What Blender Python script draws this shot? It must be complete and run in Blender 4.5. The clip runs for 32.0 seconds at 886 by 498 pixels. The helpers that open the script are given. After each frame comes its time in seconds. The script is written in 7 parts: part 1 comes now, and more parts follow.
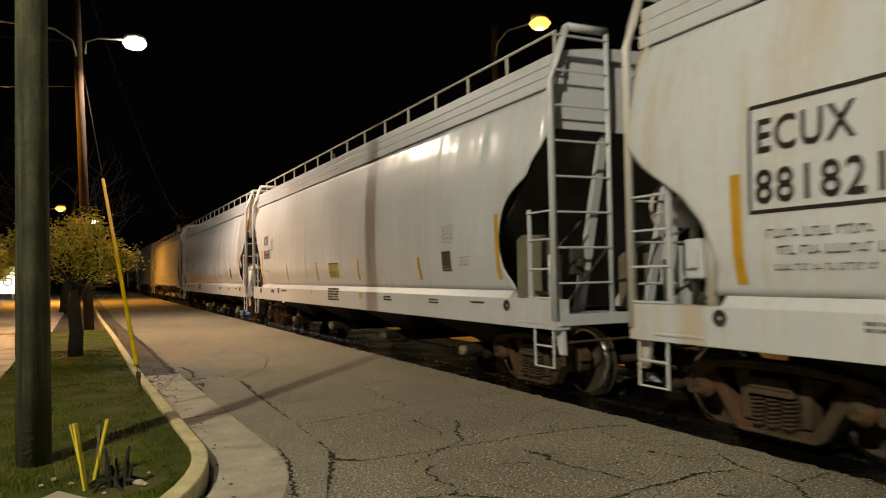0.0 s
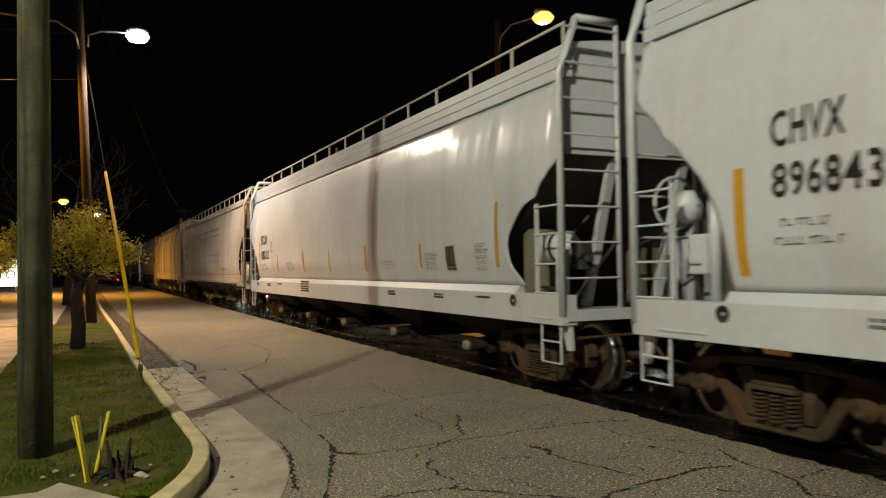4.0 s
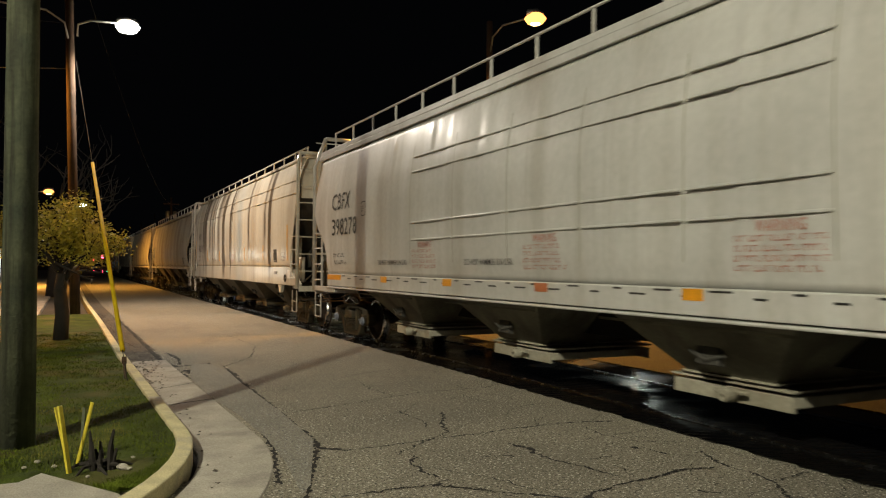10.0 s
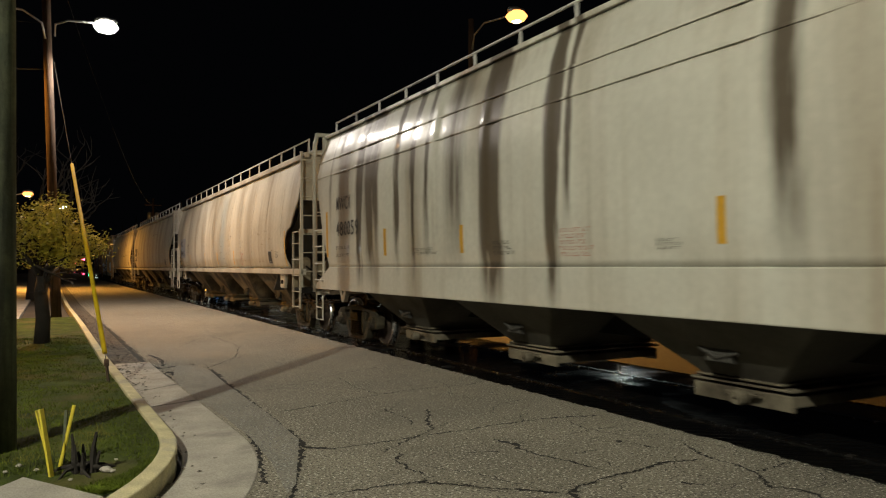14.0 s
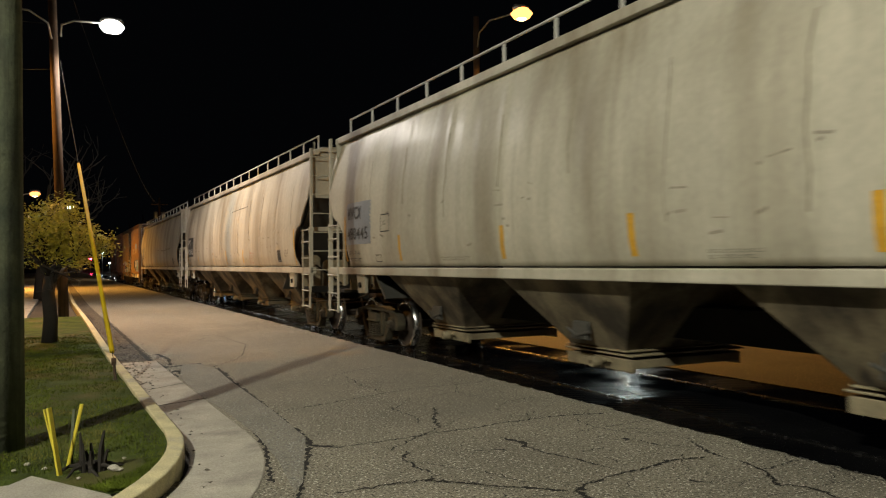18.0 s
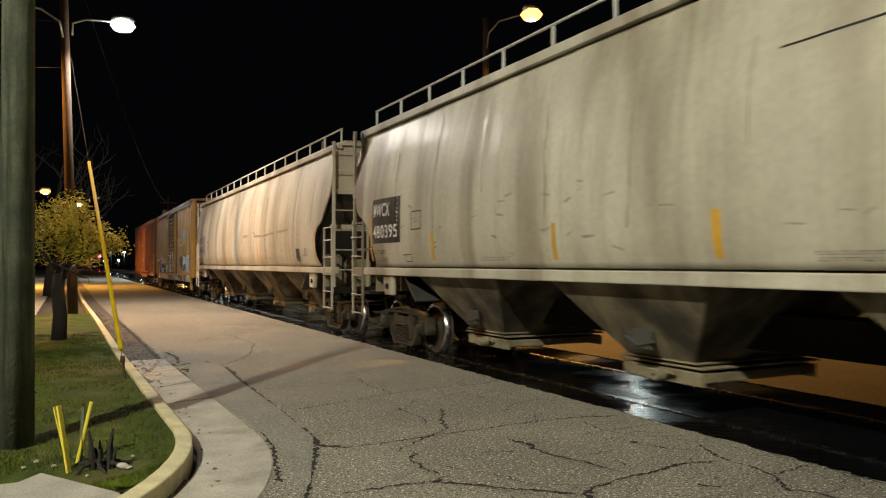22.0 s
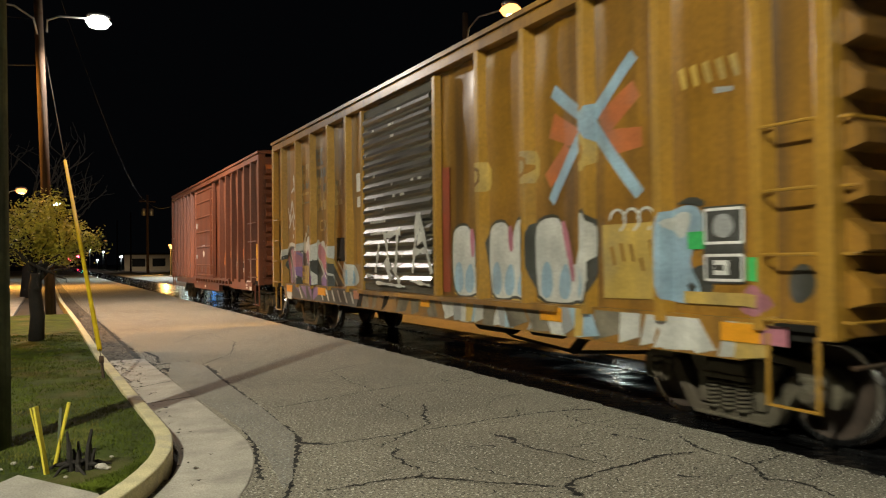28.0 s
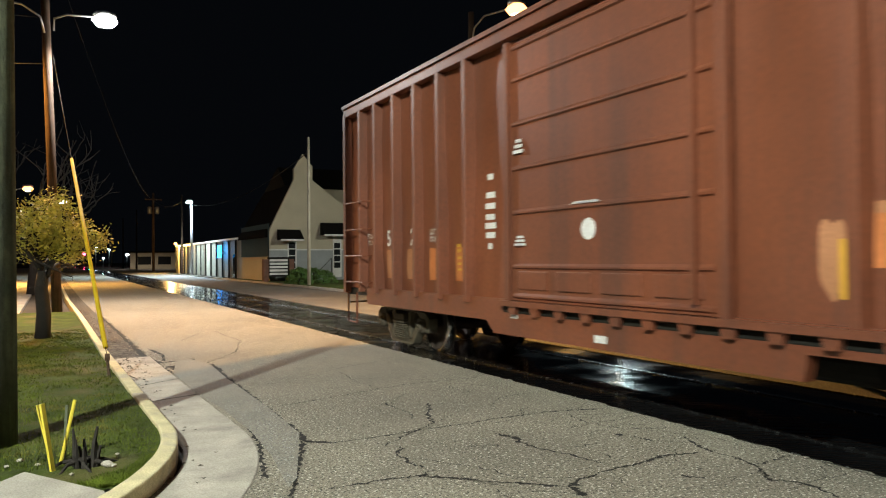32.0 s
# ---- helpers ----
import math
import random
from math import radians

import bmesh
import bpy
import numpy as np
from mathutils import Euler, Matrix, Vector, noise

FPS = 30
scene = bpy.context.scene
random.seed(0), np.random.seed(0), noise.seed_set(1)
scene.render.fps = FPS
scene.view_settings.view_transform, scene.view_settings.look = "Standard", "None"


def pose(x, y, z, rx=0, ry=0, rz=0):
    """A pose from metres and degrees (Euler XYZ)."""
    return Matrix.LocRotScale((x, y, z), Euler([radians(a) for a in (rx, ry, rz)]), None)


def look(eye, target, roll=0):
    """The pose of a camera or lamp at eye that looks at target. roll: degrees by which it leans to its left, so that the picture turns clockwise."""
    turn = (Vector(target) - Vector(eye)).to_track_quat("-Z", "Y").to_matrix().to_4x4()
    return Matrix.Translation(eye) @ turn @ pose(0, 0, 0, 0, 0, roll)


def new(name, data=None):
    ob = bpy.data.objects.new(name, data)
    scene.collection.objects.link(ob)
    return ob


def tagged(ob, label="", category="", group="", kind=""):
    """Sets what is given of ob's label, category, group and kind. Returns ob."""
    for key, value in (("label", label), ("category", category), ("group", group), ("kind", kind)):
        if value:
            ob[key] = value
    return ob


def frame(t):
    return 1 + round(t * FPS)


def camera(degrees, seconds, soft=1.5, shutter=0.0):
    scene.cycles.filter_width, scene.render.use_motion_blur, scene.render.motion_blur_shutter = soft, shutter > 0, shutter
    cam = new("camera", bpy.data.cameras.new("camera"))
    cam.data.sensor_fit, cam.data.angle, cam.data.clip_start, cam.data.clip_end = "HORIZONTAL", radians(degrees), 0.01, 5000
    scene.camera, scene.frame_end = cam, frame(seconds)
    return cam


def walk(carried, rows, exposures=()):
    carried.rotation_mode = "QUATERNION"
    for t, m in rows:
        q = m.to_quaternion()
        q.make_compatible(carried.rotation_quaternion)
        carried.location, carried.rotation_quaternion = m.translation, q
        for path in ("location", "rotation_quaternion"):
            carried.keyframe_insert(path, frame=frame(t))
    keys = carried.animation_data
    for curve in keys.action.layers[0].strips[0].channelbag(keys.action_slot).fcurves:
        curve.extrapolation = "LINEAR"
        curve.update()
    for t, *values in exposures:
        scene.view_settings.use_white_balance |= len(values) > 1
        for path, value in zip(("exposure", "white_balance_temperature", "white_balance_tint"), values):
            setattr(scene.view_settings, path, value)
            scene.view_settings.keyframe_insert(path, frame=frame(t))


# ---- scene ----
cam = camera(61.0, 32.0, soft=1.15, shutter=0.4)
PATH = [
    (0, pose(-0.006, 0.002, 1.652, 91.841, 1.054, -25.495)),
    (0.5, pose(-0.007, -0.005, 1.649, 91.746, 0.951, -25.750)),
    (1, pose(-0.005, -0.000, 1.648, 91.699, 0.886, -25.448)),
    (1.5, pose(-0.011, 0.006, 1.646, 91.653, 0.868, -25.077)),
    (2, pose(-0.005, -0.002, 1.652, 91.539, 0.887, -25.123)),
    (2.5, pose(-0.005, 0.006, 1.646, 91.452, 0.754, -25.185)),
    (3, pose(-0.006, 0.006, 1.650, 91.434, 0.645, -25.041)),
    (3.5, pose(-0.002, 0.004, 1.648, 91.425, 0.673, -25.451)),
    (4, pose(0.000, 0.000, 1.650, 91.430, 0.800, -25.330)),
    (4.5, pose(-0.006, 0.004, 1.643, 91.515, 0.668, -25.556)),
    (6.5, pose(-0.013, -0.007, 1.639, 91.368, 0.695, -26.544)),
    (7, pose(-0.017, -0.004, 1.642, 91.242, 0.550, -26.303)),
    (7.5, pose(-0.021, -0.006, 1.639, 91.221, 0.299, -26.047)),
    (8, pose(-0.015, -0.006, 1.636, 91.286, 0.031, -26.326)),
    (8.5, pose(-0.020, -0.010, 1.637, 91.334, -0.072, -26.446)),
    (9, pose(-0.014, -0.002, 1.636, 91.342, -0.132, -26.141)),
    (9.5, pose(-0.014, -0.008, 1.637, 91.368, -0.305, -26.235)),
    (10, pose(-0.013, -0.008, 1.639, 91.349, -0.388, -26.325)),
    (10.5, pose(-0.015, -0.014, 1.639, 91.387, -0.395, -26.545)),
    (11, pose(-0.011, -0.010, 1.636, 91.397, -0.255, -26.607)),
    (11.5, pose(-0.008, -0.014, 1.637, 91.332, -0.061, -26.571)),
    (12, pose(-0.008, -0.015, 1.636, 91.272, 0.133, -26.692)),
    (12.5, pose(-0.008, -0.011, 1.631, 91.317, 0.170, -26.683)),
    (13, pose(-0.009, -0.012, 1.634, 91.239, 0.348, -26.724)),
    (13.5, pose(-0.008, -0.012, 1.630, 91.239, 0.337, -27.041)),
    (14, pose(-0.006, -0.021, 1.630, 91.217, 0.321, -27.491)),
    (14.5, pose(-0.005, -0.021, 1.632, 91.218, 0.282, -27.972)),
    (15, pose(-0.002, -0.023, 1.627, 91.221, 0.278, -28.514)),
    (15.5, pose(0.001, -0.027, 1.635, 91.154, 0.276, -28.437)),
    (17.5, pose(-0.001, -0.017, 1.629, 91.074, 0.503, -27.490)),
    (18, pose(-0.005, -0.013, 1.628, 91.088, 0.521, -27.051)),
    (18.5, pose(-0.008, -0.015, 1.633, 91.068, 0.400, -26.909)),
    (19, pose(-0.006, -0.008, 1.633, 91.102, 0.222, -27.324)),
    (19.5, pose(-0.017, -0.011, 1.637, 91.192, 0.133, -27.190)),
    (20, pose(-0.017, -0.007, 1.636, 91.190, 0.211, -26.632)),
    (20.5, pose(-0.021, -0.004, 1.639, 91.135, 0.284, -26.209)),
    (21, pose(-0.010, 0.003, 1.639, 91.167, 0.214, -26.105)),
    (21.5, pose(-0.012, -0.001, 1.641, 91.123, 0.119, -26.003)),
    (22, pose(-0.016, -0.004, 1.636, 91.106, 0.059, -26.494)),
    (22.5, pose(-0.007, -0.002, 1.634, 91.117, 0.074, -26.482)),
    (23, pose(-0.007, -0.001, 1.633, 91.099, 0.163, -26.314)),
    (23.5, pose(-0.001, -0.001, 1.631, 91.091, 0.260, -26.395)),
    (24, pose(-0.005, -0.010, 1.635, 90.977, 0.462, -26.426)),
    (24.5, pose(-0.002, -0.003, 1.627, 90.979, 0.669, -26.467)),
    (26.5, pose(0.003, -0.012, 1.628, 90.947, 0.831, -27.367)),
    (27, pose(0.001, -0.011, 1.631, 90.874, 0.917, -27.023)),
    (27.5, pose(-0.006, -0.005, 1.627, 90.865, 0.832, -27.040)),
    (28, pose(0.001, -0.011, 1.629, 90.815, 0.655, -27.832)),
    (28.5, pose(-0.007, -0.018, 1.624, 90.915, 0.403, -28.585)),
    (29, pose(-0.000, -0.023, 1.627, 90.867, 0.359, -28.392)),
    (29.5, pose(-0.004, -0.025, 1.625, 90.858, 0.332, -28.313)),
    (30, pose(-0.005, -0.019, 1.627, 90.843, 0.383, -27.775)),
    (30.5, pose(-0.002, -0.016, 1.634, 90.716, 0.405, -27.843)),
    (31, pose(-0.004, -0.019, 1.631, 90.751, 0.251, -27.855)),
    (31.5, pose(-0.002, -0.015, 1.631, 90.731, 0.345, -27.567)),
    (32, pose(-0.001, -0.018, 1.632, 90.746, 0.453, -27.458)),
]
walk(cam, PATH, exposures=[(0, 0.32, 8100, 10), (4, 0.36, 7700, 8), (7, 0.3, 7500, 8), (8, 0.75, 7400, 8), (9, 0.55, 7300, 8), (11, 0.5, 6900, 8), (12, 0.82, 6900, 8), (13, 0.55, 6800, 8), (14, 0.42, 6700, 8), (19, 0.74, 6650, 8), (20, 1.03, 6650, 8), (21, 0.75, 6650, 8), (23, 1.04, 6650, 9), (24, 0.95, 6650, 9), (27, 1.2, 6600, 7), (28, 0.88, 6700, 7), (29, 0.87, 6600, 5), (30, 1.2, 6500, 7), (31, 1.5, 6200, 6), (32, 1.53, 5950, 5)])

# ---- world and light ----
world = bpy.data.worlds.new("night_sky")
scene.world = world
world.use_nodes = True
_bg = world.node_tree.nodes["Background"]
_bg.inputs["Color"].default_value = (0.55, 0.62, 0.8, 1)
_bg.inputs["Strength"].default_value = 0.0011

WHITE, SODIUM, COOL = (1.0, 0.93, 0.78), (1.0, 0.47, 0.09), (0.8, 0.95, 1.0)


def lamp(name, at, watts, colour, size=0.25, cone=None, aim=None, soft=0.6):
    d = bpy.data.lights.new(name, "SPOT" if cone else "POINT")
    d.energy, d.color, d.shadow_soft_size = watts, colour, size
    if cone:
        d.spot_size, d.spot_blend = radians(cone), soft
    ob = new(name, d)
    ob.matrix_basis = look(at, aim) if aim else pose(*at)
    return ob


# lamps of the street: yard light behind the camera, white mast lamp, sodium lamps, far lamps
lamp("yard_light", (-9.3, -3.8, 12.5), 17600, (1.0, 0.97, 0.8), 0.11, 84, (4.2, 5.4, 1.5), 1.0)
lamp("mast_light", (1.45, 25.2, 8.7), 2500, (1.0, 0.91, 0.84), 0.16, 142)
# the mast lamp throws most of its light sideways along the street
lamp("mast_light_near_beam", (1.45, 25.2, 8.7), 950, (1.0, 0.91, 0.84), 0.16, 62, (5.3, 9.5, 3.2))
lamp("mast_light_far_beam", (1.45, 25.2, 8.7), 1900, (1.0, 0.9, 0.84), 0.16, 80, (4.6, 39.0, 1.6))
lamp("sodium_light_left", (-3.2, 25.2, 8.9), 3000, (1.0, 0.45, 0.08), 0.2, 140, (-2.4, 25.0, 0.0))
lamp("sodium_light_track", (13.3, 20.3, 9.35), 4600, SODIUM, 0.2, 165)
lamp("sodium_light_far", (-1.5, 60.0, 6.45), 5200, SODIUM, 0.2, 165)
lamp("cool_light_far", (13.3, 85.9, 7.75), 8000, COOL, 0.2, 165)
lamp("white_light_beyond", (26.0, 29.8, 8.5), 4200, (1.0, 0.96, 0.74), 0.25, 96, (16.5, 54.0, 2.0), 0.8)

lamp("white_light_beyond_down", (26.0, 29.8, 8.5), 900, (0.85, 1.0, 0.98), 0.25, 165)
lamp("shed_light", (13.9, 104.5, 3.9), 1500, (1.0, 0.55, 0.13), 0.1)
# added fill with no fixture, brightens the front of the far low building
lamp("low_front_fill", (17.0, 160.0, 6.0), 800, (1.0, 0.8, 0.62), 0.2, 165)

XC = 6.77          # centre line of the track


# ---- mesh building ----
class Geo:
    def __init__(self):
        self.v, self.f = [], []

    def quad(self, a, b, c, d):
        n = len(self.v)
        self.v += [a, b, c, d]
        self.f.append((n, n + 1, n + 2, n + 3))
        return self

    def box(self, x0, x1, y0, y1, z0, z1, m=None):
        n = len(self.v)
        p = [(x, y, z) for z in (z0, z1) for y in (y0, y1) for x in (x0, x1)]
        if m is not None:
            p = [tuple(m @ Vector(q)) for q in p]
        self.v += p
        for q in ((0, 2, 3, 1), (4, 5, 7, 6), (0, 1, 5, 4), (2, 6, 7, 3), (0, 4, 6, 2), (1, 3, 7, 5)):
            self.f.append(tuple(n + i for i in q))
        return self

    def prism(self, poly, axis, a, b):
        """A polygon in the plane across axis (order of the other two axes kept), pushed from a to b."""
        n, k = len(self.v), len(poly)
        for w in (a, b):
            for p, q in poly:
                self.v.append({"x": (w, p, q), "y": (p, w, q), "z": (p, q, w)}[axis])
        self.f.append(tuple(range(n + k - 1, n - 1, -1)))
        self.f.append(tuple(range(n + k, n + 2 * k)))
        for i in range(k):
            j = (i + 1) % k
            self.f.append((n + i, n + j, n + k + j, n + k + i))
        return self

    def tube(self, pts, r, sides=8, r1=None):
        pts = [Vector(p) for p in pts]
        n, k = len(self.v), len(pts)
        ref = Vector((0.31, 0.17, 0.93))
        for i, p in enumerate(pts):
            d = (pts[min(i + 1, k - 1)] - pts[max(i - 1, 0)]).normalized()
            u = d.cross(ref)
            if u.length < 0.1:
                u = d.cross(Vector((1, 0, 0)))
            u.normalize()
            w = d.cross(u)
            rr = r if r1 is None else r + (r1 - r) * i / (k - 1)
            for s in range(sides):
                a = 2 * math.pi * s / sides
                self.v.append(tuple(p + (u * math.cos(a) + w * math.sin(a)) * rr))
        for i in range(k - 1):
            for s in range(sides):
                t = (s + 1) % sides
                self.f.append((n + i * sides + s, n + i * sides + t, n + (i + 1) * sides + t, n + (i + 1) * sides + s))
        self.f.append(tuple(n + s for s in range(sides))[::-1])
        self.f.append(tuple(n + (k - 1) * sides + s for s in range(sides)))
        return self

    def lathe(self, prof, centre, axis="x", sides=24):
        """prof: (along axis, radius) from end to end."""
        n, k = len(self.v), len(prof)
        cx, cy, cz = centre
        for a, r in prof:
            for s in range(sides):
                t = 2 * math.pi * s / sides
                c, q = r * math.cos(t), r * math.sin(t)
                self.v.append({"x": (cx + a, cy + c, cz + q), "y": (cx + q, cy + a, cz + c), "z": (cx + c, cy + q, cz + a)}[axis])
        for i in range(k - 1):
            for s in range(sides):
                t = (s + 1) % sides
                self.f.append((n + i * sides + s, n + i * sides + t, n + (i + 1) * sides + t, n + (i + 1) * sides + s))
        return self

    def grid(self, rows):
        """Rows of points, each of the same length, as one sheet."""
        n, k = len(self.v), len(rows[0])
        for r in rows:
            self.v += r
        for i in range(len(rows) - 1):
            for j in range(k - 1):
                self.f.append((n + i * k + j, n + i * k + j + 1, n + (i + 1) * k + j + 1, n + (i + 1) * k + j))
        return self

    def mesh(self, name, smooth=False):
        me = bpy.data.meshes.new(name)
        me.from_pydata([tuple(p) for p in self.v], [], self.f)
        bm = bmesh.new()
        bm.from_mesh(me)
        bmesh.ops.recalc_face_normals(bm, faces=bm.faces)
        bm.to_mesh(me)
        bm.free()
        if smooth:
            me.polygons.foreach_set("use_smooth", [True] * len(me.polygons))
        me.update()
        return me


def part(name, geo, material, parent=None, label="", m=None, smooth=False, bevel=0.0):
    """One mesh object, at top level or under a thing or part."""
    me = geo.mesh(name, smooth) if isinstance(geo, Geo) else geo
    if material and not me.materials:
        me.materials.append(material)
    ob = new(name, me)
    if parent:
        ob.parent = parent
    if m is not None:
        ob.matrix_basis = m
    if bevel:
        mod = ob.modifiers.new("edge", "BEVEL")
        mod.width, mod.segments, mod.limit_method = bevel, 2, "ANGLE"
    if label:
        tagged(ob, label)
    return ob


def thing(name, at, label, category, group="", kind=""):
    ob = new(name)
    ob.matrix_basis = at if isinstance(at, Matrix) else pose(*at)
    return tagged(ob, label, category, group, kind)


# ---- materials ----
def mat(name, base, rough=0.6, metal=0.0, vary=0.15, scale=3.0, fine=60.0, bump=0.15, dist=0.01, second=None, mix=(0.45, 0.65), streak=None, spec=0.5, speck=None, grainy=0.35, mid=None, coat=(0.0, 0.2), runs=()):
    """Paint, stone or metal with stains at a large scale and grain at a fine one. second: a colour that the stains show.
    streak: (colour, per metre along, low, high): runs that hang down. speck: (colour, per metre, how sparse). runs: soot runs (place along the car, half width, weight, lowest height)."""
    m = bpy.data.materials.new(name)
    m.use_nodes = True
    nt = m.node_tree
    N, L = nt.nodes, nt.links
    b = N["Principled BSDF"]
    co = N.new("ShaderNodeTexCoord")
    def noise_at(sc, detail=4, vec=None):
        n = N.new("ShaderNodeTexNoise")
        n.inputs["Scale"].default_value, n.inputs["Detail"].default_value = sc, detail
        L.new(vec or co.outputs["Object"], n.inputs["Vector"])
        return n
    def ramp(src, lo, hi):
        r = N.new("ShaderNodeMapRange")
        r.inputs["From Min"].default_value, r.inputs["From Max"].default_value = lo, hi
        L.new(src, r.inputs["Value"])
        return r.outputs["Result"]
    def blend(fac, a, c, mode="MIX"):
        x = N.new("ShaderNodeMix")
        x.data_type, x.blend_type = "RGBA", mode
        L.new(fac, x.inputs["Factor"])
        for v, s in ((a, x.inputs[6]), (c, x.inputs[7])):
            if isinstance(v, tuple):
                s.default_value = (*v, 1)
            else:
                L.new(v, s)
        return x.outputs[2]
    big, small = noise_at(scale), noise_at(fine, 3)
    lo = tuple(c * (1 - vary) for c in base)
    hi = tuple(min(1, c * (1 + vary)) for c in base)
    col = blend(ramp(big.outputs["Fac"], 0.3, 0.7), lo, hi)
    if second:
        other = noise_at(scale * 0.6, 6)
        col = blend(ramp(other.outputs["Fac"], *mix), col, second)
    if streak:
        sc, per, a, c = streak
        mp = N.new("ShaderNodeMapping")
        mp.inputs["Scale"].default_value = (per, per, 0.06 * per)
        L.new(co.outputs["Object"], mp.inputs["Vector"])
        st = noise_at(1.0, 7, mp.outputs["Vector"])
        st.inputs["Distortion"].default_value = 0.35
        mb = N.new("ShaderNodeMapping")
        mb.inputs["Scale"].default_value = (1.3, 1.3, 0.16)
        mb.inputs["Location"].default_value = (3.1, 7.7, 1.3)
        L.new(co.outputs["Object"], mb.inputs["Vector"])
        blot = noise_at(1.0, 6, mb.outputs["Vector"])
        fac = N.new("ShaderNodeMath")
        fac.operation = "MULTIPLY"
        L.new(ramp(st.outputs["Fac"], a, c), fac.inputs[0])
        L.new(ramp(blot.outputs["Fac"], 0.15, 0.5), fac.inputs[1])
        col = blend(fac.outputs[0], col, sc)
        mp = N.new("ShaderNodeMapping")
        mp.inputs["Scale"].default_value = (per * 6, per * 6, 0.25 * per)
        L.new(co.outputs["Object"], mp.inputs["Vector"])
        st = noise_at(1.0, 4, mp.outputs["Vector"])
        thin = N.new("ShaderNodeMath")
        thin.operation = "MULTIPLY"
        L.new(ramp(st.outputs["Fac"], 0.5, 0.8), thin.inputs[0])
        L.new(ramp(blot.outputs["Fac"], 0.4, 0.65), thin.inputs[1])
        col = blend(thin.outputs[0], col, tuple(0.55 * q + 0.45 * w for q, w in zip(sc, base)))
    if runs:
        def calc(op, a, c):
            x = N.new("ShaderNodeMath")
            x.operation = op
            for v, i in ((a, x.inputs[0]), (c, x.inputs[1])):
                if isinstance(v, (int, float)):
                    i.default_value = v
                else:
                    L.new(v, i)
            return x.outputs[0]
        sep = N.new("ShaderNodeSeparateXYZ")
        L.new(co.outputs["Object"], sep.inputs[0])
        mw = N.new("ShaderNodeMapping")
        mw.inputs["Scale"].default_value = (0.0, 5.0, 0.7)
        L.new(co.outputs["Object"], mw.inputs["Vector"])
        wob = noise_at(1.0, 5, mw.outputs["Vector"])
        along = calc("ADD", sep.outputs["Y"], calc("MULTIPLY", calc("SUBTRACT", wob.outputs["Fac"], 0.5), 0.3))
        rough_edge = ramp(wob.outputs["Fac"], 0.2, 0.55)
        total = 0.0
        for yc, half, weight, low in runs:
            d = calc("ABSOLUTE", calc("SUBTRACT", along, yc), 0.0)
            total = calc("ADD", total, calc("MULTIPLY", calc("MULTIPLY", ramp(d, half, half * 0.25), weight), ramp(sep.outputs["Z"], low, low + 1.2)))
        col = blend(calc("MINIMUM", calc("MULTIPLY", calc("MULTIPLY", total, rough_edge), 3.0), 0.94), col, (0.075, 0.055, 0.035))
    if speck:
        sc, per, sparse = speck
        sp = noise_at(per, 2)
        col = blend(ramp(sp.outputs["Fac"], sparse, sparse + 0.06), col, sc)
    if mid:
        per, dark = mid
        mn = noise_at(per, 3)
        col = blend(ramp(mn.outputs["Fac"], 0.36, 0.47), dark, col)
    grain = ramp(small.outputs["Fac"], 0.2, 0.8)
    g = N.new("ShaderNodeMix")
    g.data_type, g.blend_type = "RGBA", "MULTIPLY"
    g.inputs["Factor"].default_value = grainy
    L.new(col, g.inputs[6])
    L.new(grain, g.inputs[7])
    L.new(g.outputs[2], b.inputs["Base Color"])
    rr = N.new("ShaderNodeMapRange")
    rr.inputs["To Min"].default_value, rr.inputs["To Max"].default_value = max(0.03, rough - 0.12), min(1, rough + 0.12)
    L.new(big.outputs["Fac"], rr.inputs["Value"])
    L.new(rr.outputs["Result"], b.inputs["Roughness"])
    b.inputs["Metallic"].default_value = metal
    b.inputs["Specular IOR Level"].default_value = spec
    b.inputs["Coat Weight"].default_value, b.inputs["Coat Roughness"].default_value = coat
    if bump:
        bp = N.new("ShaderNodeBump")
        bp.inputs["Strength"].default_value, bp.inputs["Distance"].default_value = bump, dist
        L.new(small.outputs["Fac"], bp.inputs["Height"])
        L.new(bp.outputs["Normal"], b.inputs["Normal"])
    return m


def glow(name, colour, strength):
    m = bpy.data.materials.new(name)
    m.use_nodes = True
    b = m.node_tree.nodes["Principled BSDF"]
    b.inputs["Base Color"].default_value = (*colour, 1)
    b.inputs["Emission Color"].default_value = (*colour, 1)
    b.inputs["Emission Strength"].default_value = strength
    return m


def plain(name, colour, rough=0.6):
    return mat(name, colour, rough, vary=0.12, scale=2.0, fine=40, bump=0.05)



def spray_paint(name, colour):
    """Old sprayed paint: dusty, thin in places, with runs."""
    return mat(name, colour, 0.55, vary=0.22, scale=2.5, fine=30, bump=0.06, second=tuple(0.5 * c + 0.08 for c in colour), mix=(0.5, 0.72), streak=(tuple(0.55 * c + 0.04 for c in colour), 3.0, 0.5, 0.75), coat=(0.35, 0.3))


# soot runs on the streaked car, from its front
RUNS = ((10.4, 0.33, 1.0, 1.0), (9.0, 0.17, 0.9, 1.0), (2.98, 0.22, 1.0, 1.1), (3.6, 0.18, 0.35, 1.4), (5.85, 0.22, 0.4, 1.5), (8.7, 0.08, 0.7, 2.0), (14.6, 0.45, 0.55, 1.2),
        (15.2, 0.22, 0.8, 1.1), (13.45, 0.13, 0.5, 1.4), (12.8, 0.13, 0.6, 1.2), (12.3, 0.1, 0.4, 1.6), (11.4, 0.4, 0.3, 1.4), (16.8, 0.1, 0.25, 2.0))



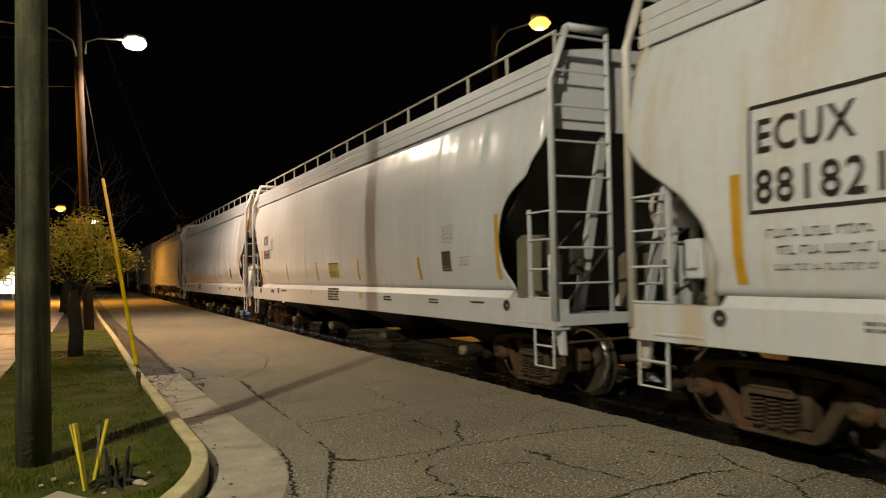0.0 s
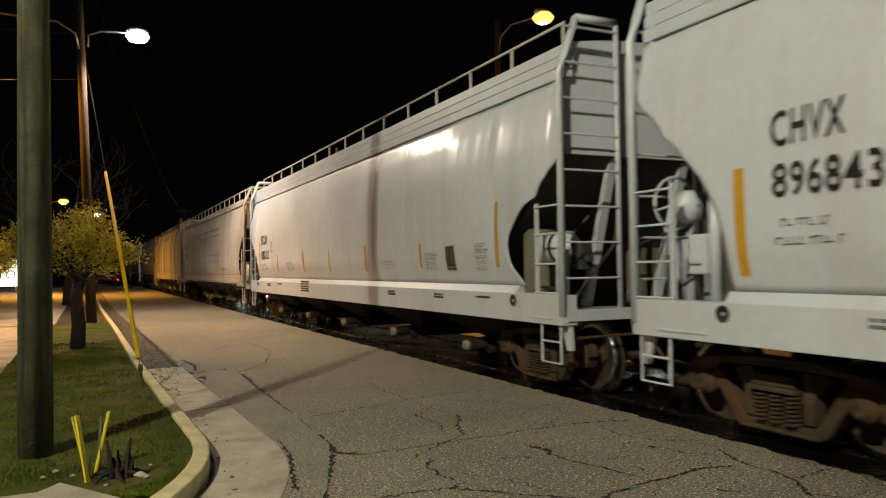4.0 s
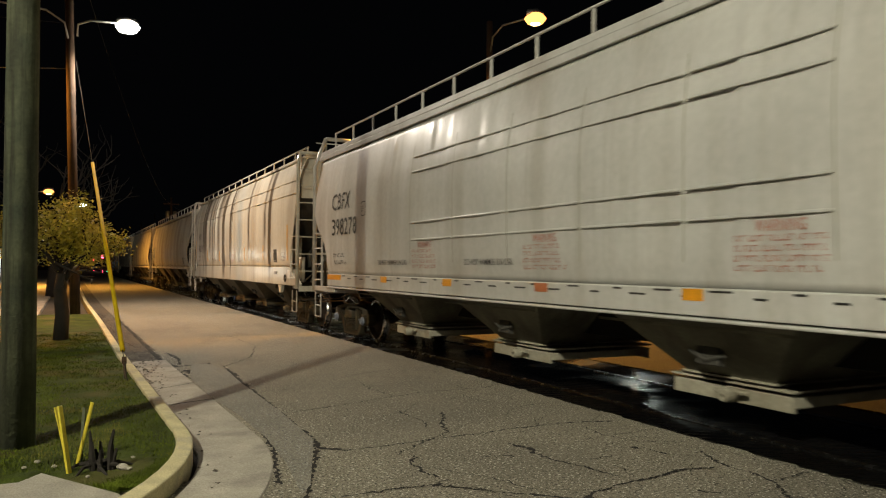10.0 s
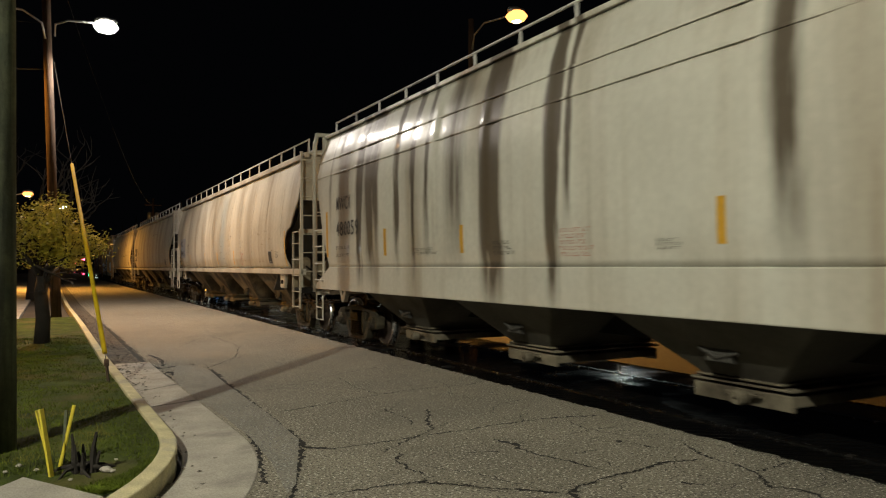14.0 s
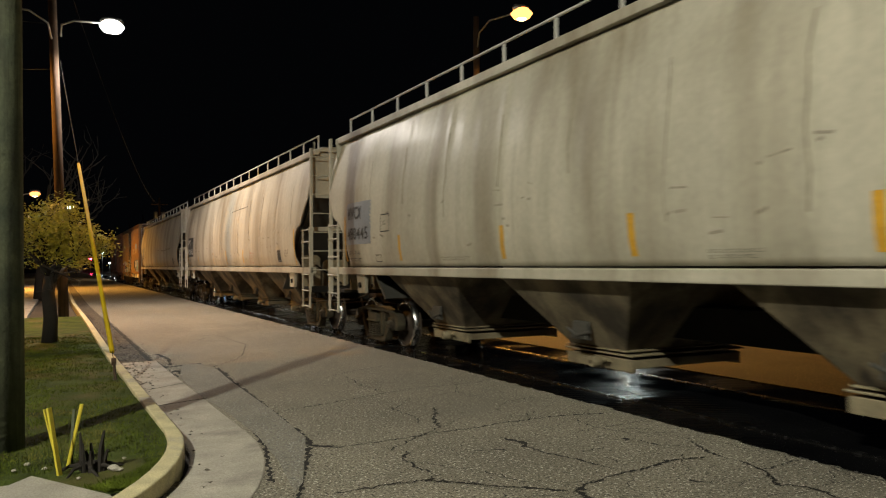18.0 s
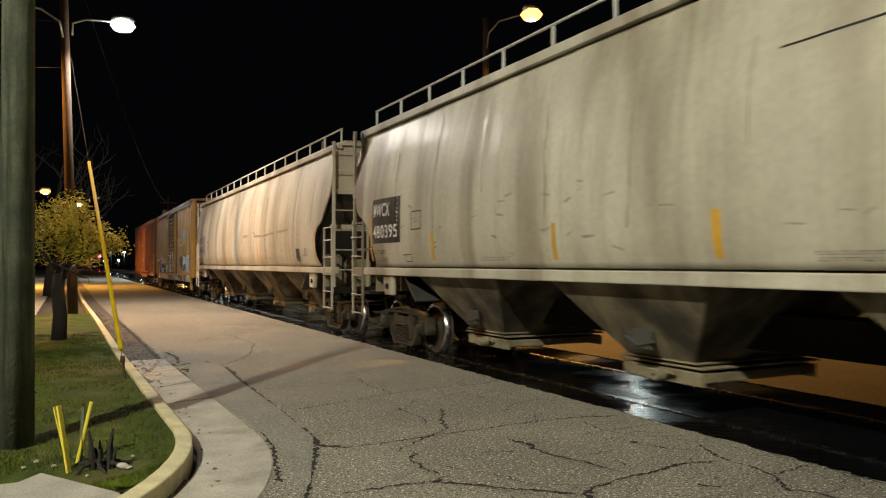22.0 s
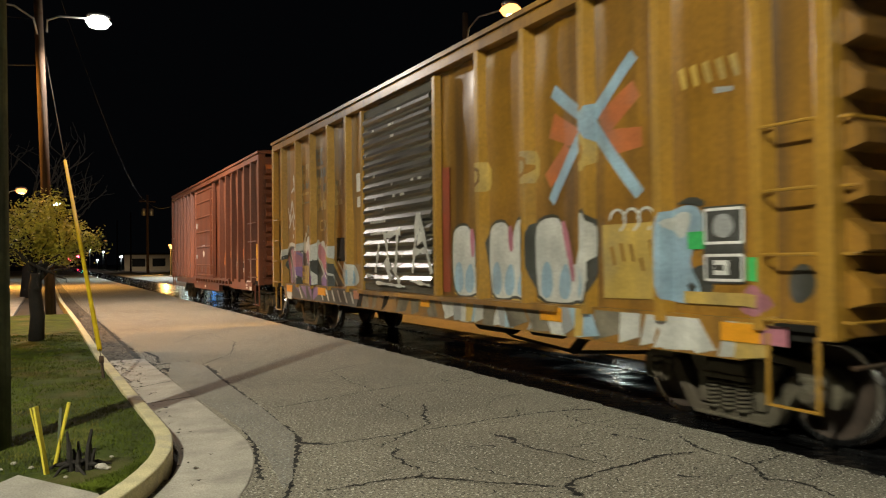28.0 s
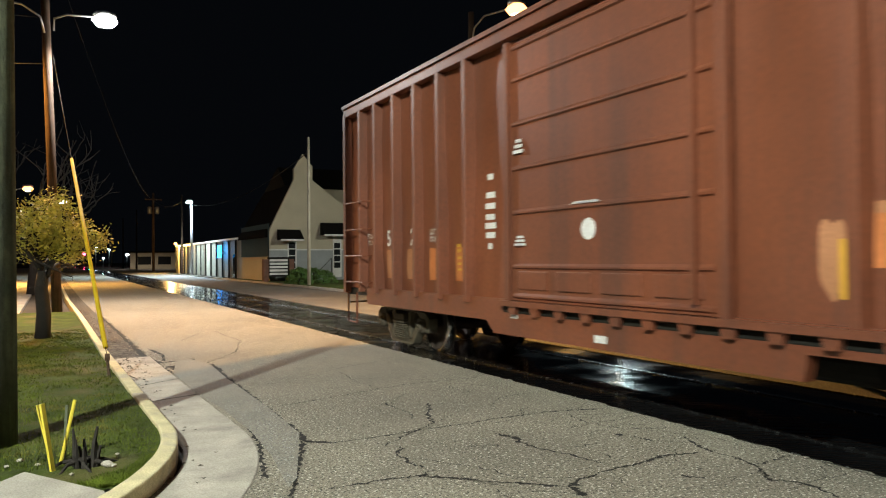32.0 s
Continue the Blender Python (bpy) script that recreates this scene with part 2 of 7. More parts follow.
def wet_bed(name):
    """Black asphalt under a film of water, with shallow ripples across the track."""
    m = mat(name, (0.006, 0.006, 0.0065), 0.1, vary=0.4, scale=1.5, fine=14, bump=0.05, dist=0.004)
    nt = m.node_tree
    N, L = nt.nodes, nt.links
    b = N["Principled BSDF"]
    co = N.new("ShaderNodeTexCoord")
    turn = N.new("ShaderNodeMapping")
    turn.inputs["Rotation"].default_value = (0, 0, radians(-52))
    L.new(co.outputs["Object"], turn.inputs["Vector"])
    wave = N.new("ShaderNodeTexWave")
    wave.wave_type, wave.bands_direction = "BANDS", "X"
    wave.inputs["Scale"].default_value, wave.inputs["Distortion"].default_value = 2.2, 1.2
    wave.inputs["Detail"].default_value, wave.inputs["Detail Scale"].default_value = 2.0, 0.6
    L.new(turn.outputs["Vector"], wave.inputs["Vector"])
    ripple = N.new("ShaderNodeBump")
    ripple.inputs["Strength"].default_value, ripple.inputs["Distance"].default_value = 1.0, 0.0022
    L.new(wave.outputs["Fac"], ripple.inputs["Height"])
    L.new(ripple.outputs["Normal"], b.inputs["Normal"])
    damp = N.new("ShaderNodeTexNoise")
    damp.inputs["Scale"].default_value = 0.9
    L.new(co.outputs["Object"], damp.inputs["Vector"])
    r = N.new("ShaderNodeMapRange")
    r.inputs["From Min"].default_value, r.inputs["From Max"].default_value = 0.42, 0.66
    r.inputs["To Min"].default_value, r.inputs["To Max"].default_value = 0.07, 0.3
    L.new(damp.outputs["Fac"], r.inputs["Value"])
    L.new(r.outputs["Result"], b.inputs["Roughness"])
    return m


M = {
    "asphalt": mat("asphalt", (0.4, 0.366, 0.283), 0.85, vary=0.2, scale=0.7, fine=75, bump=1.0, dist=0.014, second=(0.29, 0.265, 0.21), mix=(0.46, 0.7), speck=((1.0, 0.95, 0.84), 40, 0.59), grainy=0.85, mid=(44, (0.085, 0.077, 0.06))),
    "asphalt_old": mat("asphalt_old", (0.285, 0.268, 0.222), 0.85, vary=0.18, scale=1.2, fine=100, bump=0.8, speck=((0.6, 0.6, 0.6), 55, 0.6), grainy=0.5, mid=(45, (0.12, 0.12, 0.12))),
    "wet": wet_bed("wet_asphalt"),
    "far_lane": mat("far_asphalt", (0.12, 0.11, 0.1), 0.85, vary=0.3, scale=0.6, fine=80, bump=0.4, speck=((0.3, 0.28, 0.24), 30, 0.6)),
    "concrete": mat("gutter_concrete", (0.5, 0.465, 0.4), 0.85, vary=0.18, scale=2.5, fine=80, bump=0.5, grainy=0.5, second=(0.22, 0.2, 0.17), mix=(0.52, 0.78)),
    "kerb": mat("worn_yellow_kerb", (0.72, 0.645, 0.38), 0.85, vary=0.18, scale=5, fine=90, bump=0.4, second=(0.52, 0.47, 0.36), mix=(0.5, 0.66), grainy=0.45),
    "grass": mat("turf", (0.06, 0.084, 0.012), 0.95, vary=0.5, scale=2.2, fine=60, bump=0.8, dist=0.03, second=(0.13, 0.11, 0.04), mix=(0.52, 0.7), spec=0.2),
    "soil": mat("ground_soil", (0.09, 0.075, 0.06), 0.95, vary=0.3, scale=0.3, fine=20, bump=0.4),
    "litter": mat("gutter_dirt", (0.135, 0.115, 0.09), 0.95, vary=0.5, scale=9, fine=70, bump=0.9, dist=0.02, second=(0.05, 0.042, 0.034), mix=(0.42, 0.56), speck=((0.3, 0.26, 0.2), 30, 0.6)),
    "bulkhead": mat("dusty_bulkhead_plate", (0.23, 0.215, 0.16), 0.75, vary=0.25, scale=2, fine=25, bump=0.1, second=(0.13, 0.115, 0.08), mix=(0.5, 0.7), streak=((0.09, 0.075, 0.05), 2.5, 0.5, 0.72)),
    "slope_pale": mat("grey_slope_sheet", (0.15, 0.15, 0.13), 0.7, vary=0.25, scale=2, fine=25, bump=0.1, streak=((0.07, 0.065, 0.05), 2.0, 0.48, 0.7)),
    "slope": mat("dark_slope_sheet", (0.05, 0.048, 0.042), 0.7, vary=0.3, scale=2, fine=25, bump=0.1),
    "bay_grey": mat("olive_grey_hopper_bay", (0.18, 0.17, 0.125), 0.85, vary=0.3, scale=2.0, fine=25, bump=0.15, second=(0.09, 0.08, 0.06), mix=(0.5, 0.7), streak=((0.07, 0.06, 0.045), 2.0, 0.5, 0.72)),
    "gate_pale": mat("pale_gate_steel", (0.42, 0.4, 0.32), 0.7, vary=0.2, scale=3, fine=30, bump=0.1, second=(0.25, 0.22, 0.16), mix=(0.5, 0.72)),
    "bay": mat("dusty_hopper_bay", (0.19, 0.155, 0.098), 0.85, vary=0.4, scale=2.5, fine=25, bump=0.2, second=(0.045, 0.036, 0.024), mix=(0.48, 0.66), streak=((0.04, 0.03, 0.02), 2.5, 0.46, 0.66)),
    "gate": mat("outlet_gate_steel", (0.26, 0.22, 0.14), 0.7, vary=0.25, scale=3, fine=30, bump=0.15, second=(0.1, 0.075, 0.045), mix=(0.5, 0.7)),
    "bay_dark": mat("grimy_hopper_bay", (0.1, 0.092, 0.07), 0.85, vary=0.3, scale=1.6, fine=25, bump=0.15, second=(0.04, 0.033, 0.024), mix=(0.5, 0.75)),
    "gate_dark": mat("grimy_gate_steel", (0.2, 0.175, 0.125), 0.75, vary=0.3, scale=3, fine=30, bump=0.15, second=(0.04, 0.03, 0.02), mix=(0.5, 0.7)),
    "shrub_leaf": mat("shrub_leaf", (0.07, 0.13, 0.025), 0.6, vary=0.4, scale=2, fine=20, bump=0),
    "wainscot": mat("grey_blue_base_paint", (0.34, 0.36, 0.37), 0.85, vary=0.1, scale=1, fine=30, bump=0.1),
    "graf_red": spray_paint("dull_red_paint", (0.3, 0.055, 0.03)),
    "scuff": mat("scuffed_paint", (0.31, 0.28, 0.22), 0.7, vary=0.3, scale=6, fine=40, bump=0.05),
    "seam": mat("grimy_seam", (0.3, 0.27, 0.2), 0.6, vary=0.3, scale=4, fine=30, bump=0.05),
    "cap": plain("tan_outlet_cap", (0.28, 0.25, 0.19), 0.7),
    "graf_blue": spray_paint("blue_spray", (0.3, 0.44, 0.55)),
    "graf_white": spray_paint("white_spray", (0.56, 0.56, 0.52)),
    "graf_orange": spray_paint("orange_spray", (0.5, 0.15, 0.05)),
    "graf_pink": spray_paint("pink_spray", (0.42, 0.15, 0.2)),
    "graf_violet": spray_paint("violet_spray", (0.24, 0.13, 0.33)),
    "graf_black": spray_paint("black_spray", (0.035, 0.037, 0.03)),
    "graf_green": plain("green_spray", (0.05, 0.45, 0.12), 0.5),
    "panel_yellow": spray_paint("pale_yellow_panel", (0.5, 0.34, 0.08)),
    "navy": mat("faded_navy_lettering", (0.045, 0.05, 0.045), 0.55, vary=0.25, scale=2.5, fine=30, bump=0.05, second=(0.3, 0.19, 0.035), mix=(0.47, 0.53), coat=(0.5, 0.3)),
    "blue_grey": plain("blue_grey_panel", (0.27, 0.29, 0.33), 0.5),
    "placard_grey": plain("dull_placard_grey", (0.07, 0.07, 0.068), 0.5),
    "box_grey": plain("grey_panel", (0.3, 0.31, 0.31), 0.5),
    "blade": mat("grass_blade", (0.105, 0.14, 0.014), 0.85, vary=0.5, scale=3, fine=60, bump=0, second=(0.22, 0.19, 0.05), mix=(0.54, 0.68), spec=0.2),
    "tape": mat("yellow_caution_tape", (0.7, 0.58, 0.06), 0.4, vary=0.1, scale=8, fine=60, bump=0.05, second=(0.5, 0.45, 0.25), mix=(0.55, 0.7)),
    "pale_wood": mat("pale_pole_wood", (0.42, 0.38, 0.3), 0.9, vary=0.2, scale=2, fine=30, bump=0.4, streak=((0.25, 0.22, 0.17), 10, 0.5, 0.75)),
    "glow_board": glow("lit_sign_face", (0.9, 1.0, 1.0), 1.6),
    "rail_paint": plain("pale_rail_paint", (0.55, 0.54, 0.5), 0.5),
    "crack": plain("crack_dirt", (0.012, 0.011, 0.009), 0.95),
    "pole_green": mat("treated_pole_wood", (0.11, 0.125, 0.075), 0.9, vary=0.35, scale=3, fine=30, bump=0.6, second=(0.06, 0.075, 0.05), mix=(0.48, 0.62), streak=((0.03, 0.032, 0.02), 18, 0.42, 0.66)),
    "pole_brown": mat("creosote_pole_wood", (0.075, 0.045, 0.028), 0.9, vary=0.35, scale=2, fine=30, bump=0.5, streak=((0.02, 0.013, 0.008), 14, 0.45, 0.7), spec=0.3),
    "steel": mat("galvanised_steel", (0.45, 0.45, 0.44), 0.45, 0.8, vary=0.12, scale=6, fine=80, bump=0.1),
    "white_car": mat("white_car_paint", (0.55, 0.61, 0.71), 0.46, vary=0.06, scale=0.5, fine=12, bump=0.03, grainy=0.1, streak=((0.47, 0.49, 0.53), 1.6, 0.54, 0.8), coat=(0.4, 0.2)),
    "white_car_rusty": mat("white_car_paint_rust", (0.56, 0.61, 0.69), 0.46, vary=0.06, scale=0.5, fine=12, bump=0.03, grainy=0.1, streak=((0.5, 0.36, 0.2), 1.6, 0.53, 0.75), coat=(0.32, 0.22)),
    "grey_car": mat("grey_car_paint", (0.5, 0.5, 0.485), 0.45, vary=0.1, scale=0.5, fine=12, bump=0.03, grainy=0.15, streak=((0.32, 0.29, 0.25), 1.3, 0.48, 0.74), coat=(0.32, 0.22)),
    "streaked_car": mat("soot_streaked_car_paint", (0.57, 0.56, 0.49), 0.4, vary=0.08, scale=0.6, fine=12, bump=0.03, grainy=0.15, streak=((0.3, 0.25, 0.18), 1.2, 0.5, 0.72), coat=(0.6, 0.12), runs=RUNS),
    "dusty_car": mat("dusty_grey_car_paint", (0.47, 0.44, 0.355), 0.58, vary=0.12, scale=0.7, fine=14, bump=0.03, grainy=0.2, second=(0.36, 0.33, 0.26), mix=(0.54, 0.7), streak=((0.22, 0.185, 0.13), 1.2, 0.46, 0.7), coat=(0.16, 0.28)),
    # grime, taken down to near-black so the shade under the cars is in the colour
    "under": mat("shaded_grimy_underframe", (0.013, 0.012, 0.01), 0.9, vary=0.3, scale=1.4, fine=25, bump=0.2, second=(0.022, 0.019, 0.014), spec=0.2),
    "rust": mat("rusty_cast_steel", (0.07, 0.052, 0.036), 0.9, 0.0, vary=0.4, scale=4, fine=40, bump=0.3, second=(0.105, 0.055, 0.032), mix=(0.48, 0.66), spec=0.25),
    "truck_pale": mat("pale_dusty_cast_steel", (0.11, 0.097, 0.068), 0.9, 0.0, vary=0.3, scale=4, fine=40, bump=0.3, second=(0.09, 0.075, 0.055), mix=(0.46, 0.64), spec=0.25),
    "cap_blue": mat("blue_grey_end_cap", (0.2, 0.24, 0.32), 0.6, vary=0.2, scale=8, fine=40, bump=0.1),
    "truck_grey": mat("dusty_cast_steel", (0.066, 0.057, 0.038), 0.9, 0.0, vary=0.35, scale=4, fine=40, bump=0.3, second=(0.035, 0.028, 0.02), mix=(0.46, 0.64), spec=0.25),
    "wheel": mat("wheel_steel", (0.05, 0.034, 0.024), 0.8, 0.1, vary=0.3, scale=5, fine=40, bump=0.2),
    "tread": mat("polished_tread", (0.55, 0.55, 0.55), 0.25, 1.0, vary=0.1, scale=8, fine=60, bump=0.05),
    "black": plain("black_paint", (0.018, 0.018, 0.018), 0.5),
    "yellow": plain("yellow_stripe_paint", (0.62, 0.34, 0.03), 0.5),
    "label_yellow": plain("faded_yellow_label", (0.5, 0.44, 0.13), 0.5),
    "reflector": plain("amber_reflector", (0.75, 0.32, 0.02), 0.35),
    "red": plain("faded_red_label", (0.42, 0.15, 0.1), 0.5),
    "white": plain("white_paint", (0.72, 0.72, 0.7), 0.5),
    "guard": mat("yellow_guard_plastic", (0.6, 0.42, 0.015), 0.85, vary=0.15, scale=3, fine=40, bump=0.05, spec=0.2),
    "box_yellow": mat("faded_yellow_car_paint", (0.32, 0.158, 0.02), 0.42, vary=0.2, scale=0.8, fine=20, bump=0.05, second=(0.2, 0.1, 0.025), mix=(0.46, 0.72), streak=((0.1, 0.055, 0.022), 2.2, 0.48, 0.7), coat=(1.0, 0.24)),
    # the body's yellow made lighter, so the light on the posts is in the paint
    "box_post": mat("lit_yellow_post_paint", (0.39, 0.21, 0.028), 0.42, vary=0.12, scale=1.5, fine=20, bump=0.05, second=(0.27, 0.16, 0.04), mix=(0.5, 0.75), coat=(1.0, 0.26)),
    "box_brown": mat("oxide_red_car_paint", (0.185, 0.053, 0.02), 0.6, vary=0.15, scale=0.8, fine=20, bump=0.05, second=(0.135, 0.04, 0.017), mix=(0.45, 0.75), streak=((0.09, 0.034, 0.02), 2.5, 0.5, 0.75), coat=(0.3, 0.33)),
    "door_grey": mat("grimy_door_steel", (0.06, 0.056, 0.043), 0.35, 0.2, vary=0.4, scale=1.5, fine=20, bump=0.1, second=(0.03, 0.027, 0.02), mix=(0.42, 0.62), coat=(0.9, 0.16)),
    "orange_patch": plain("orange_patch_paint", (0.5, 0.17, 0.05), 0.55),
    "pale_patch": plain("pale_patch_paint", (0.4, 0.18, 0.085), 0.55),
    "leaf": mat("evergreen_leaf", (0.4, 0.37, 0.045), 0.5, vary=0.45, scale=2, fine=20, bump=0),
    "bark": mat("dark_bark", (0.022, 0.018, 0.014), 0.95, vary=0.3, scale=6, fine=40, bump=0.6),
    "stucco": mat("cream_stucco", (0.52, 0.46, 0.34), 0.9, vary=0.08, scale=0.6, fine=30, bump=0.15),
    "roof": mat("dark_shingle", (0.01, 0.009, 0.009), 0.95, spec=0.05),
    "teal": mat("dark_teal_panel", (0.02, 0.05, 0.06), 0.7, vary=0.2, scale=1, fine=20),
    "metal_wall": mat("pale_sheet_wall", (0.42, 0.4, 0.32), 0.6, vary=0.12, scale=0.6, fine=20, bump=0.1, streak=((0.3, 0.27, 0.2), 1.5, 0.5, 0.8)),
    "brick": mat("dark_brick", (0.16, 0.08, 0.055), 0.9, vary=0.3, scale=4, fine=30, bump=0.3),
    "glass": plain("dark_window_glass", (0.02, 0.022, 0.025), 0.08),
    "glow_white": glow("white_lamp_lens", (1.0, 0.96, 0.88), 30),
    "glow_sodium": glow("sodium_lamp_lens", (1.0, 0.38, 0.1), 2.3),
    "glow_bulb": glow("sodium_bulb", (1.0, 0.62, 0.25), 14),
    "glow_cool": glow("cool_lamp_lens", (0.85, 1.0, 0.95), 12),
    "glow_red": glow("red_signal_lens", (1.0, 0.03, 0.08), 30),
    "glow_green": glow("green_signal_lens", (0.05, 1.0, 0.5), 12),
    "glow_blue": glow("blue_sign_face", (0.05, 0.35, 1.0), 2.2),
}


# ---- ground and street ----
def slab(name, x0, x1, y0, y1, z0, z1, material, label, category="road"):
    ob = part(name, Geo().box(x0, x1, y0, y1, z0, z1), material)
    return tagged(ob, label, category, kind="structure")


slab("ground", -400, 400, -200, 900, -0.4, -0.05, M["soil"], "dark bare soil that runs out to the horizon", "ground")
road = slab("road", 1.0, 5.43, 6.0, 220, -0.3, 0.0, M["asphalt"], "grey worn asphalt lane with long cracks", "road")
slab("road_junction", -40, 5.43, -60, 6.0, -0.3, -0.002, M["asphalt"], "grey worn asphalt at the mouth of a driveway", "road")
slab("track_bed", 5.43, 8.35, -60, 320, -0.3, -0.012, M["wet"], "black wet asphalt round the rails", "track bed")
slab("road_far_lane", 8.35, 13.0, -60, 320, -0.3, 0.0, M["far_lane"], "pale asphalt lane beyond the track", "road")
slab("pavement_far", 13.15, 40, -60, 64, -0.3, 0.1, M["grass"], "mown verge beyond the far kerb", "verge")
slab("kerb_far", 13.0, 13.15, -60, 220, -0.3, 0.13, M["concrete"], "pale concrete kerb of the far lane", "kerb")
slab("lot_left", -60, -0.9, 5.9, 220, -0.3, 0.06, M["concrete"], "pale paved lot beside the verge", "pavement")


def kerb_line(off, y_from=-99.0, y_to=999.0):
    """The kerb's line, moved sideways by off: straight along the street, then round the corner to the left."""
    out = [(0.5 + off, 90.0), (0.62 + off, 34.0), (0.78 + off, 22.0), (0.84 + off, 13.7), (0.86 + off, 12.6), (0.905 + off, 10.62), (0.93 + off, 9.5)]
    for i in range(0, 19):
        a = math.radians(80 * i / 18)
        r = 3.73 + off
        out.append((-2.74 + r * math.cos(a), 7.2 - r * math.sin(a)))
    return [p for p in out if y_from <= p[1] <= y_to]


def strip(name, off0, off1, z0, z1, base, material, label, category, y_from=-99.0, y_to=999.0):
    a, b = kerb_line(off0), kerb_line(off1)
    keep_rows = [i for i, p in enumerate(a) if y_from <= p[1] <= y_to]
    g = Geo()
    g.grid([[(a[i][0], a[i][1], base), (a[i][0], a[i][1], z0), (b[i][0], b[i][1], z1), (b[i][0], b[i][1], base)] for i in keep_rows])
    ob = part(name, g, material, bevel=0.015)
    return tagged(ob, label, category, kind="structure")


strip("kerb", -0.145, -0.01, 0.15, 0.135, -0.1, M["kerb"], "concrete kerb with worn yellow paint", "kerb")
strip("gutter_pan", 0.03, 0.64, 0.004, 0.008, -0.1, M["concrete"], "pale concrete gutter pan along the kerb", "gutter", y_to=13.8)
strip("gutter_edge", 0.03, 0.5, 0.003, 0.006, -0.1, M["litter"], "gutter full of dirt, sand and dead leaves", "gutter", y_from=13.6)


def verge_left(y):
    return -1.21 - max(0.0, y - 17.0) * 0.075


def turf_z(x, y):
    over = y < (5.9 + 0.018 * (x + 7) if x < -0.32 else (6.02 + 1.43 * (x + 0.32) if x < -0.18 else 6.22 - 1.6 * (x + 0.18)))
    if over:
        return 0.098
    return 0.115 + 0.02 * noise.noise((x * 1.3, y * 1.3, 0)) + 0.012 * noise.noise((x * 5, y * 5, 3))


def kerb_x(y):
    pts = kerb_line(-0.15)
    for (xa, ya), (xb, yb) in zip(pts, pts[1:]):
        if yb <= y <= ya:
            return xb + (xa - xb) * (y - yb) / (ya - yb)
    return 0.3


g = Geo()
rows = []
y = 5.45
while y < 25.7:
    x1 = kerb_x(y)
    x0 = verge_left(y)
    rows.append([(x0 + (x1 - x0) * k / 24, y, turf_z(x0 + (x1 - x0) * k / 24, y)) for k in range(25)])
    y += 0.08 if y < 12 else (0.25 if y < 30 else 1.5)
g.grid(rows)
verge = tagged(part("verge", g, M["grass"], smooth=True), "short worn turf on the verge behind the kerb", "grass", kind="structure")
arc = [p for p in kerb_line(-0.16) if p[1] < 5.5]
tagged(part("corner_pavement", Geo().prism([(-7.0, 5.9), (-0.32, 6.02), (-0.18, 6.22), (0.3, 5.45)] + arc + [(-7.0, 3.55)], "z", -0.2, 0.122), M["concrete"], bevel=0.01), "pale concrete pavement at the kerb's corner", "pavement", kind="structure")


# ---- the track ----
def rail(x):
    prof = [(-0.037, 0.0), (0.037, 0.0), (0.035, -0.035), (0.01, -0.045), (0.01, -0.1), (-0.01, -0.1), (-0.01, -0.045), (-0.035, -0.035)]
    g = Geo().prism([(x + p, q) for p, q in prof], "y", -60, 300)
    tagged(part("rail", g, M["tread"]), "steel rail sunk in wet asphalt", "rail", "rails", kind="structure")


rail(XC - 0.755)
rail(XC + 0.755)


# ---- railcars ----
MESH = {}


def keep(key, make):
    if key not in MESH:
        MESH[key] = make()
    return MESH[key]


AXLE = 0.86        # half of a truck's wheelbase


def side_frame():
    """Cast frame: bowed top bar with pedestal jaws, two slanting legs, spring basket, columns; ribs stand proud at the rims."""
    g = Geo()
    top = [(-1.08, 0.36), (-1.13, 0.46), (-1.12, 0.6), (-1.0, 0.7), (-0.78, 0.73), (-0.45, 0.77), (0.45, 0.77), (0.78, 0.73), (1.0, 0.7), (1.12, 0.6), (1.13, 0.46), (1.08, 0.36), (1.0, 0.36), (0.99, 0.56),
           (0.74, 0.58), (0.7, 0.67), (0.42, 0.69), (-0.42, 0.69), (-0.7, 0.67), (-0.74, 0.58), (-0.99, 0.56), (-1.0, 0.36)]
    g.prism(top, "x", -0.09, 0.09)
    low = [(-0.76, 0.58), (-0.72, 0.62), (-0.64, 0.58), (-0.53, 0.4), (-0.38, 0.2), (0.38, 0.2), (0.53, 0.4), (0.64, 0.58), (0.72, 0.62), (0.76, 0.58), (0.75, 0.48), (0.66, 0.37), (0.5, 0.14), (0.42, 0.1), (-0.42, 0.1), (-0.5, 0.14), (-0.66, 0.37), (-0.75, 0.48)]
    g.prism(low, "x", -0.08, 0.08)
    for s in (-1, 1):
        g.prism([(s * 0.27, 0.22), (s * 0.37, 0.22), (s * 0.4, 0.69), (s * 0.27, 0.69)], "x", -0.085, 0.085)
        g.prism([(s * 0.4, 0.5), (s * 0.45, 0.52), (s * 0.52, 0.66), (s * 0.4, 0.68)], "x", -0.06, 0.06)
    g.box(-0.105, 0.105, -0.44, 0.44, 0.745, 0.785).box(-0.105, 0.105, -0.44, 0.44, 0.1, 0.14)
    return g.mesh("side_frame")


def spring():
    pts = [(0.072 * math.cos(k * 0.8), 0.072 * math.sin(k * 0.8), 0.19 + 0.275 * k / 56) for k in range(57)]
    return Geo().tube(pts, 0.0135, 5).mesh("spring", True)


def bolster_end():
    g = Geo().box(-0.15, 0.1, -0.25, 0.25, 0.48, 0.53).prism([(-0.24, 0.53), (0.24, 0.53), (0.2, 0.64), (-0.2, 0.64)], "x", -0.13, 0.1)
    return g.mesh("bolster_end")


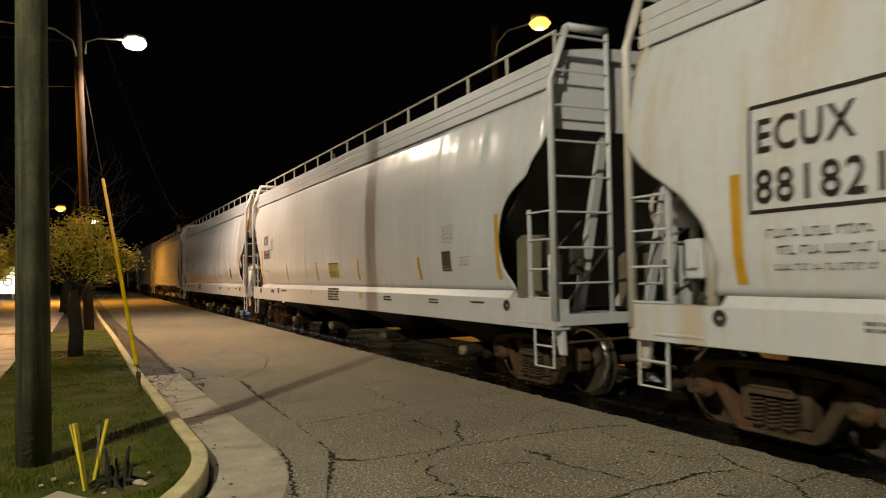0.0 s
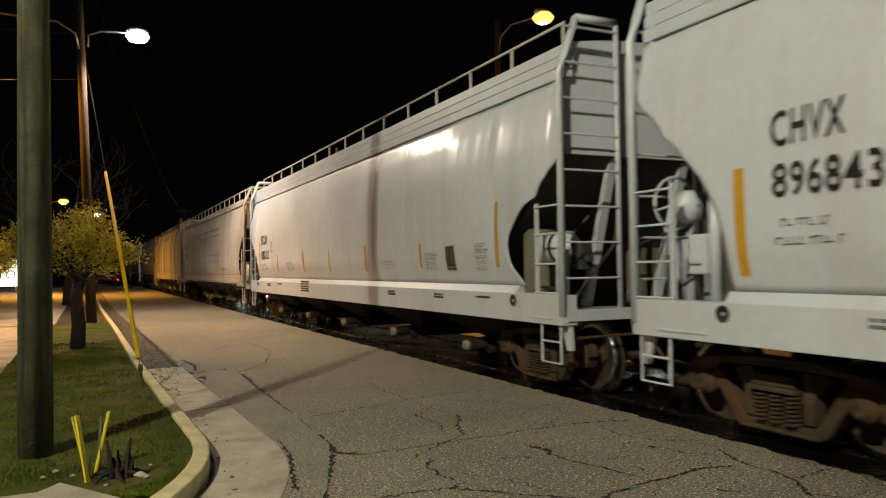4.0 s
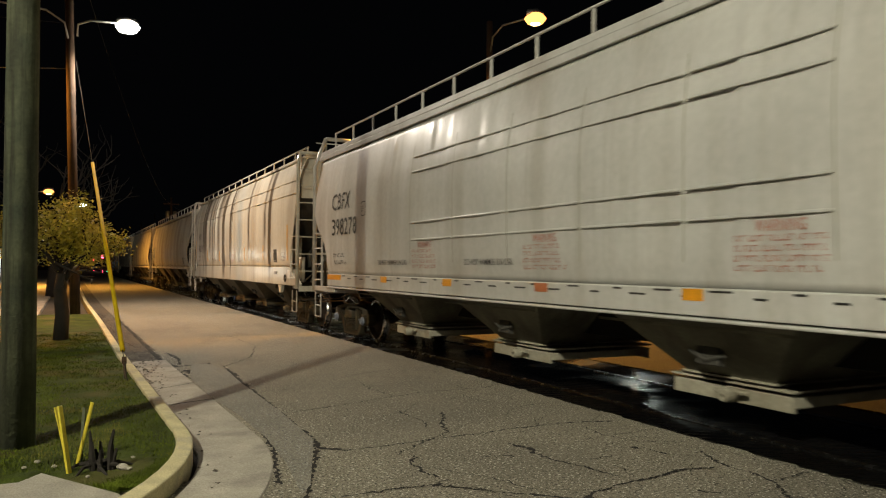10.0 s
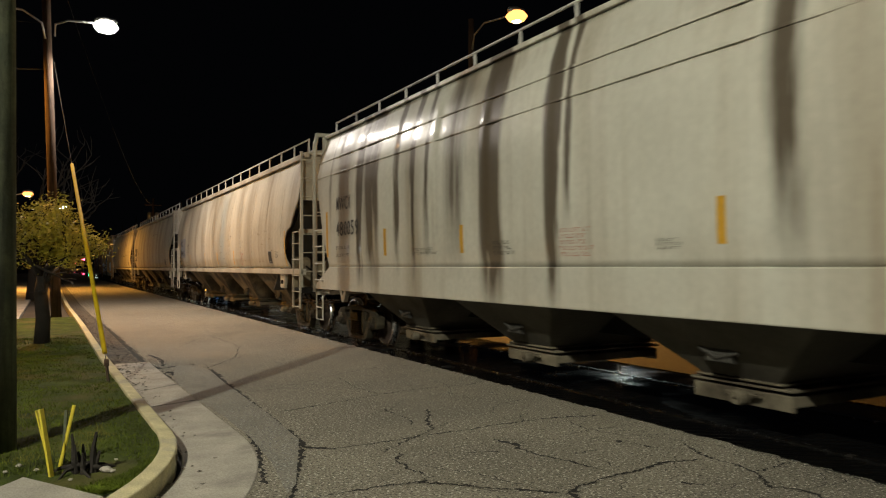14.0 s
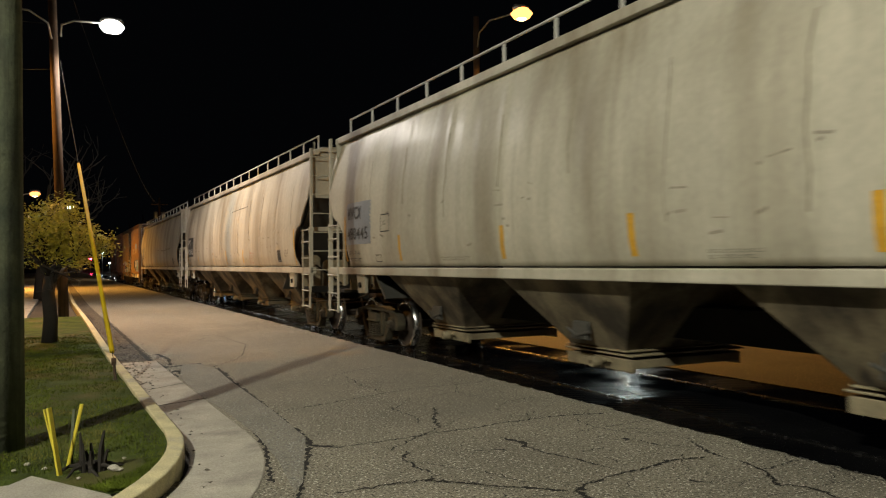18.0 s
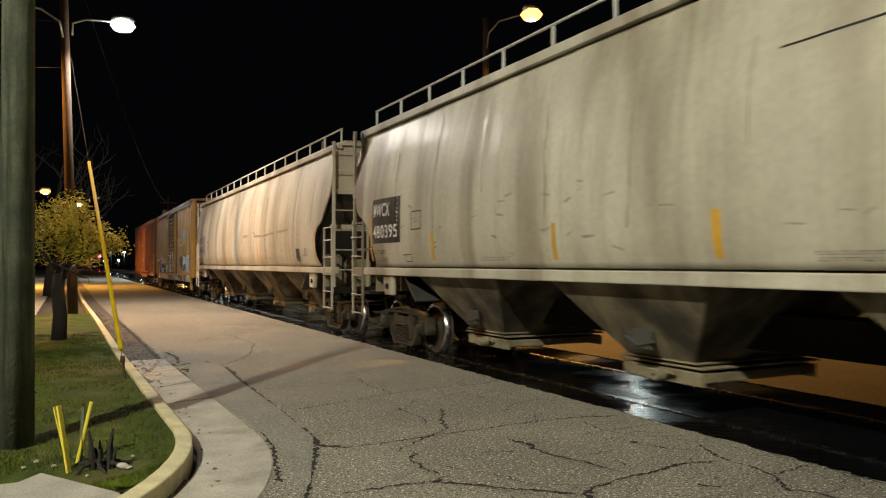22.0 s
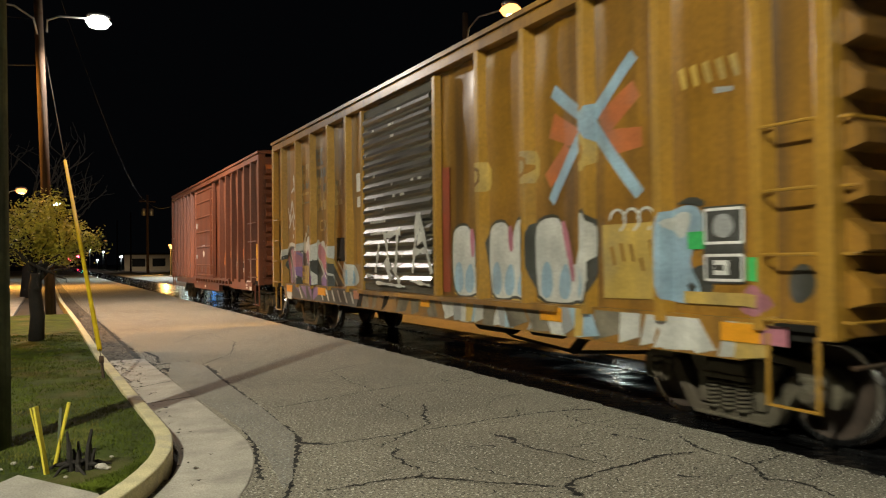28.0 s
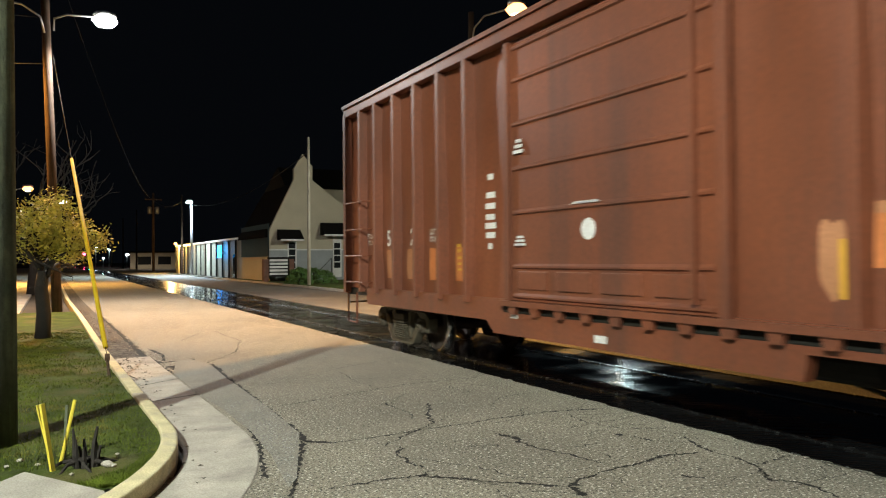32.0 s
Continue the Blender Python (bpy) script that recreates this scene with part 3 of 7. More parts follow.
def wheelset():
    g = Geo()
    for s in (-1, 1):
        pr = [(-0.10, 0.07), (-0.10, 0.15), (-0.03, 0.17), (0.0, 0.36), (-0.055, 0.38), (-0.06, 0.44), (0.055, 0.452), (0.07, 0.475), (0.085, 0.475), (0.085, 0.39), (0.03, 0.37), (0.03, 0.18), (0.09, 0.15), (0.09, 0.07)]
        g.lathe([(-s * -1 * a if s > 0 else a, r) for a, r in pr] if s < 0 else [(-a, r) for a, r in pr], (s * 0.755, 0, 0), "x", 40)
    g.tube([(-1.12, 0, 0), (1.12, 0, 0)], 0.075, 12)
    return g.mesh("wheelset", True)


def tread_ring():
    g = Geo().lathe([(-0.062, 0.40), (-0.0625, 0.445), (-0.058, 0.4555), (0.05, 0.458)], (0, 0, 0), "x", 40)
    return g.mesh("tread", True)


def bearing():
    g = Geo().lathe([(0.02, 0.02), (0.02, 0.1), (0.05, 0.12), (0.2, 0.12), (0.2, 0.02)], (0, 0, 0), "x", 16)
    g.box(0.03, 0.2, -0.13, 0.13, 0.08, 0.14)
    return g.mesh("bearing", True)


def end_cap():
    g = Geo().lathe([(-0.035, 0.005), (-0.035, 0.06), (-0.01, 0.085), (0.025, 0.09), (0.025, 0.02)], (0, 0, 0), "x", 16)
    for k in range(3):
        a = 2.1 * k + 0.5
        g.lathe([(-0.055, 0.005), (-0.055, 0.016), (-0.03, 0.016)], (0, 0.045 * math.cos(a), 0.045 * math.sin(a)), "x", 6)
    return g.mesh("end_cap", False)


WHEELSETS = []


def truck(car, y, paint="rust", pale_caps=False):
    # bolster gets the near-black colour, which paints in the shade above the frames
    g = Geo().box(-0.95, 0.95, -0.2, 0.2, 0.42, 0.68).box(-0.35, 0.35, -0.3, 0.3, 0.66, 0.82)
    g.tube([(-0.7, -0.5, 0.45), (0.7, -0.5, 0.45)], 0.05).tube([(-0.7, 0.5, 0.45), (0.7, 0.5, 0.45)], 0.05)
    t = part("truck", keep("truck", lambda: g.mesh("bolster")), M["under"], car, m=pose(0, y, 0))
    for s in (-1, 1):
        part("side_frame", keep("frame " + paint, side_frame), M[paint], t, m=pose(s * 1.0, 0, 0), bevel=0.018)
        for q in (-0.17, 0.0, 0.17):
            part("spring", keep("spring " + paint, spring), M[paint], t, m=pose(s * 1.07, q, 0, 0, 0, 40 * q))
        part("bolster_end", keep("bolster_end " + paint, bolster_end), M[paint], t, m=pose(s * 1.02, 0, 0, 0, 0, 0 if s < 0 else 180), bevel=0.012)
        for q in (-1, 1):
            part("brake_shoe", keep("shoe", lambda: Geo().prism([(0.5, 0.3), (0.56, 0.3), (0.48, 0.45), (0.5, 0.6), (0.44, 0.6), (0.4, 0.45)], "x", -0.05, 0.05).mesh("brake_shoe")), M["rust"], t, m=pose(s * 0.76, 0.04 * q, 0, 0, 0, 0 if q > 0 else 180))
    for s in (-1, 1):
        w = part("wheelset", keep("wheelset", wheelset), M["wheel"], t, m=pose(0, s * AXLE, 0.457))
        WHEELSETS.append((w, s * AXLE))
        for k in (-1, 1):
            b = part("bearing", keep("bearing " + paint, bearing), M[paint], t, m=pose(k * 1.14, s * AXLE, 0.457, 0, 0, 0 if k < 0 else 180))
            part("end_cap", keep(("end_cap", paint, pale_caps), end_cap), M["cap_blue" if pale_caps else paint], b)
            part("tread", keep("tread", tread_ring), M["tread"], w, m=pose(k * 0.755, 0, 0, 0, 0, 0 if k < 0 else 180))
    return t


def lerp(pts, q):
    """Value at q along pts of (value, q), q rising."""
    if q <= pts[0][1]:
        return pts[0][0]
    for (a, p), (b, r) in zip(pts, pts[1:]):
        if q <= r:
            return a + (b - a) * (q - p) / (r - p)
    return pts[-1][0]


# the second car has taller cut-outs at its ends
TALL = dict(front=[(1.06, 1.40), (1.12, 1.51), (1.27, 1.67), (1.36, 1.98), (1.32, 2.33), (1.2, 2.54), (1.05, 2.69), (0.63, 2.91), (0.56, 3.05), (0.18, 3.35), (0.1, 3.5)],
            rear=[(1.3, 1.40), (1.29, 1.72), (1.26, 1.94), (1.16, 2.22), (1.01, 2.46), (0.73, 2.74), (0.58, 2.88), (0.49, 2.91), (0.43, 3.02), (0.04, 3.36)], wall=3.45)
STYLES = {
    "deep_sill": dict(
        section=[(1.52, 1.40), (1.59, 1.75), (1.60, 2.2), (1.585, 2.8), (1.555, 3.2), (1.50, 3.6), (1.42, 3.98)],
        front=[(1.0, 1.40), (1.07, 1.49), (1.25, 1.66), (1.31, 1.95), (1.24, 2.1), (1.11, 2.24), (0.88, 2.45), (0.58, 2.52), (0.47, 2.69), (0.1, 2.96)],
        rear=[(1.1, 1.40), (1.16, 1.52), (1.21, 1.66), (1.16, 1.87), (1.07, 2.08), (0.85, 2.33), (0.58, 2.51), (0.34, 2.65), (0.04, 2.95)],
        sill=(0.93, 1.40), chord=[(3.98, 4.13, 1.44), (4.13, 4.27, 1.42), (4.27, 4.42, 1.40)], roof=4.42, seams=1.6, start=0.2, bulge=0.065, walk=4.81, hoop=True, wall=3.05, truck=1.36),
    "ribbed": dict(
        section=[(1.57, 1.46), (1.60, 1.7), (1.60, 2.9), (1.575, 3.3), (1.52, 3.7), (1.46, 4.1)],
        front=[(1.04, 1.46), (1.08, 1.75), (1.09, 1.94), (1.0, 2.19), (0.67, 2.49), (0.24, 2.8), (0.1, 2.88)],
        rear=[(1.08, 1.46), (1.09, 1.6), (1.06, 1.87), (0.89, 2.14), (0.65, 2.34), (0.41, 2.52), (0.14, 2.8)],
        sill=(1.20, 1.46), chord=[(4.1, 4.22, 1.49), (4.22, 4.33, 1.46)], roof=4.33, seams=1.6, bulge=0.034, walk=4.79, hoop=True, wall=3.17, truck=1.25),
    "flared": dict(
        section=[(1.58, 1.60), (1.60, 1.9), (1.60, 3.2), (1.57, 3.6), (1.48, 4.05), (1.36, 4.42)],
        front=[(0.76, 1.57), (0.05, 3.64)],
        rear=[(1.0, 1.6), (0.22, 3.49), (0.15, 3.6)],
        sill=(1.12, 1.60), chord=[(4.42, 4.5, 1.39)], roof=4.5, seams=1.5, bulge=0.034, walk=4.8, hoop=True, wall=3.4, truck=1.27),
    "teardrop": dict(
        section=[(1.53, 1.58), (1.585, 1.85), (1.60, 2.2), (1.585, 2.7), (1.545, 3.15), (1.47, 3.65), (1.36, 4.2)],
        front=[(0.95, 1.58), (1.01, 1.63), (1.17, 1.8), (1.22, 2.09), (1.16, 2.33), (0.93, 2.52), (0.6, 2.6), (0.55, 2.75), (0.23, 3.18)],
        rear=[(1.27, 1.58), (1.26, 1.64), (1.22, 1.86), (1.12, 2.09), (0.92, 2.32), (0.66, 2.5), (0.38, 2.61), (0.28, 2.78), (0.02, 3.15)],
        sill=(1.40, 1.58), chord=[(4.2, 4.34, 1.42)], roof=4.34, seams=1.55, bulge=0.04, walk=4.74, hoop=False, wall=3.2, truck=1.42),
}


def surf(st, L, y, z):
    """Half width of a car's side at a place on it: barrel section, panels that swell between the seams, dents."""
    if st == "box":
        return 1.455 + 0.036 * noise.noise((y * 1.4, z * 0.6, L)) + 0.014 * noise.noise((y * 2.4, z * 2.2, L))
    S = STYLES[st]
    z0, z1 = S["section"][0][1], S["section"][-1][1]
    k = max(0.0, math.sin(math.pi * min(1, max(0, (z - z0) / (z1 - z0)))))
    y0, y = y, y - S.get("start", 0.0)
    w = 0.35 + 0.65 * abs(noise.noise((math.floor(y / S["seams"]) * 1.7, L, 5.0))) * 2
    d = S["bulge"] * w * k * abs(math.sin(math.pi * y / S["seams"])) ** 0.5
    s = round(y / S["seams"])
    r = 0.034 * max(0.0, 0.45 + noise.noise((s * 2.3, L * 0.7, z * 0.35))) * math.exp(-((y - s * S["seams"] - 0.05) / 0.075) ** 2) * min(1.0, 3 * k)
    f = 0.45 + 0.55 * k
    y = y0
    return lerp(S["section"], z) + d + r + 0.016 * f * noise.noise((y * 0.8, z * 0.3, L)) + 0.014 * f * noise.noise((y * 2.3, z * 0.2, L)) + 0.006 * f * noise.noise((y * 5.0, z * 0.3, L))


def hopper_body(car, st, L, paint, bays, tank, ends):
    S = dict(STYLES[st], **ends)
    sec, z0, z1 = S["section"], S["section"][0][1], S["section"][-1][1]
    n = int(L / 0.065)
    zs = [z0 + (z1 - z0) * i / 34 for i in range(35)]

    def sheet(side):
        rows = []
        for z in zs:
            a, b = lerp(S["front"], z), L - lerp(S["rear"], z)
            r = []
            for j in range(n + 1):
                y = a + (b - a) * j / n
                r.append((side * surf(st, L, y, z), y, z))
            rows.append(r)
        return Geo().grid(rows)
    for s in (-1, 1):
        ob = part("side_sheet", sheet(s), paint, car, smooth=True)
        mod = ob.modifiers.new("plate", "SOLIDIFY")
        mod.thickness, mod.offset = 0.02, -1
        a, b = S["sill"]
        sx = sec[0][0]
        if st == "flared":
            g = Geo().prism([(0.0, a), (L, a), (L, a + 0.06), (L - 1.0, b), (0.8, b), (0.0, a + 0.06)], "x", s * (sx - 0.12), s * (sx + 0.015))
        elif st == "deep_sill":
            g = Geo().prism([(s * (sx - 0.12), a), (s * (sx + 0.09), a), (s * (sx + 0.09), b - 0.1), (s * (sx + 0.005), b), (s * (sx - 0.12), b)], "y", 1.1, L - 1.25)
            for q0, q1 in ((0.0, 1.097), (L - 1.247, L)):
                g.prism([(q0, b - 0.1), (q1, b - 0.1), (q1, a), (q0, a)], "x", s * (sx - 0.12), s * (sx + 0.088))
                g.box(s * (sx + 0.088), s * (sx + 0.1), q0 + 0.2, q0 + 0.85, a + 0.06, a + 0.09)
        else:
            g = Geo().prism([(0, b - 0.02), (L, b - 0.02), (L, b - 0.16), (0, b - 0.16)], "x", s * (sx - 0.1), s * (sx + 0.05))
            if st == "ribbed":
                g = Geo().prism([(1.0, b), (L - 1.1, b), (L - 1.1, a), (1.0, a)], "x", s * (sx - 0.05), s * (sx + 0.035))
                g.box(s * (sx - 0.1), s * (sx + 0.06), 0.9, L - 1.0, a - 0.05, a - 0.015)
                g.box(s * (sx - 0.1), s * (sx + 0.03), 0, 1.6, 1.06, 1.17).box(s * (sx - 0.1), s * (sx + 0.03), L - 1.6, L, 1.06, 1.17)
        part("side_sill", g, paint, car, bevel=0.015)
        for i, (a, b, hw) in enumerate(S["chord"]):
            part("top_chord", Geo().box(s * (hw - 0.1), s * (hw + 0.02), 0.08, L - 0.08, a + 0.006, b - 0.006), paint, car, bevel=0.012)
    # roof with hatches, end walls and slope sheets
    hw, zr = S["chord"][-1][2], S["roof"]
    g = Geo().prism([(-hw, zr), (-hw * 0.5, zr + 0.1), (0, zr + 0.13), (hw * 0.5, zr + 0.1), (hw, zr), (hw, zr - 0.05), (-hw, zr - 0.05)], "y", 0.1, L - 0.1)
    part("roof", g, paint, car)
    for e in (0, 1):
        def Y(v):
            return v if e == 0 else L - v
        hw2 = 1.46
        zw = S["wall"]
        g = Geo().box(-hw2, hw2, *sorted((Y(0.18), Y(0.22))), zw, zr - 0.03)
        part("end_wall", g, paint, car)
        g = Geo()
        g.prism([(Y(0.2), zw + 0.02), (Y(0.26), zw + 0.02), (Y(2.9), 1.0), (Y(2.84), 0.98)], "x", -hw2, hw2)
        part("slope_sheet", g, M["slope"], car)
        if S["hoop"]:
            for x in (-0.6, 0.6):
                part("end_brace", Geo().prism([(Y(0.24), zw + 0.01), (Y(0.32), zw + 0.01), (Y(0.98), 1.1), (Y(0.86), 1.1)], "x", x - 0.06, x + 0.06), paint if st == "deep_sill" else M["slope_pale"], car)
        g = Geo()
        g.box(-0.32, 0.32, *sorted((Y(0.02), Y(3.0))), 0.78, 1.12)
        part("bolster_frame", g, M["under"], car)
        # end platform
        g = Geo().box(-1.5, 1.5, *sorted((Y(0.0), Y(0.75))), 1.04, 1.1)
        g.box(-1.55, 1.55, *sorted((Y(-0.02), Y(0.03))), 0.98, 1.12)
        part("end_platform", g, paint if st != "teardrop" else M["under"], car)
        top = S["walk"] - 0.1 if S["hoop"] else zr
        for s in (-1, 1):
            xo = s * 1.585
            g = Geo()
            if S["hoop"]:
                g.tube([(xo, Y(0.03), 1.05), (xo, Y(0.03), 4.0), (xo, Y(0.03), 4.3), (s * 1.53, Y(0.03), 4.55)] if st == "flared" else [(xo, Y(0.03), 1.05), (xo, Y(0.03), 4.0), (s * 1.5, Y(0.03), 4.25), (s * 1.33, Y(0.03), top)], 0.05, 8)
                g.tube([(s * 0.72, Y(0.03), 1.05), (s * 0.72, Y(0.03), top)], 0.035, 8)
                g.tube([(s * (1.53 if st == "flared" else 1.33), Y(0.03), 4.55 if st == "flared" else top), (s * 0.72, Y(0.03), 4.55 if st == "flared" else top)], 0.05, 8)
            else:
                g.box(s * 1.51, s * 1.565, *sorted((Y(0.0), Y(0.075))), 0.98, zr)
                g.box(s * 0.72, s * 0.77, *sorted((Y(0.0), Y(0.05))), 1.05, zr)
            part("end_ladder", g, paint, car, smooth=S["hoop"])
            z = 1.5
            while z < top - 0.1:
                me = keep(("rung", paint.name), lambda: Geo().tube([(-0.41, 0, 0), (0.41, 0, 0)], 0.014, 6).mesh("rung"))
                part("rung", me, paint, car, m=pose(s * 1.15, Y(0.0), z))
                z += 0.44
            # side ladder with its own rungs and the step below the sill
            low = 0.62 if not S["hoop"] else 1.15
            lad = part("side_ladder", Geo().box(s * 1.56, s * 1.595, *sorted((Y(0.57), Y(0.62))), low, 2.45), paint, car)
            part("stile", Geo().box(s * 1.56, s * 1.595, *sorted((Y(0.015), Y(0.06))), low, 2.5), paint, lad)
            for z in ((0.66, 1.02, 1.40, 1.78, 2.16, 2.44) if not S["hoop"] else (1.32, 1.68, 2.05, 2.40)):
                me = keep(("side_rung", paint.name), lambda: Geo().tube([(0, 0, 0), (0, 0.62, 0)], 0.013, 6).mesh("rung"))
                part("rung", me, paint, lad, m=pose(s * 1.6, 0 if e == 0 else L - 0.62, z))
            if S["hoop"]:
                step = part("sill_step", Geo().tube([(s * 1.57, Y(0.1), 1.0), (s * 1.57, Y(0.1), 0.46), (s * 1.57, Y(0.52), 0.46), (s * 1.57, Y(0.52), 1.0)], 0.017, 6), paint, car)
                part("rung", Geo().tube([(s * 1.57, Y(0.1), 0.72), (s * 1.57, Y(0.52), 0.72)], 0.014, 6), paint, step)
        if not S["hoop"]:
            part("cross_bar", Geo().box(-1.5, 1.5, *sorted((Y(0.34), Y(0.4))), 2.42, 2.52), paint, car)
            part("diagonal_brace", Geo().tube([(-1.2, Y(0.8), 1.62), (-0.55, Y(0.75), 1.15)], 0.02, 6), M["under"], car)
        # bulkhead plates over the truck bolster
        plates = {"teardrop": ((-1.46, -1.02, 1.86), (-0.95, -0.3, 1.74), (-0.12, 0.5, 1.72), (0.7, 1.46, 1.8)), "ribbed": ((-1.54, -1.1, 1.97), (-0.98, -0.25, 1.93), (-0.1, 0.55, 1.93), (0.7, 1.5, 1.97)),
                  "flared": ((-1.54, -1.2, 2.5), (-0.5, 0.25, 2.5), (0.85, 1.5, 2.5)), "deep_sill": ((-1.5, -1.0, 2.15), (0.2, 0.85, 1.9))}[st]
        for xa, xb, zt in plates:
            part("bolster_plate", Geo().prism([(xa, 1.1), (xb, 1.1), (xb, zt - 0.08), (xb - 0.08, zt), (xa + 0.08, zt), (xa, zt - 0.08)], "y", *sorted((Y(1.0), Y(1.04)))), M["gate"] if st == "teardrop" else M["bulkhead"], car)
        if st in ("ribbed", "flared"):
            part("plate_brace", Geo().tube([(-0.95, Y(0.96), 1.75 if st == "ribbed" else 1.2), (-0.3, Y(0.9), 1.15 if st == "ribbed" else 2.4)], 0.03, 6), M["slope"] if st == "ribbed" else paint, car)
        # coupler and air hose
        g = Geo().box(-0.12, 0.12, *sorted((Y(-0.55), Y(0.3))), 0.74, 0.95).box(-0.2, 0.2, *sorted((Y(-0.72), Y(-0.45))), 0.68, 1.0)
        g.tube([(-1.45, Y(-0.06), 0.78), (-0.5, Y(-0.1), 0.8), (-0.2, Y(-0.3), 0.95)], 0.018, 6)
        g.tube([(-0.35, Y(-0.05), 0.8), (-0.38, Y(-0.35), 0.5), (-0.3, Y(-0.62), 0.45)], 0.028, 6)
        part("coupler", g, M["rust"], car, smooth=False)
        truck(car, Y(S["truck"]), "rust" if st == "deep_sill" else "truck_grey", st == "ribbed")
    # running boards
    for s in (-1, 1):
        part("running_board", Geo().box(s * 0.7, s * 1.15, 0.4, L - 0.4, zr + 0.08, zr + 0.11), M["steel"], car)
        part("hand_rail", Geo().tube([(s * 1.22, 0.42, S["walk"] - 0.03), (s * 1.22, L - 0.42, S["walk"] - 0.03)], 0.02, 8), M["rail_paint"], car, smooth=True)
        k = int((L - 0.9) / 1.22)
        for i in range(k + 1):
            y = 0.45 + (L - 0.9) * i / k
            me = keep(("rail_post", round(S["walk"] - zr, 2)), lambda: Geo().box(-0.015, 0.015, -0.02, 0.02, 0, S["walk"] - 0.03 - zr + 0.02).mesh("rail_post"))
            part("rail_post", me, M["rail_paint"], car, m=pose(s * 1.22, y, zr - 0.02))
    # hopper bays with outlet gates
    first, last, nb = bays
    pitch = (L - last - first) / (nb - 1)
    hx, hl, zb, gl = {"deep_sill": (0.8, 0.3, 0.5, 0.5), "ribbed": (0.88, 0.55, 0.56, 0.75), "flared": (0.88, 0.45, 0.52, 0.58), "teardrop": (0.88, 0.52, 0.58, 0.62)}[st]
    # deep-sill bays and gates: near-black, with the shade of the overhang painted in
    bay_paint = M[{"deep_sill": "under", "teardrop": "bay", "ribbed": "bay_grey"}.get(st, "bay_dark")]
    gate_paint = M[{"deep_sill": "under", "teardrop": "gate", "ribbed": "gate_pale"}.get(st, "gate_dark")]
    for i in range(nb):
        yc = first + pitch * i
        w = min(pitch / 2 - 0.03, 1.5 if st == "deep_sill" else 1.33)
        zt = S["sill"][0] + 0.06
        g = Geo()
        g.v += [(-1.5, yc - w, zt), (1.5, yc - w, zt), (1.5, yc + w, zt), (-1.5, yc + w, zt), (-hx, yc - hl, zb), (hx, yc - hl, zb), (hx, yc + hl, zb), (-hx, yc + hl, zb)]
        g.f += [(0, 1, 2, 3), (4, 7, 6, 5), (0, 4, 5, 1), (1, 5, 6, 2), (2, 6, 7, 3), (3, 7, 4, 0)]
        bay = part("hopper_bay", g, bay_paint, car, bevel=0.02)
        if st == "deep_sill":
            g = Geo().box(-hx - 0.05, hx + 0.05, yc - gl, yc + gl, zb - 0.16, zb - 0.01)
        else:
            g = Geo().box(-hx, -hx + 0.05, yc - gl, yc + gl, zb - 0.24, zb - 0.09).box(hx - 0.05, hx, yc - gl, yc + gl, zb - 0.24, zb - 0.09)
            g.box(-hx - 0.03, hx + 0.03, yc - gl - 0.02, yc + gl + 0.02, zb - 0.06, zb - 0.035).box(-hx + 0.05, hx - 0.05, yc - gl, yc + gl, zb - 0.2, zb - 0.1)
            g.box(-hx - 0.04, hx + 0.04, yc - hl - 0.05, yc + hl + 0.05, zb - 0.012, zb + 0.012)
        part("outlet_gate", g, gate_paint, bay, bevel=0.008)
        g = Geo().tube([(-hx - 0.16, yc - 0.12, zb - 0.15), (hx + 0.16, yc - 0.12, zb - 0.15)], 0.03, 8)
        g.lathe([(-0.07, 0.02), (-0.07, 0.06), (-0.03, 0.075), (0.05, 0.075), (0.05, 0.02)], (-hx - 0.14, yc - 0.12, zb - 0.15), "x", 12)
        g.tube([(-hx - 0.08, yc - 0.3, zb - 0.12), (-hx - 0.08, yc + 0.1, zb - 0.13)], 0.022, 6)
        part("gate_shaft", g, gate_paint, bay)
        if st == "deep_sill":
            g = Geo().lathe([(-0.05, 0.02), (-0.05, 0.075), (0.04, 0.085), (0.04, 0.06)], (-1.32, yc, 0.42), "x", 16)
            part("outlet_cap", g, M["cap"], bay, smooth=True)
            part("outlet_pipe", Geo().tube([(-1.3, yc, 0.42), (-0.6, yc, 0.44)], 0.085, 12), M["under"], bay, smooth=True)
        else:
            q = -(hx + (1.5 - hx) * 0.4) - 0.02
            g = Geo().prism([(q - 0.04, 0.7), (q + 0.06, 0.68), (q + 0.03, 0.92), (q - 0.005, 0.9)], "y", yc - 0.16, yc + 0.14)
            g.tube([(q - 0.03, yc - 0.24, 0.8), (q - 0.05, yc, 0.74), (q - 0.03, yc + 0.22, 0.82)], 0.022, 6)
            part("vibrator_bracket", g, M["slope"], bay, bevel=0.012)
            if st == "ribbed":
                part("stiffener", Geo().box(-1.49, -1.455, yc - w * 0.95, yc + w * 0.95, 1.07, 1.095), bay_paint, bay)
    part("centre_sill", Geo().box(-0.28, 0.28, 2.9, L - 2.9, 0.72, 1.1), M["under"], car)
    # brake gear on the end platforms: tank and cylinder at the front, wheel and pipes at the rear
    if st != "teardrop":
        if tank:
            g = Geo().lathe([(-0.5, 0.02), (-0.44, 0.12), (-0.32, 0.21), (0.32, 0.21), (0.44, 0.12), (0.5, 0.02)], (-1.15, 0.85, 1.9), "y", 18)
            part("brake_tank", g, paint, car, smooth=True)
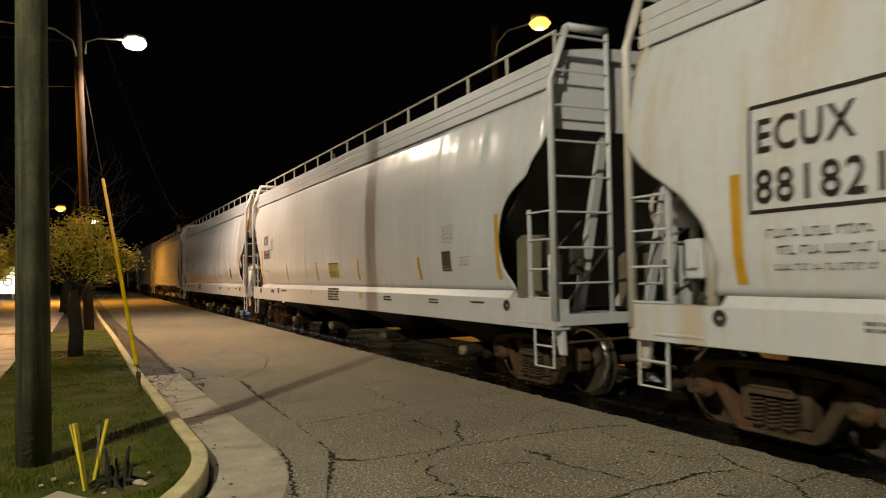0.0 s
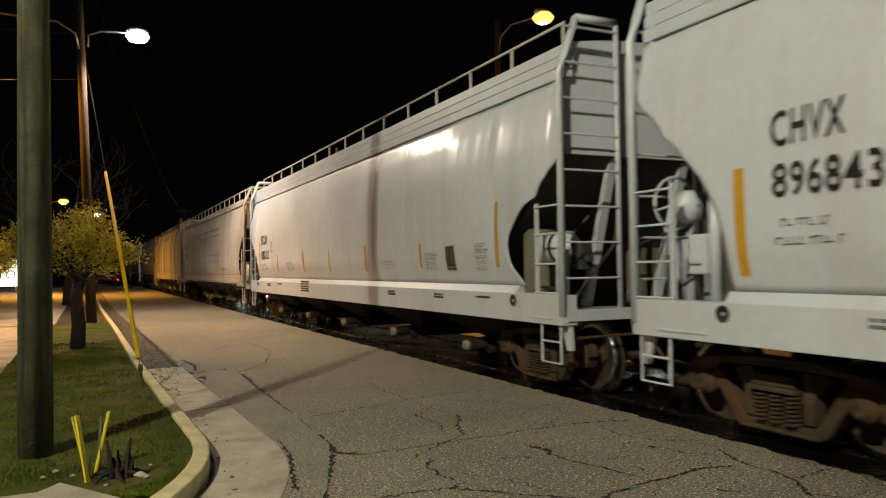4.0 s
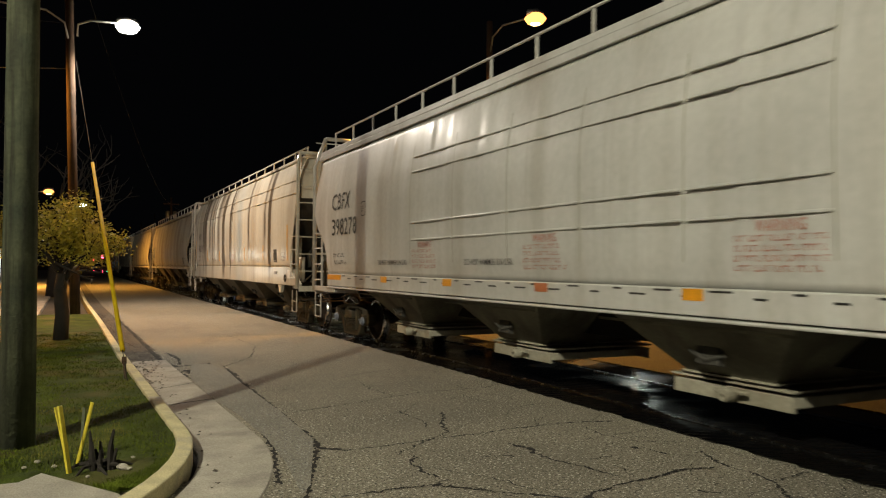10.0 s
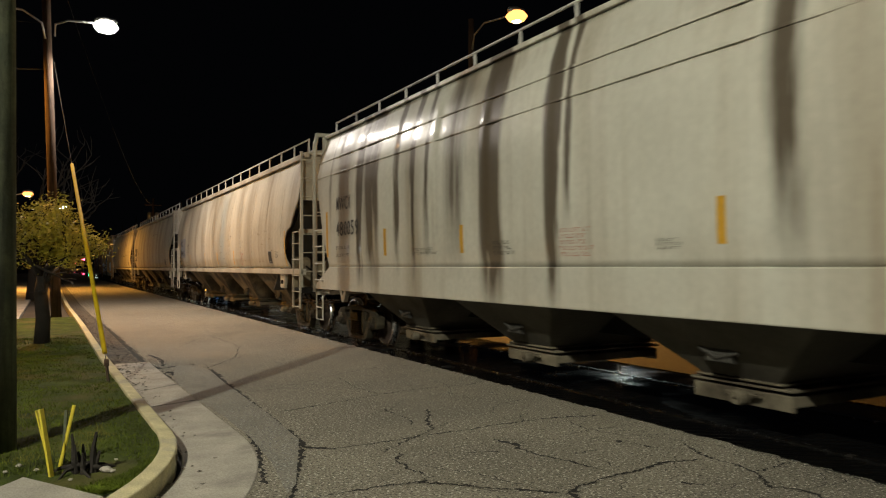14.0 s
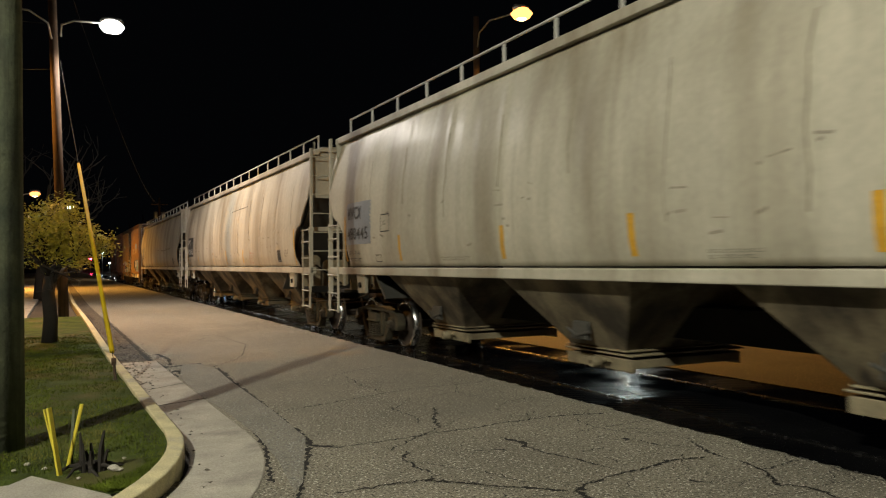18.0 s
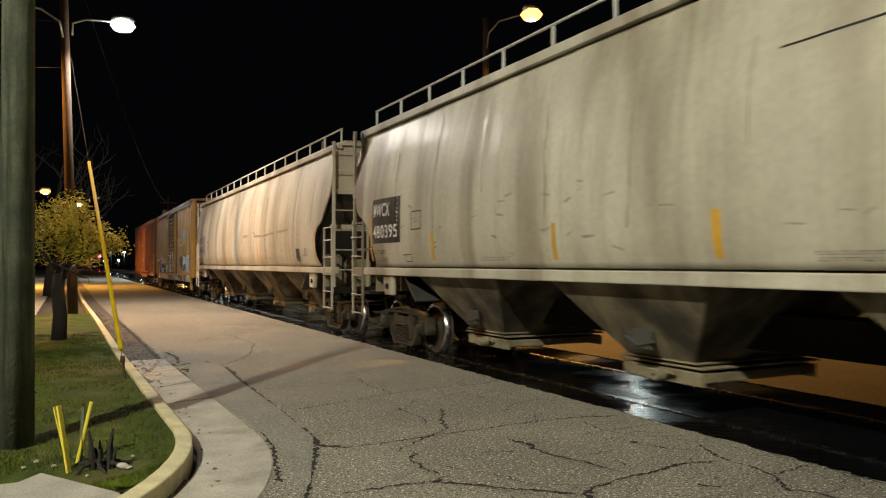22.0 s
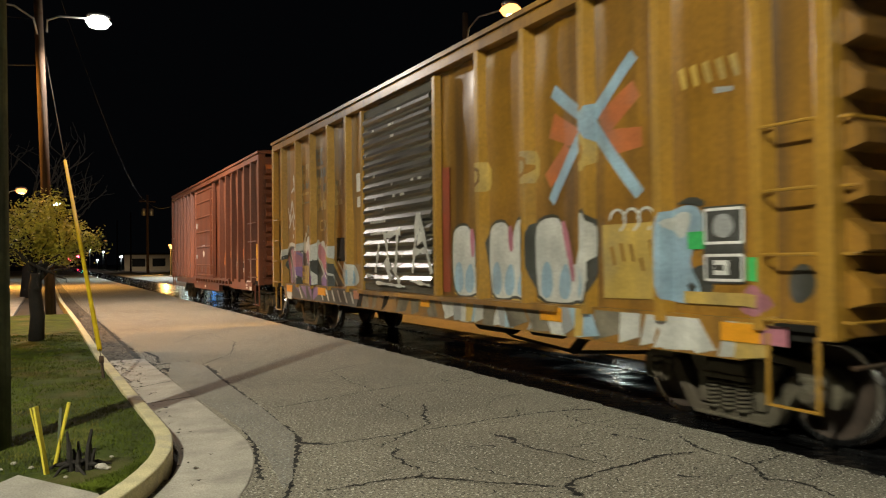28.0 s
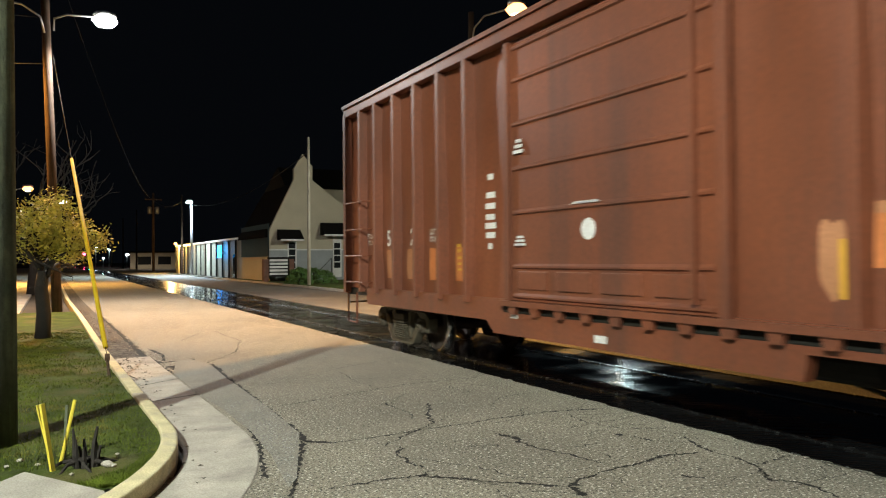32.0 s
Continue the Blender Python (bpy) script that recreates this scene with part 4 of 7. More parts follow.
        for y in (0.65, 1.05) if tank else ():
            part("tank_strap", Geo().lathe([(-0.025, 0.21), (-0.025, 0.222), (0.025, 0.222), (0.025, 0.21)], (-1.15, y, 1.9), "y", 18).box(-1.19, -1.11, y - 0.03, y + 0.03, 1.1, 1.7), M["under"], car)
        g = Geo().lathe([(-0.32, 0.02), (-0.31, 0.085), (0.31, 0.085), (0.32, 0.02)], (-1.38, 0.32, 1.55), "z", 14)
        part("air_cylinder", g, paint, car, smooth=True)
        part("brake_valve", Geo().box(-1.2, -1.0, 0.2, 0.4, 1.6, 1.95).box(-1.16, -1.04, 0.12, 0.48, 1.7, 1.82), M["slope"], car, bevel=0.02)
        for k in range(4):
            g = Geo().tube([(-1.42 + 0.1 * k, L - 0.36 - 0.09 * k, 1.1), (-1.42 + 0.1 * k, L - 0.36 - 0.09 * k, 1.75 + 0.14 * (k % 3))], 0.032, 8)
            part("vertical_pipe", g, paint if k % 2 else M["slope"], car, smooth=True)
        part("corner_post", Geo().tube([(-1.45, L - 1.02, 1.3), (-1.45, L - 1.02, 2.5)], 0.06, 10), paint, car, smooth=True)
        part("valve_box", Geo().box(-1.3, -1.05, L - 0.75, L - 0.5, 1.55, 1.95).box(-1.34, -1.3, L - 0.7, L - 0.55, 1.65, 1.85), paint, car, bevel=0.02)
        for Yc, sgn in ((0.0, 1), (L, -1)):
            g = Geo().tube([(-1.45, Yc + sgn * 0.2, 1.25), (-1.3, Yc + sgn * 0.55, 1.5), (-1.1, Yc + sgn * 0.6, 2.0), (-0.9, Yc + sgn * 0.4, 2.3)], 0.018, 6)
            g.tube([(-0.2, Yc + sgn * 0.35, 1.1), (-0.2, Yc + sgn * 0.35, 1.9), (0.6, Yc + sgn * 0.6, 2.1)], 0.025, 6)
            g.tube([(-1.4, Yc + sgn * 0.12, 1.2), (-0.6, Yc + sgn * 0.3, 1.9), (-0.5, Yc + sgn * 0.3, 2.5)], 0.02, 6)
            g.tube([(-1.4, Yc + sgn * 0.65, 1.12), (-1.25, Yc + sgn * 0.65, 1.35), (-1.25, Yc + sgn * 1.2, 1.4)], 0.02, 6)
            part("brake_pipe", g, M["slope"], car)
        g = Geo()
        for k in range(20):
            a0, a1 = 2 * math.pi * k / 20, 2 * math.pi * (k + 1) / 20
            g.tube([(-1.1 + 0.28 * math.cos(a0), L - 0.12, 2.3 + 0.28 * math.sin(a0)), (-1.1 + 0.28 * math.cos(a1), L - 0.12, 2.3 + 0.28 * math.sin(a1))], 0.018, 6)
        for k in range(4):
            a0 = 2 * math.pi * k / 4 + 0.3
            g.tube([(-1.1, L - 0.17, 2.3), (-1.1 + 0.28 * math.cos(a0), L - 0.12, 2.3 + 0.28 * math.sin(a0))], 0.014, 6)
        part("brake_wheel", g, paint, car)
        part("brake_housing", Geo().lathe([(-0.12, 0.02), (-0.1, 0.16), (0.06, 0.18), (0.08, 0.02)], (-1.1, L - 0.34, 2.25), "y", 14), paint, car, smooth=True)
    for Yc, sgn in ((0.0, 1), (L, -1)):
        if st == "flared":
            g = Geo().prism([(Yc + sgn * 1.62, 1.115), (Yc + sgn * 1.72, 1.115), (Yc + sgn * 1.8, 1.0), (Yc + sgn * 1.88, 1.115), (Yc + sgn * 1.98, 1.115), (Yc + sgn * 1.86, 0.9), (Yc + sgn * 1.74, 0.9)], "x", -1.58, -1.5)
            part("jacking_pad", g, paint, car)
        if st == "teardrop":
            g = Geo().prism([(Yc + sgn * 1.5, 1.44), (Yc + sgn * 1.98, 1.44), (Yc + sgn * 1.96, 1.06), (Yc + sgn * 1.6, 1.06)], "x", -1.52, -1.44)
            part("jacking_pad", g, paint, car, bevel=0.02)
            part("towing_ring", Geo().lathe([(-0.01, 0.01), (-0.01, 0.055), (0.02, 0.055), (0.02, 0.01)], (-1.54, Yc + sgn * 1.74, 1.22), "x", 14), M["under"], car)
        if st == "deep_sill":
            g = Geo().prism([(Yc + sgn * 0.02, 0.93), (Yc + sgn * 0.2, 0.93), (Yc + sgn * 0.1, 0.62), (Yc + sgn * 0.0, 0.62)], "x", -1.5, -1.44)
            part("step_bracket", g, paint, car, bevel=0.01)


CARS = []
car_style = {}


def hopper(name, label, st, u0, u1, paint, group, bays, tank=False, ends={}):
    car = thing(name, (XC, u0, 0), label, "freight car", group)
    hopper_body(car, st, u1 - u0, M[paint], bays, tank, ends)
    car_style[car.name] = (st, u1 - u0)
    CARS.append((car, u0))
    return car


def boxcar(label, u0, u1, paint, post, kind):
    L = u1 - u0
    car = thing("boxcar", (XC, u0, 0), label, "freight car", "train of freight cars")
    body, pst = M[paint], M[post]
    yd0, yd1 = (6.45, 9.4) if kind == "yellow" else (6.47, 9.98)
    for s in (-1, 1):
        g = Geo()
        rows = []
        rng = np.linspace(0, L, 180)
        for z in np.linspace(1.08, 4.45, 30):
            rows.append([(s * surf("box", L, float(y), float(z)), float(y), float(z)) for y in rng])
        part("side_sheet", g.grid(rows), body, car, smooth=True)
        # sill, top plate
        if kind == "yellow":
            g = Geo().prism([(0.9, 0.74), (L - 0.9, 0.74), (L - 0.7, 1.1), (0.7, 1.1)], "x", s * 1.42, s * 1.54)
        else:
            g = Geo().prism([(1.08, 0.8), (3.4, 0.8), (4.2, 0.86), (5.7, 0.86), (5.74, 0.64), (10.4, 0.64), (10.6, 0.8), (L - 1.08, 0.8), (L - 1.04, 1.1), (1.04, 1.1)], "x", s * 1.42, s * 1.54)
        part("side_sill", g, body, car)
        part("top_plate", Geo().box(s * 1.40, s * 1.60, 0.0, L, 4.45, 4.61), body, car, bevel=0.01)
        # posts
        ys = (0.67, 1.81, 2.93, 4.09, 5.19) if kind == "yellow" else (0.92, 1.76, 2.58, 3.46, 4.33, 5.28)
        for y in ys + (tuple(L - q for q in (0.8, 1.98, 3.07, 4.22, 5.3)) if kind == "yellow" else (11.1, 11.94, 12.78, 13.62, 14.46, 15.2)):
            g = Geo().prism([(s * 1.43, y - 0.085), (s * 1.60, y - 0.05), (s * 1.60, y + 0.05), (s * 1.43, y + 0.085)], "z", 1.02, 4.46)
            part("side_post", g, pst, car, bevel=0.008)
        # door
        dm = M["door_grey"] if kind == "yellow" else body
        d = part("door", Geo().box(s * 1.50, s * 1.56, yd0 + 0.055, yd1 - 0.055, 1.10, 4.36), M["bay_dark"] if kind == "yellow" else body, car)
        if kind == "brown":
            for k in range(4):
                a0 = yd0 + 0.25 + k * 0.8
                part("door_panel", Geo().box(s * 1.555, s * 1.58, a0, a0 + 0.62, 1.24, 1.47), dm, d, bevel=0.015)
            part("door_bar", Geo().box(s * 1.56, s * 1.63, yd0 + 0.3, yd0 + 0.36, 1.2, 4.2), dm, d)
        for z in [1.2 + 3.05 * (i + 0.5) / 15 for i in range(15)] if kind == "yellow" else (1.16, 1.53, 2.21, 2.77, 3.33, 3.89, 4.3):
            h = 0.09 if kind == "yellow" else 0.04
            g = Geo().prism([(s * 1.555, z - h), (s * (1.615 if kind == "yellow" else 1.585), z - h * 0.45), (s * (1.615 if kind == "yellow" else 1.585), z + h * 0.1), (s * 1.555, z + h)], "y", yd0 + 0.12, yd1 - 0.12)
            part("door_rib", g, dm, d)
        for y in (yd0, yd1):
            part("door_post", Geo().box(s * 1.49, s * 1.605, y - 0.05, y + 0.05, 1.02, 4.4), pst, car, bevel=0.01)
        if kind == "brown":
            # flat near-black strip on the sill paints the dark between the blocks
            part("slot_shade", Geo().box(s * 1.5, s * 1.545, 3.7, 10.15, 0.93, 1.018), M["under"], car)
            for i in range(13):
                part("track_block", Geo().prism([(3.9 + i * 0.49, 1.02), (4.08 + i * 0.49, 1.02), (4.05 + i * 0.49, 0.92), (3.93 + i * 0.49, 0.92)], "x", s * 1.5, s * 1.6), body, car)
        part("door_track", Geo().box(s * 1.5, s * 1.62, yd0 - (3.0 if kind == "yellow" else 2.6), yd1 + 0.2, 1.02, 1.09), body, car)
    g = Geo().prism([(-1.63, 4.68), (-0.8, 4.76), (0, 4.8), (0.8, 4.76), (1.63, 4.68), (1.63, 4.615), (-1.63, 4.615)], "y", -0.02, L + 0.02)
    part("roof", g, body, car)
    part("floor", Geo().box(-1.5, 1.5, 0.05, L - 0.05, 0.95, 1.08), M["under"], car)
    part("centre_sill", Geo().box(-0.3, 0.3, 0.0, L, 0.62, 0.96), M["under"], car)
    part("brake_rod", Geo().tube([(-0.7, 2.9, 0.55), (-0.75, 4.2, 0.42), (-0.75, 5.6, 0.5), (-0.7, 7.0, 0.8)], 0.025, 6), M["under"], car)
    part("brake_cylinder", Geo().lathe([(-0.3, 0.02), (-0.28, 0.14), (0.3, 0.14), (0.4, 0.05)], (-0.85, 4.6, 0.72), "y", 14), M["under"], car)
    part("air_reservoir", Geo().lathe([(-0.45, 0.02), (-0.4, 0.2), (0.4, 0.2), (0.45, 0.02)], (-0.9, 5.8, 0.76), "y", 16), M["under"], car)
    part("brake_lever", Geo().prism([(3.5, 0.9), (3.75, 0.9), (4.3, 0.42), (4.15, 0.4)], "x", -0.8, -0.74), M["under"], car)
    for e in (0, 1):
        def Y(v):
            return v if e == 0 else L - v
        part("end_wall", Geo().box(-1.5, 1.5, *sorted((Y(0.0), Y(0.05))), 1.0, 4.52), body, car)
        for i in range(8):
            z = 1.35 + i * 0.4
            g = Geo().prism([(Y(0.01), z - 0.13), (Y(-0.17), z - 0.08), (Y(-0.17), z + 0.03), (Y(0.01), z + 0.17)], "x", -1.42, 1.42)
            part("end_corrugation", g, body, car)
        for s in (-1, 1):
            part("corner_post", Geo().box(s * 1.46, s * 1.61, *sorted((Y(-0.02), Y(0.12))), 0.98, 4.52), pst, car, bevel=0.012)
            far_end = 0.6 if kind == "yellow" else 1.12
            for z in (1.12, 1.64, 2.15, 2.67) if kind == "yellow" else (1.2, 1.7, 2.2, 2.72):
                g = Geo()
                g.tube([(s * 1.58, Y(0.12), z), (s * 1.64, Y(0.14), z), (s * 1.64, Y(far_end - 0.02), z), (s * 1.46, Y(far_end), z)], 0.014, 6)
                g.tube([(s * 1.48, Y(-0.02), z), (s * 1.48, Y(-0.09), z), (s * 0.95, Y(-0.09), z), (s * 0.95, Y(-0.02), z)], 0.014, 6)
                part("grab_iron", g, pst, car)
            g = Geo().tube([(s * 1.56, Y(0.15), 1.0), (s * 1.56, Y(0.15), 0.42), (s * 1.56, Y(0.6), 0.42), (s * 1.56, Y(0.6), 1.0)], 0.022, 6)
            part("sill_step", g, pst, car)
        g = Geo().box(-0.12, 0.12, *sorted((Y(-0.55), Y(0.3))), 0.74, 0.95).box(-0.2, 0.2, *sorted((Y(-0.72), Y(-0.45))), 0.68, 1.0)
        g.tube([(-1.45, Y(-0.06), 0.78), (-0.5, Y(-0.1), 0.8), (-0.2, Y(-0.3), 0.95)], 0.018, 6)
        part("coupler", g, M["rust"], car)
        truck(car, Y(1.42 if kind == "yellow" else 1.63), "truck_pale")
    CARS.append((car, u0))
    car_style[car.name] = ("box", L)
    return car


TR = "train of freight cars"
A = hopper("hopper_car", "white covered hopper car with rust runs below the roof", "deep_sill", -12.7, 6.31, "white_car_rusty", TR, (3.1, 3.3, 5))
B = hopper("hopper_car", "white covered hopper car with yellow stripes and deep sill", "deep_sill", 7.69, 25.76, "white_car", TR, (3.05, 4.4, 4), ends=TALL)
C = hopper("hopper_car", "clean white covered hopper car with deep sill", "deep_sill", 27.03, 46.02, "white_car", TR, (3.1, 3.3, 5), True)
D = hopper("hopper_car", "grey covered hopper car with thin ribs and amber reflectors", "ribbed", 47.29, 66.51, "grey_car", TR, (3.4, 4.2, 4))
E = hopper("hopper_car", "off-white covered hopper car with dark soot streaks", "flared", 67.97, 85.95, "streaked_car", TR, (3.4, 3.9, 4))
F = hopper("hopper_car", "dusty grey rounded hopper car with a faded number panel", "teardrop", 87.05, 106.57, "dusty_car", TR, (3.5, 4.3, 4))
G = hopper("hopper_car", "dusty grey rounded hopper car with a black number panel", "teardrop", 107.92, 127.31, "dusty_car", TR, (3.5, 4.3, 4))
H = hopper("hopper_car", "pale grey rounded hopper car with a blue-grey number panel", "teardrop", 128.62, 148.14, "dusty_car", TR, (3.5, 4.3, 4))
I = boxcar("faded yellow boxcar covered in painted graffiti", 149.6, 165.16, "box_yellow", "box_post", "yellow")
J = boxcar("oxide red boxcar with patched paint at the end of the train", 166.59, 182.61, "box_brown", "box_brown", "brown")


# ---- poles and lamps ----
def pole(name, at, h, r, material, label, lean=(0, 0), category="utility pole"):
    x, y, z = at
    g = Geo().tube([(0, 0, -0.3), (lean[0] * 0.5, lean[1] * 0.5, h * 0.5), (lean[0], lean[1], h)], r, 20, r * 0.72)
    ob = part(name, g, material, smooth=True, m=pose(x, y, z))
    return tagged(ob, label, category)


pole("utility_pole", (-0.39, 7.25, 0.12), 11.0, 0.138, M["pole_green"], "thick greenish treated wooden pole in the verge", (-0.05, 0.0))
pole("utility_pole", (0.14, 25.6, 0.12), 13.0, 0.15, M["pole_brown"], "tall dark brown wooden pole with two lamp arms", (-0.45, 0))


def street_lamp(name, base, arm, lens, label, r=0.03, size=(0.34, 0.16, 0.1)):
    ob = thing(name, (0, 0, 0), label, "street lamp")
    part("arm", Geo().tube([base] + arm, r, 8), M["steel"], ob, smooth=True)
    x, y, z = arm[-1]
    g = Geo().lathe([(-size[0], 0.02), (-size[0] * 0.8, size[1] * 0.7), (0, size[1]), (size[0] * 0.8, size[1] * 0.7), (size[0], 0.02)], (x, y, z + 0.07), "x", 16)
    part("head", g, M["steel"], ob, smooth=True)
    # lens larger than a real one, so its shape takes in the glow round the lamp
    g = Geo().lathe([(-0.11, 0.02), (-0.06, 0.26), (0.08, 0.36), (0.22, 0.24)], (x, y, z - 0.17), "z", 20)
    part("lens", g, M[lens], ob, smooth=True)
    if lens == "glow_sodium":
        part("bulb", Geo().lathe([(-0.12, 0.01), (-0.11, 0.14), (-0.03, 0.19), (0.0, 0.02)], (x, y, z - 0.17), "z", 16), M["glow_bulb"], ob, smooth=True)
    return ob


street_lamp("street_lamp", (0.05, 25.4, 8.6), [(0.06, 25.35, 8.95), (0.4, 25.3, 9.1), (1.45, 25.2, 9.12)], "glow_white", "bright white lamp on a curved arm of the brown pole")
street_lamp("street_lamp", (-0.2, 25.4, 8.5), [(-0.3, 25.35, 8.95), (-0.8, 25.3, 9.25), (-3.2, 25.2, 9.3)], "glow_sodium", "orange sodium lamp on a curved arm of the brown pole")
street_lamp("street_lamp", (13.55, 23.65, 9.4), [(13.45, 23.3, 9.9), (13.4, 22.5, 10.1), (13.3, 20.3, 9.75)], "glow_sodium", "orange sodium lamp beyond the track")
pole("utility_pole", (13.55, 23.7, 0.1), 10.5, 0.15, M["pole_brown"], "wooden pole beyond the track that carries a sodium lamp")


# ---- markings on the cars ----
def decal(car, name, pts, faces, material, y, z, lift=0.003):
    """Flat paint that follows the side of a car: pts are metres to the reader's right and up from the place (y, z)."""
    st, L = car_style[car.name]
    v = []
    for a, b in pts:
        v.append((-(surf(st, L, y - a, z + b) + lift), y - a, z + b))
    me = bpy.data.meshes.new(name)
    me.from_pydata(v, [], faces)
    me.materials.append(M[material])
    me.update()
    ob = new(name, me)
    ob.parent = car
    return ob


def patch(car, name, y, z, w, h, material, lift=0.005):
    nx, nz = max(1, int(w / 0.04)), max(1, int(h / 0.08))
    pts = [(-w / 2 + w * i / nx, -h / 2 + h * j / nz) for j in range(nz + 1) for i in range(nx + 1)]
    faces = [(j * (nx + 1) + i, j * (nx + 1) + i + 1, (j + 1) * (nx + 1) + i + 1, (j + 1) * (nx + 1) + i) for j in range(nz) for i in range(nx)]
    return decal(car, name, pts, faces, material, y, z, lift)


def stroke(car, name, path, width, material, lift=0.003):
    """A painted stroke along places (y, z) on the side."""
    pts, faces = [], []
    dense = []
    for (ya, za), (yb, zb) in zip(path, path[1:]):
        k = max(1, int(math.hypot(yb - ya, zb - za) / 0.08))
        dense += [(ya + (yb - ya) * i / k, za + (zb - za) * i / k) for i in range(k)]
    dense.append(path[-1])
    for i, (yy, zz) in enumerate(dense):
        a, b = dense[max(0, i - 1)], dense[min(len(dense) - 1, i + 1)]
        dy, dz = b[0] - a[0], b[1] - a[1]
        n = math.hypot(dy, dz) or 1
        ox, oz = dz / n * width / 2, -dy / n * width / 2
        pts += [(-(yy + ox), zz + oz), (-(yy - ox), zz - oz)]
    for i in range(len(dense) - 1):
        faces.append((2 * i, 2 * i + 1, 2 * i + 3, 2 * i + 2))
    return decal(car, name, pts, faces, material, 0.0, 0.0, lift)


def blob(car, name, y, z, rw, rh, material, wobble=0.2, seed=0, lift=0.003):
    rng = random.Random(seed)
    ph = [rng.uniform(0, 6.28) for _ in range(4)]
    ring = []
    for k in range(36):
        a = 2 * math.pi * k / 36
        r = 1 + wobble * (0.5 * math.sin(2 * a + ph[0]) + 0.4 * math.sin(3 * a + ph[1]) + 0.35 * math.sin(5 * a + ph[2]))
        ring.append((rw * r * math.cos(a), rh * r * math.sin(a)))
    pts = [(0, 0)] + [(p * 0.5, q * 0.5) for p, q in ring] + ring
    faces = [(0, 1 + k, 1 + (k + 1) % 36) for k in range(36)] + [(1 + k, 37 + k, 37 + (k + 1) % 36, 1 + (k + 1) % 36) for k in range(36)]
    return decal(car, name, pts, faces, material, y, z, lift)


def lettering(car, body, y, z, w, h, material="black", bold=0.012, lift=0.012):
    """Words whose box of w by h has its centre at (y, z) on the side."""
    cu = bpy.data.curves.new("lettering", "FONT")
    cu.body, cu.size, cu.offset, cu.resolution_u, cu.space_character = body, 1.0, bold, 4, 1.12
    ob = bpy.data.objects.new("lettering", cu)
    scene.collection.objects.link(ob)
    me = bpy.data.meshes.new_from_object(ob.evaluated_get(bpy.context.evaluated_depsgraph_get()))
    bpy.data.objects.remove(ob)
    co = [tuple(v.co) for v in me.vertices]
    xs, ys = [c[0] for c in co], [c[1] for c in co]
    pts = [((c[0] - min(xs)) / (max(xs) - min(xs)) * w - w / 2, (c[1] - min(ys)) / (max(ys) - min(ys)) * h - h / 2) for c in co]
    faces = [tuple(p.vertices) for p in me.polygons]
    return decal(car, "lettering", pts, faces, material, y, z, lift)


def small_print(car, y, z, w, h, lines=3, material="black", fill=0.66):
    """Lines of writing too small to read."""
    rng = random.Random(round(y * 100 + z * 10))
    pts, faces = [], []
    for i in range(lines):
        zz = h / 2 - (i + 0.5) * h / lines
        a, end = -w / 2, w / 2 - rng.uniform(0, 0.25) * w
        t = h / lines * fill / 2
        left = rng.randint(2, 5)
        while a < end - t:
            b = min(a + t * rng.uniform(0.8, 1.3), end)
            q = t * rng.choice((0.8, 1.0, 1.0))
            for c0, c1, d0, d1 in ((a, a + t * 0.3, -q, q), (a, b, rng.choice((q * 0.6, -q)), 0)):
                n = len(pts)
                d1 = d1 or d0 + t * 0.4
                pts += [(c0, zz + d0), (c1, zz + d0), (c1, zz + d1), (c0, zz + d1)]
                faces.append((n, n + 1, n + 2, n + 3))
            left -= 1
            a = b + t * (0.45 if left else 1.6)
            left = left or rng.randint(2, 6)
    return tagged(decal(car, "small_print", pts, faces, material, y, z, 0.009), kind="stuff")


def stripe(car, y, z0, z1, w=0.1, material="yellow"):
    patch(car, "reflective_stripe", y, (z0 + z1) / 2, w, z1 - z0, material)


def placard(car, y, z, w, h):
    patch(car, "placard_rim", y, z, w * 1.1, h * 1.1, "box_grey", 0.005)
    patch(car, "placard", y, z, w, h, "black", 0.008)
    for a in (-0.2, 0.24):
        patch(car, "placard_column", y + a * w, z + 0.06 * h, w * (0.34 if a < 0 else 0.2), h * 0.7, "placard_grey", 0.011)
    patch(car, "placard_line", y, z - 0.4 * h, w * 0.9, h * 0.06, "box_grey", 0.011)


def outline(car, y, z, w, h, t, material="black"):
    for a, b, ww, hh in ((0, h / 2, w + t, t), (0, -h / 2, w + t, t), (-w / 2, 0, t, h), (w / 2, 0, t, h)):
        patch(car, "frame_line", y - a, z + b, ww, hh, material)


def sill_marks(car, st, L):
    """Small lettering, labels and a towing eye on the deep sill."""
    x = -(STYLES[st]["section"][0][0] + 0.094)
    for y, w in ((1.15, 0.06), (L - 1.25, 0.06)):
        part("towing_eye", Geo().lathe([(0.0, 0.02), (0.0, 0.05), (-0.012, 0.075), (0.0, 0.08)], (x, y, 1.2), "x", 14), M["black"], car)
    for y, z, w, lines, h in ((2.0, 1.22, 0.45, 1, 0.05), (3.5, 1.2, 0.4, 2, 0.09), (L - 2.9, 1.2, 0.5, 2, 0.1), (L - 4.3, 1.24, 0.5, 1, 0.06), (8.99 if car is B else L * 0.62, 1.22, 0.86, 5, 0.3), (5.6, 1.2, 0.4, 2, 0.1)):
        sill_print(car, x, y, z, w, h, lines)


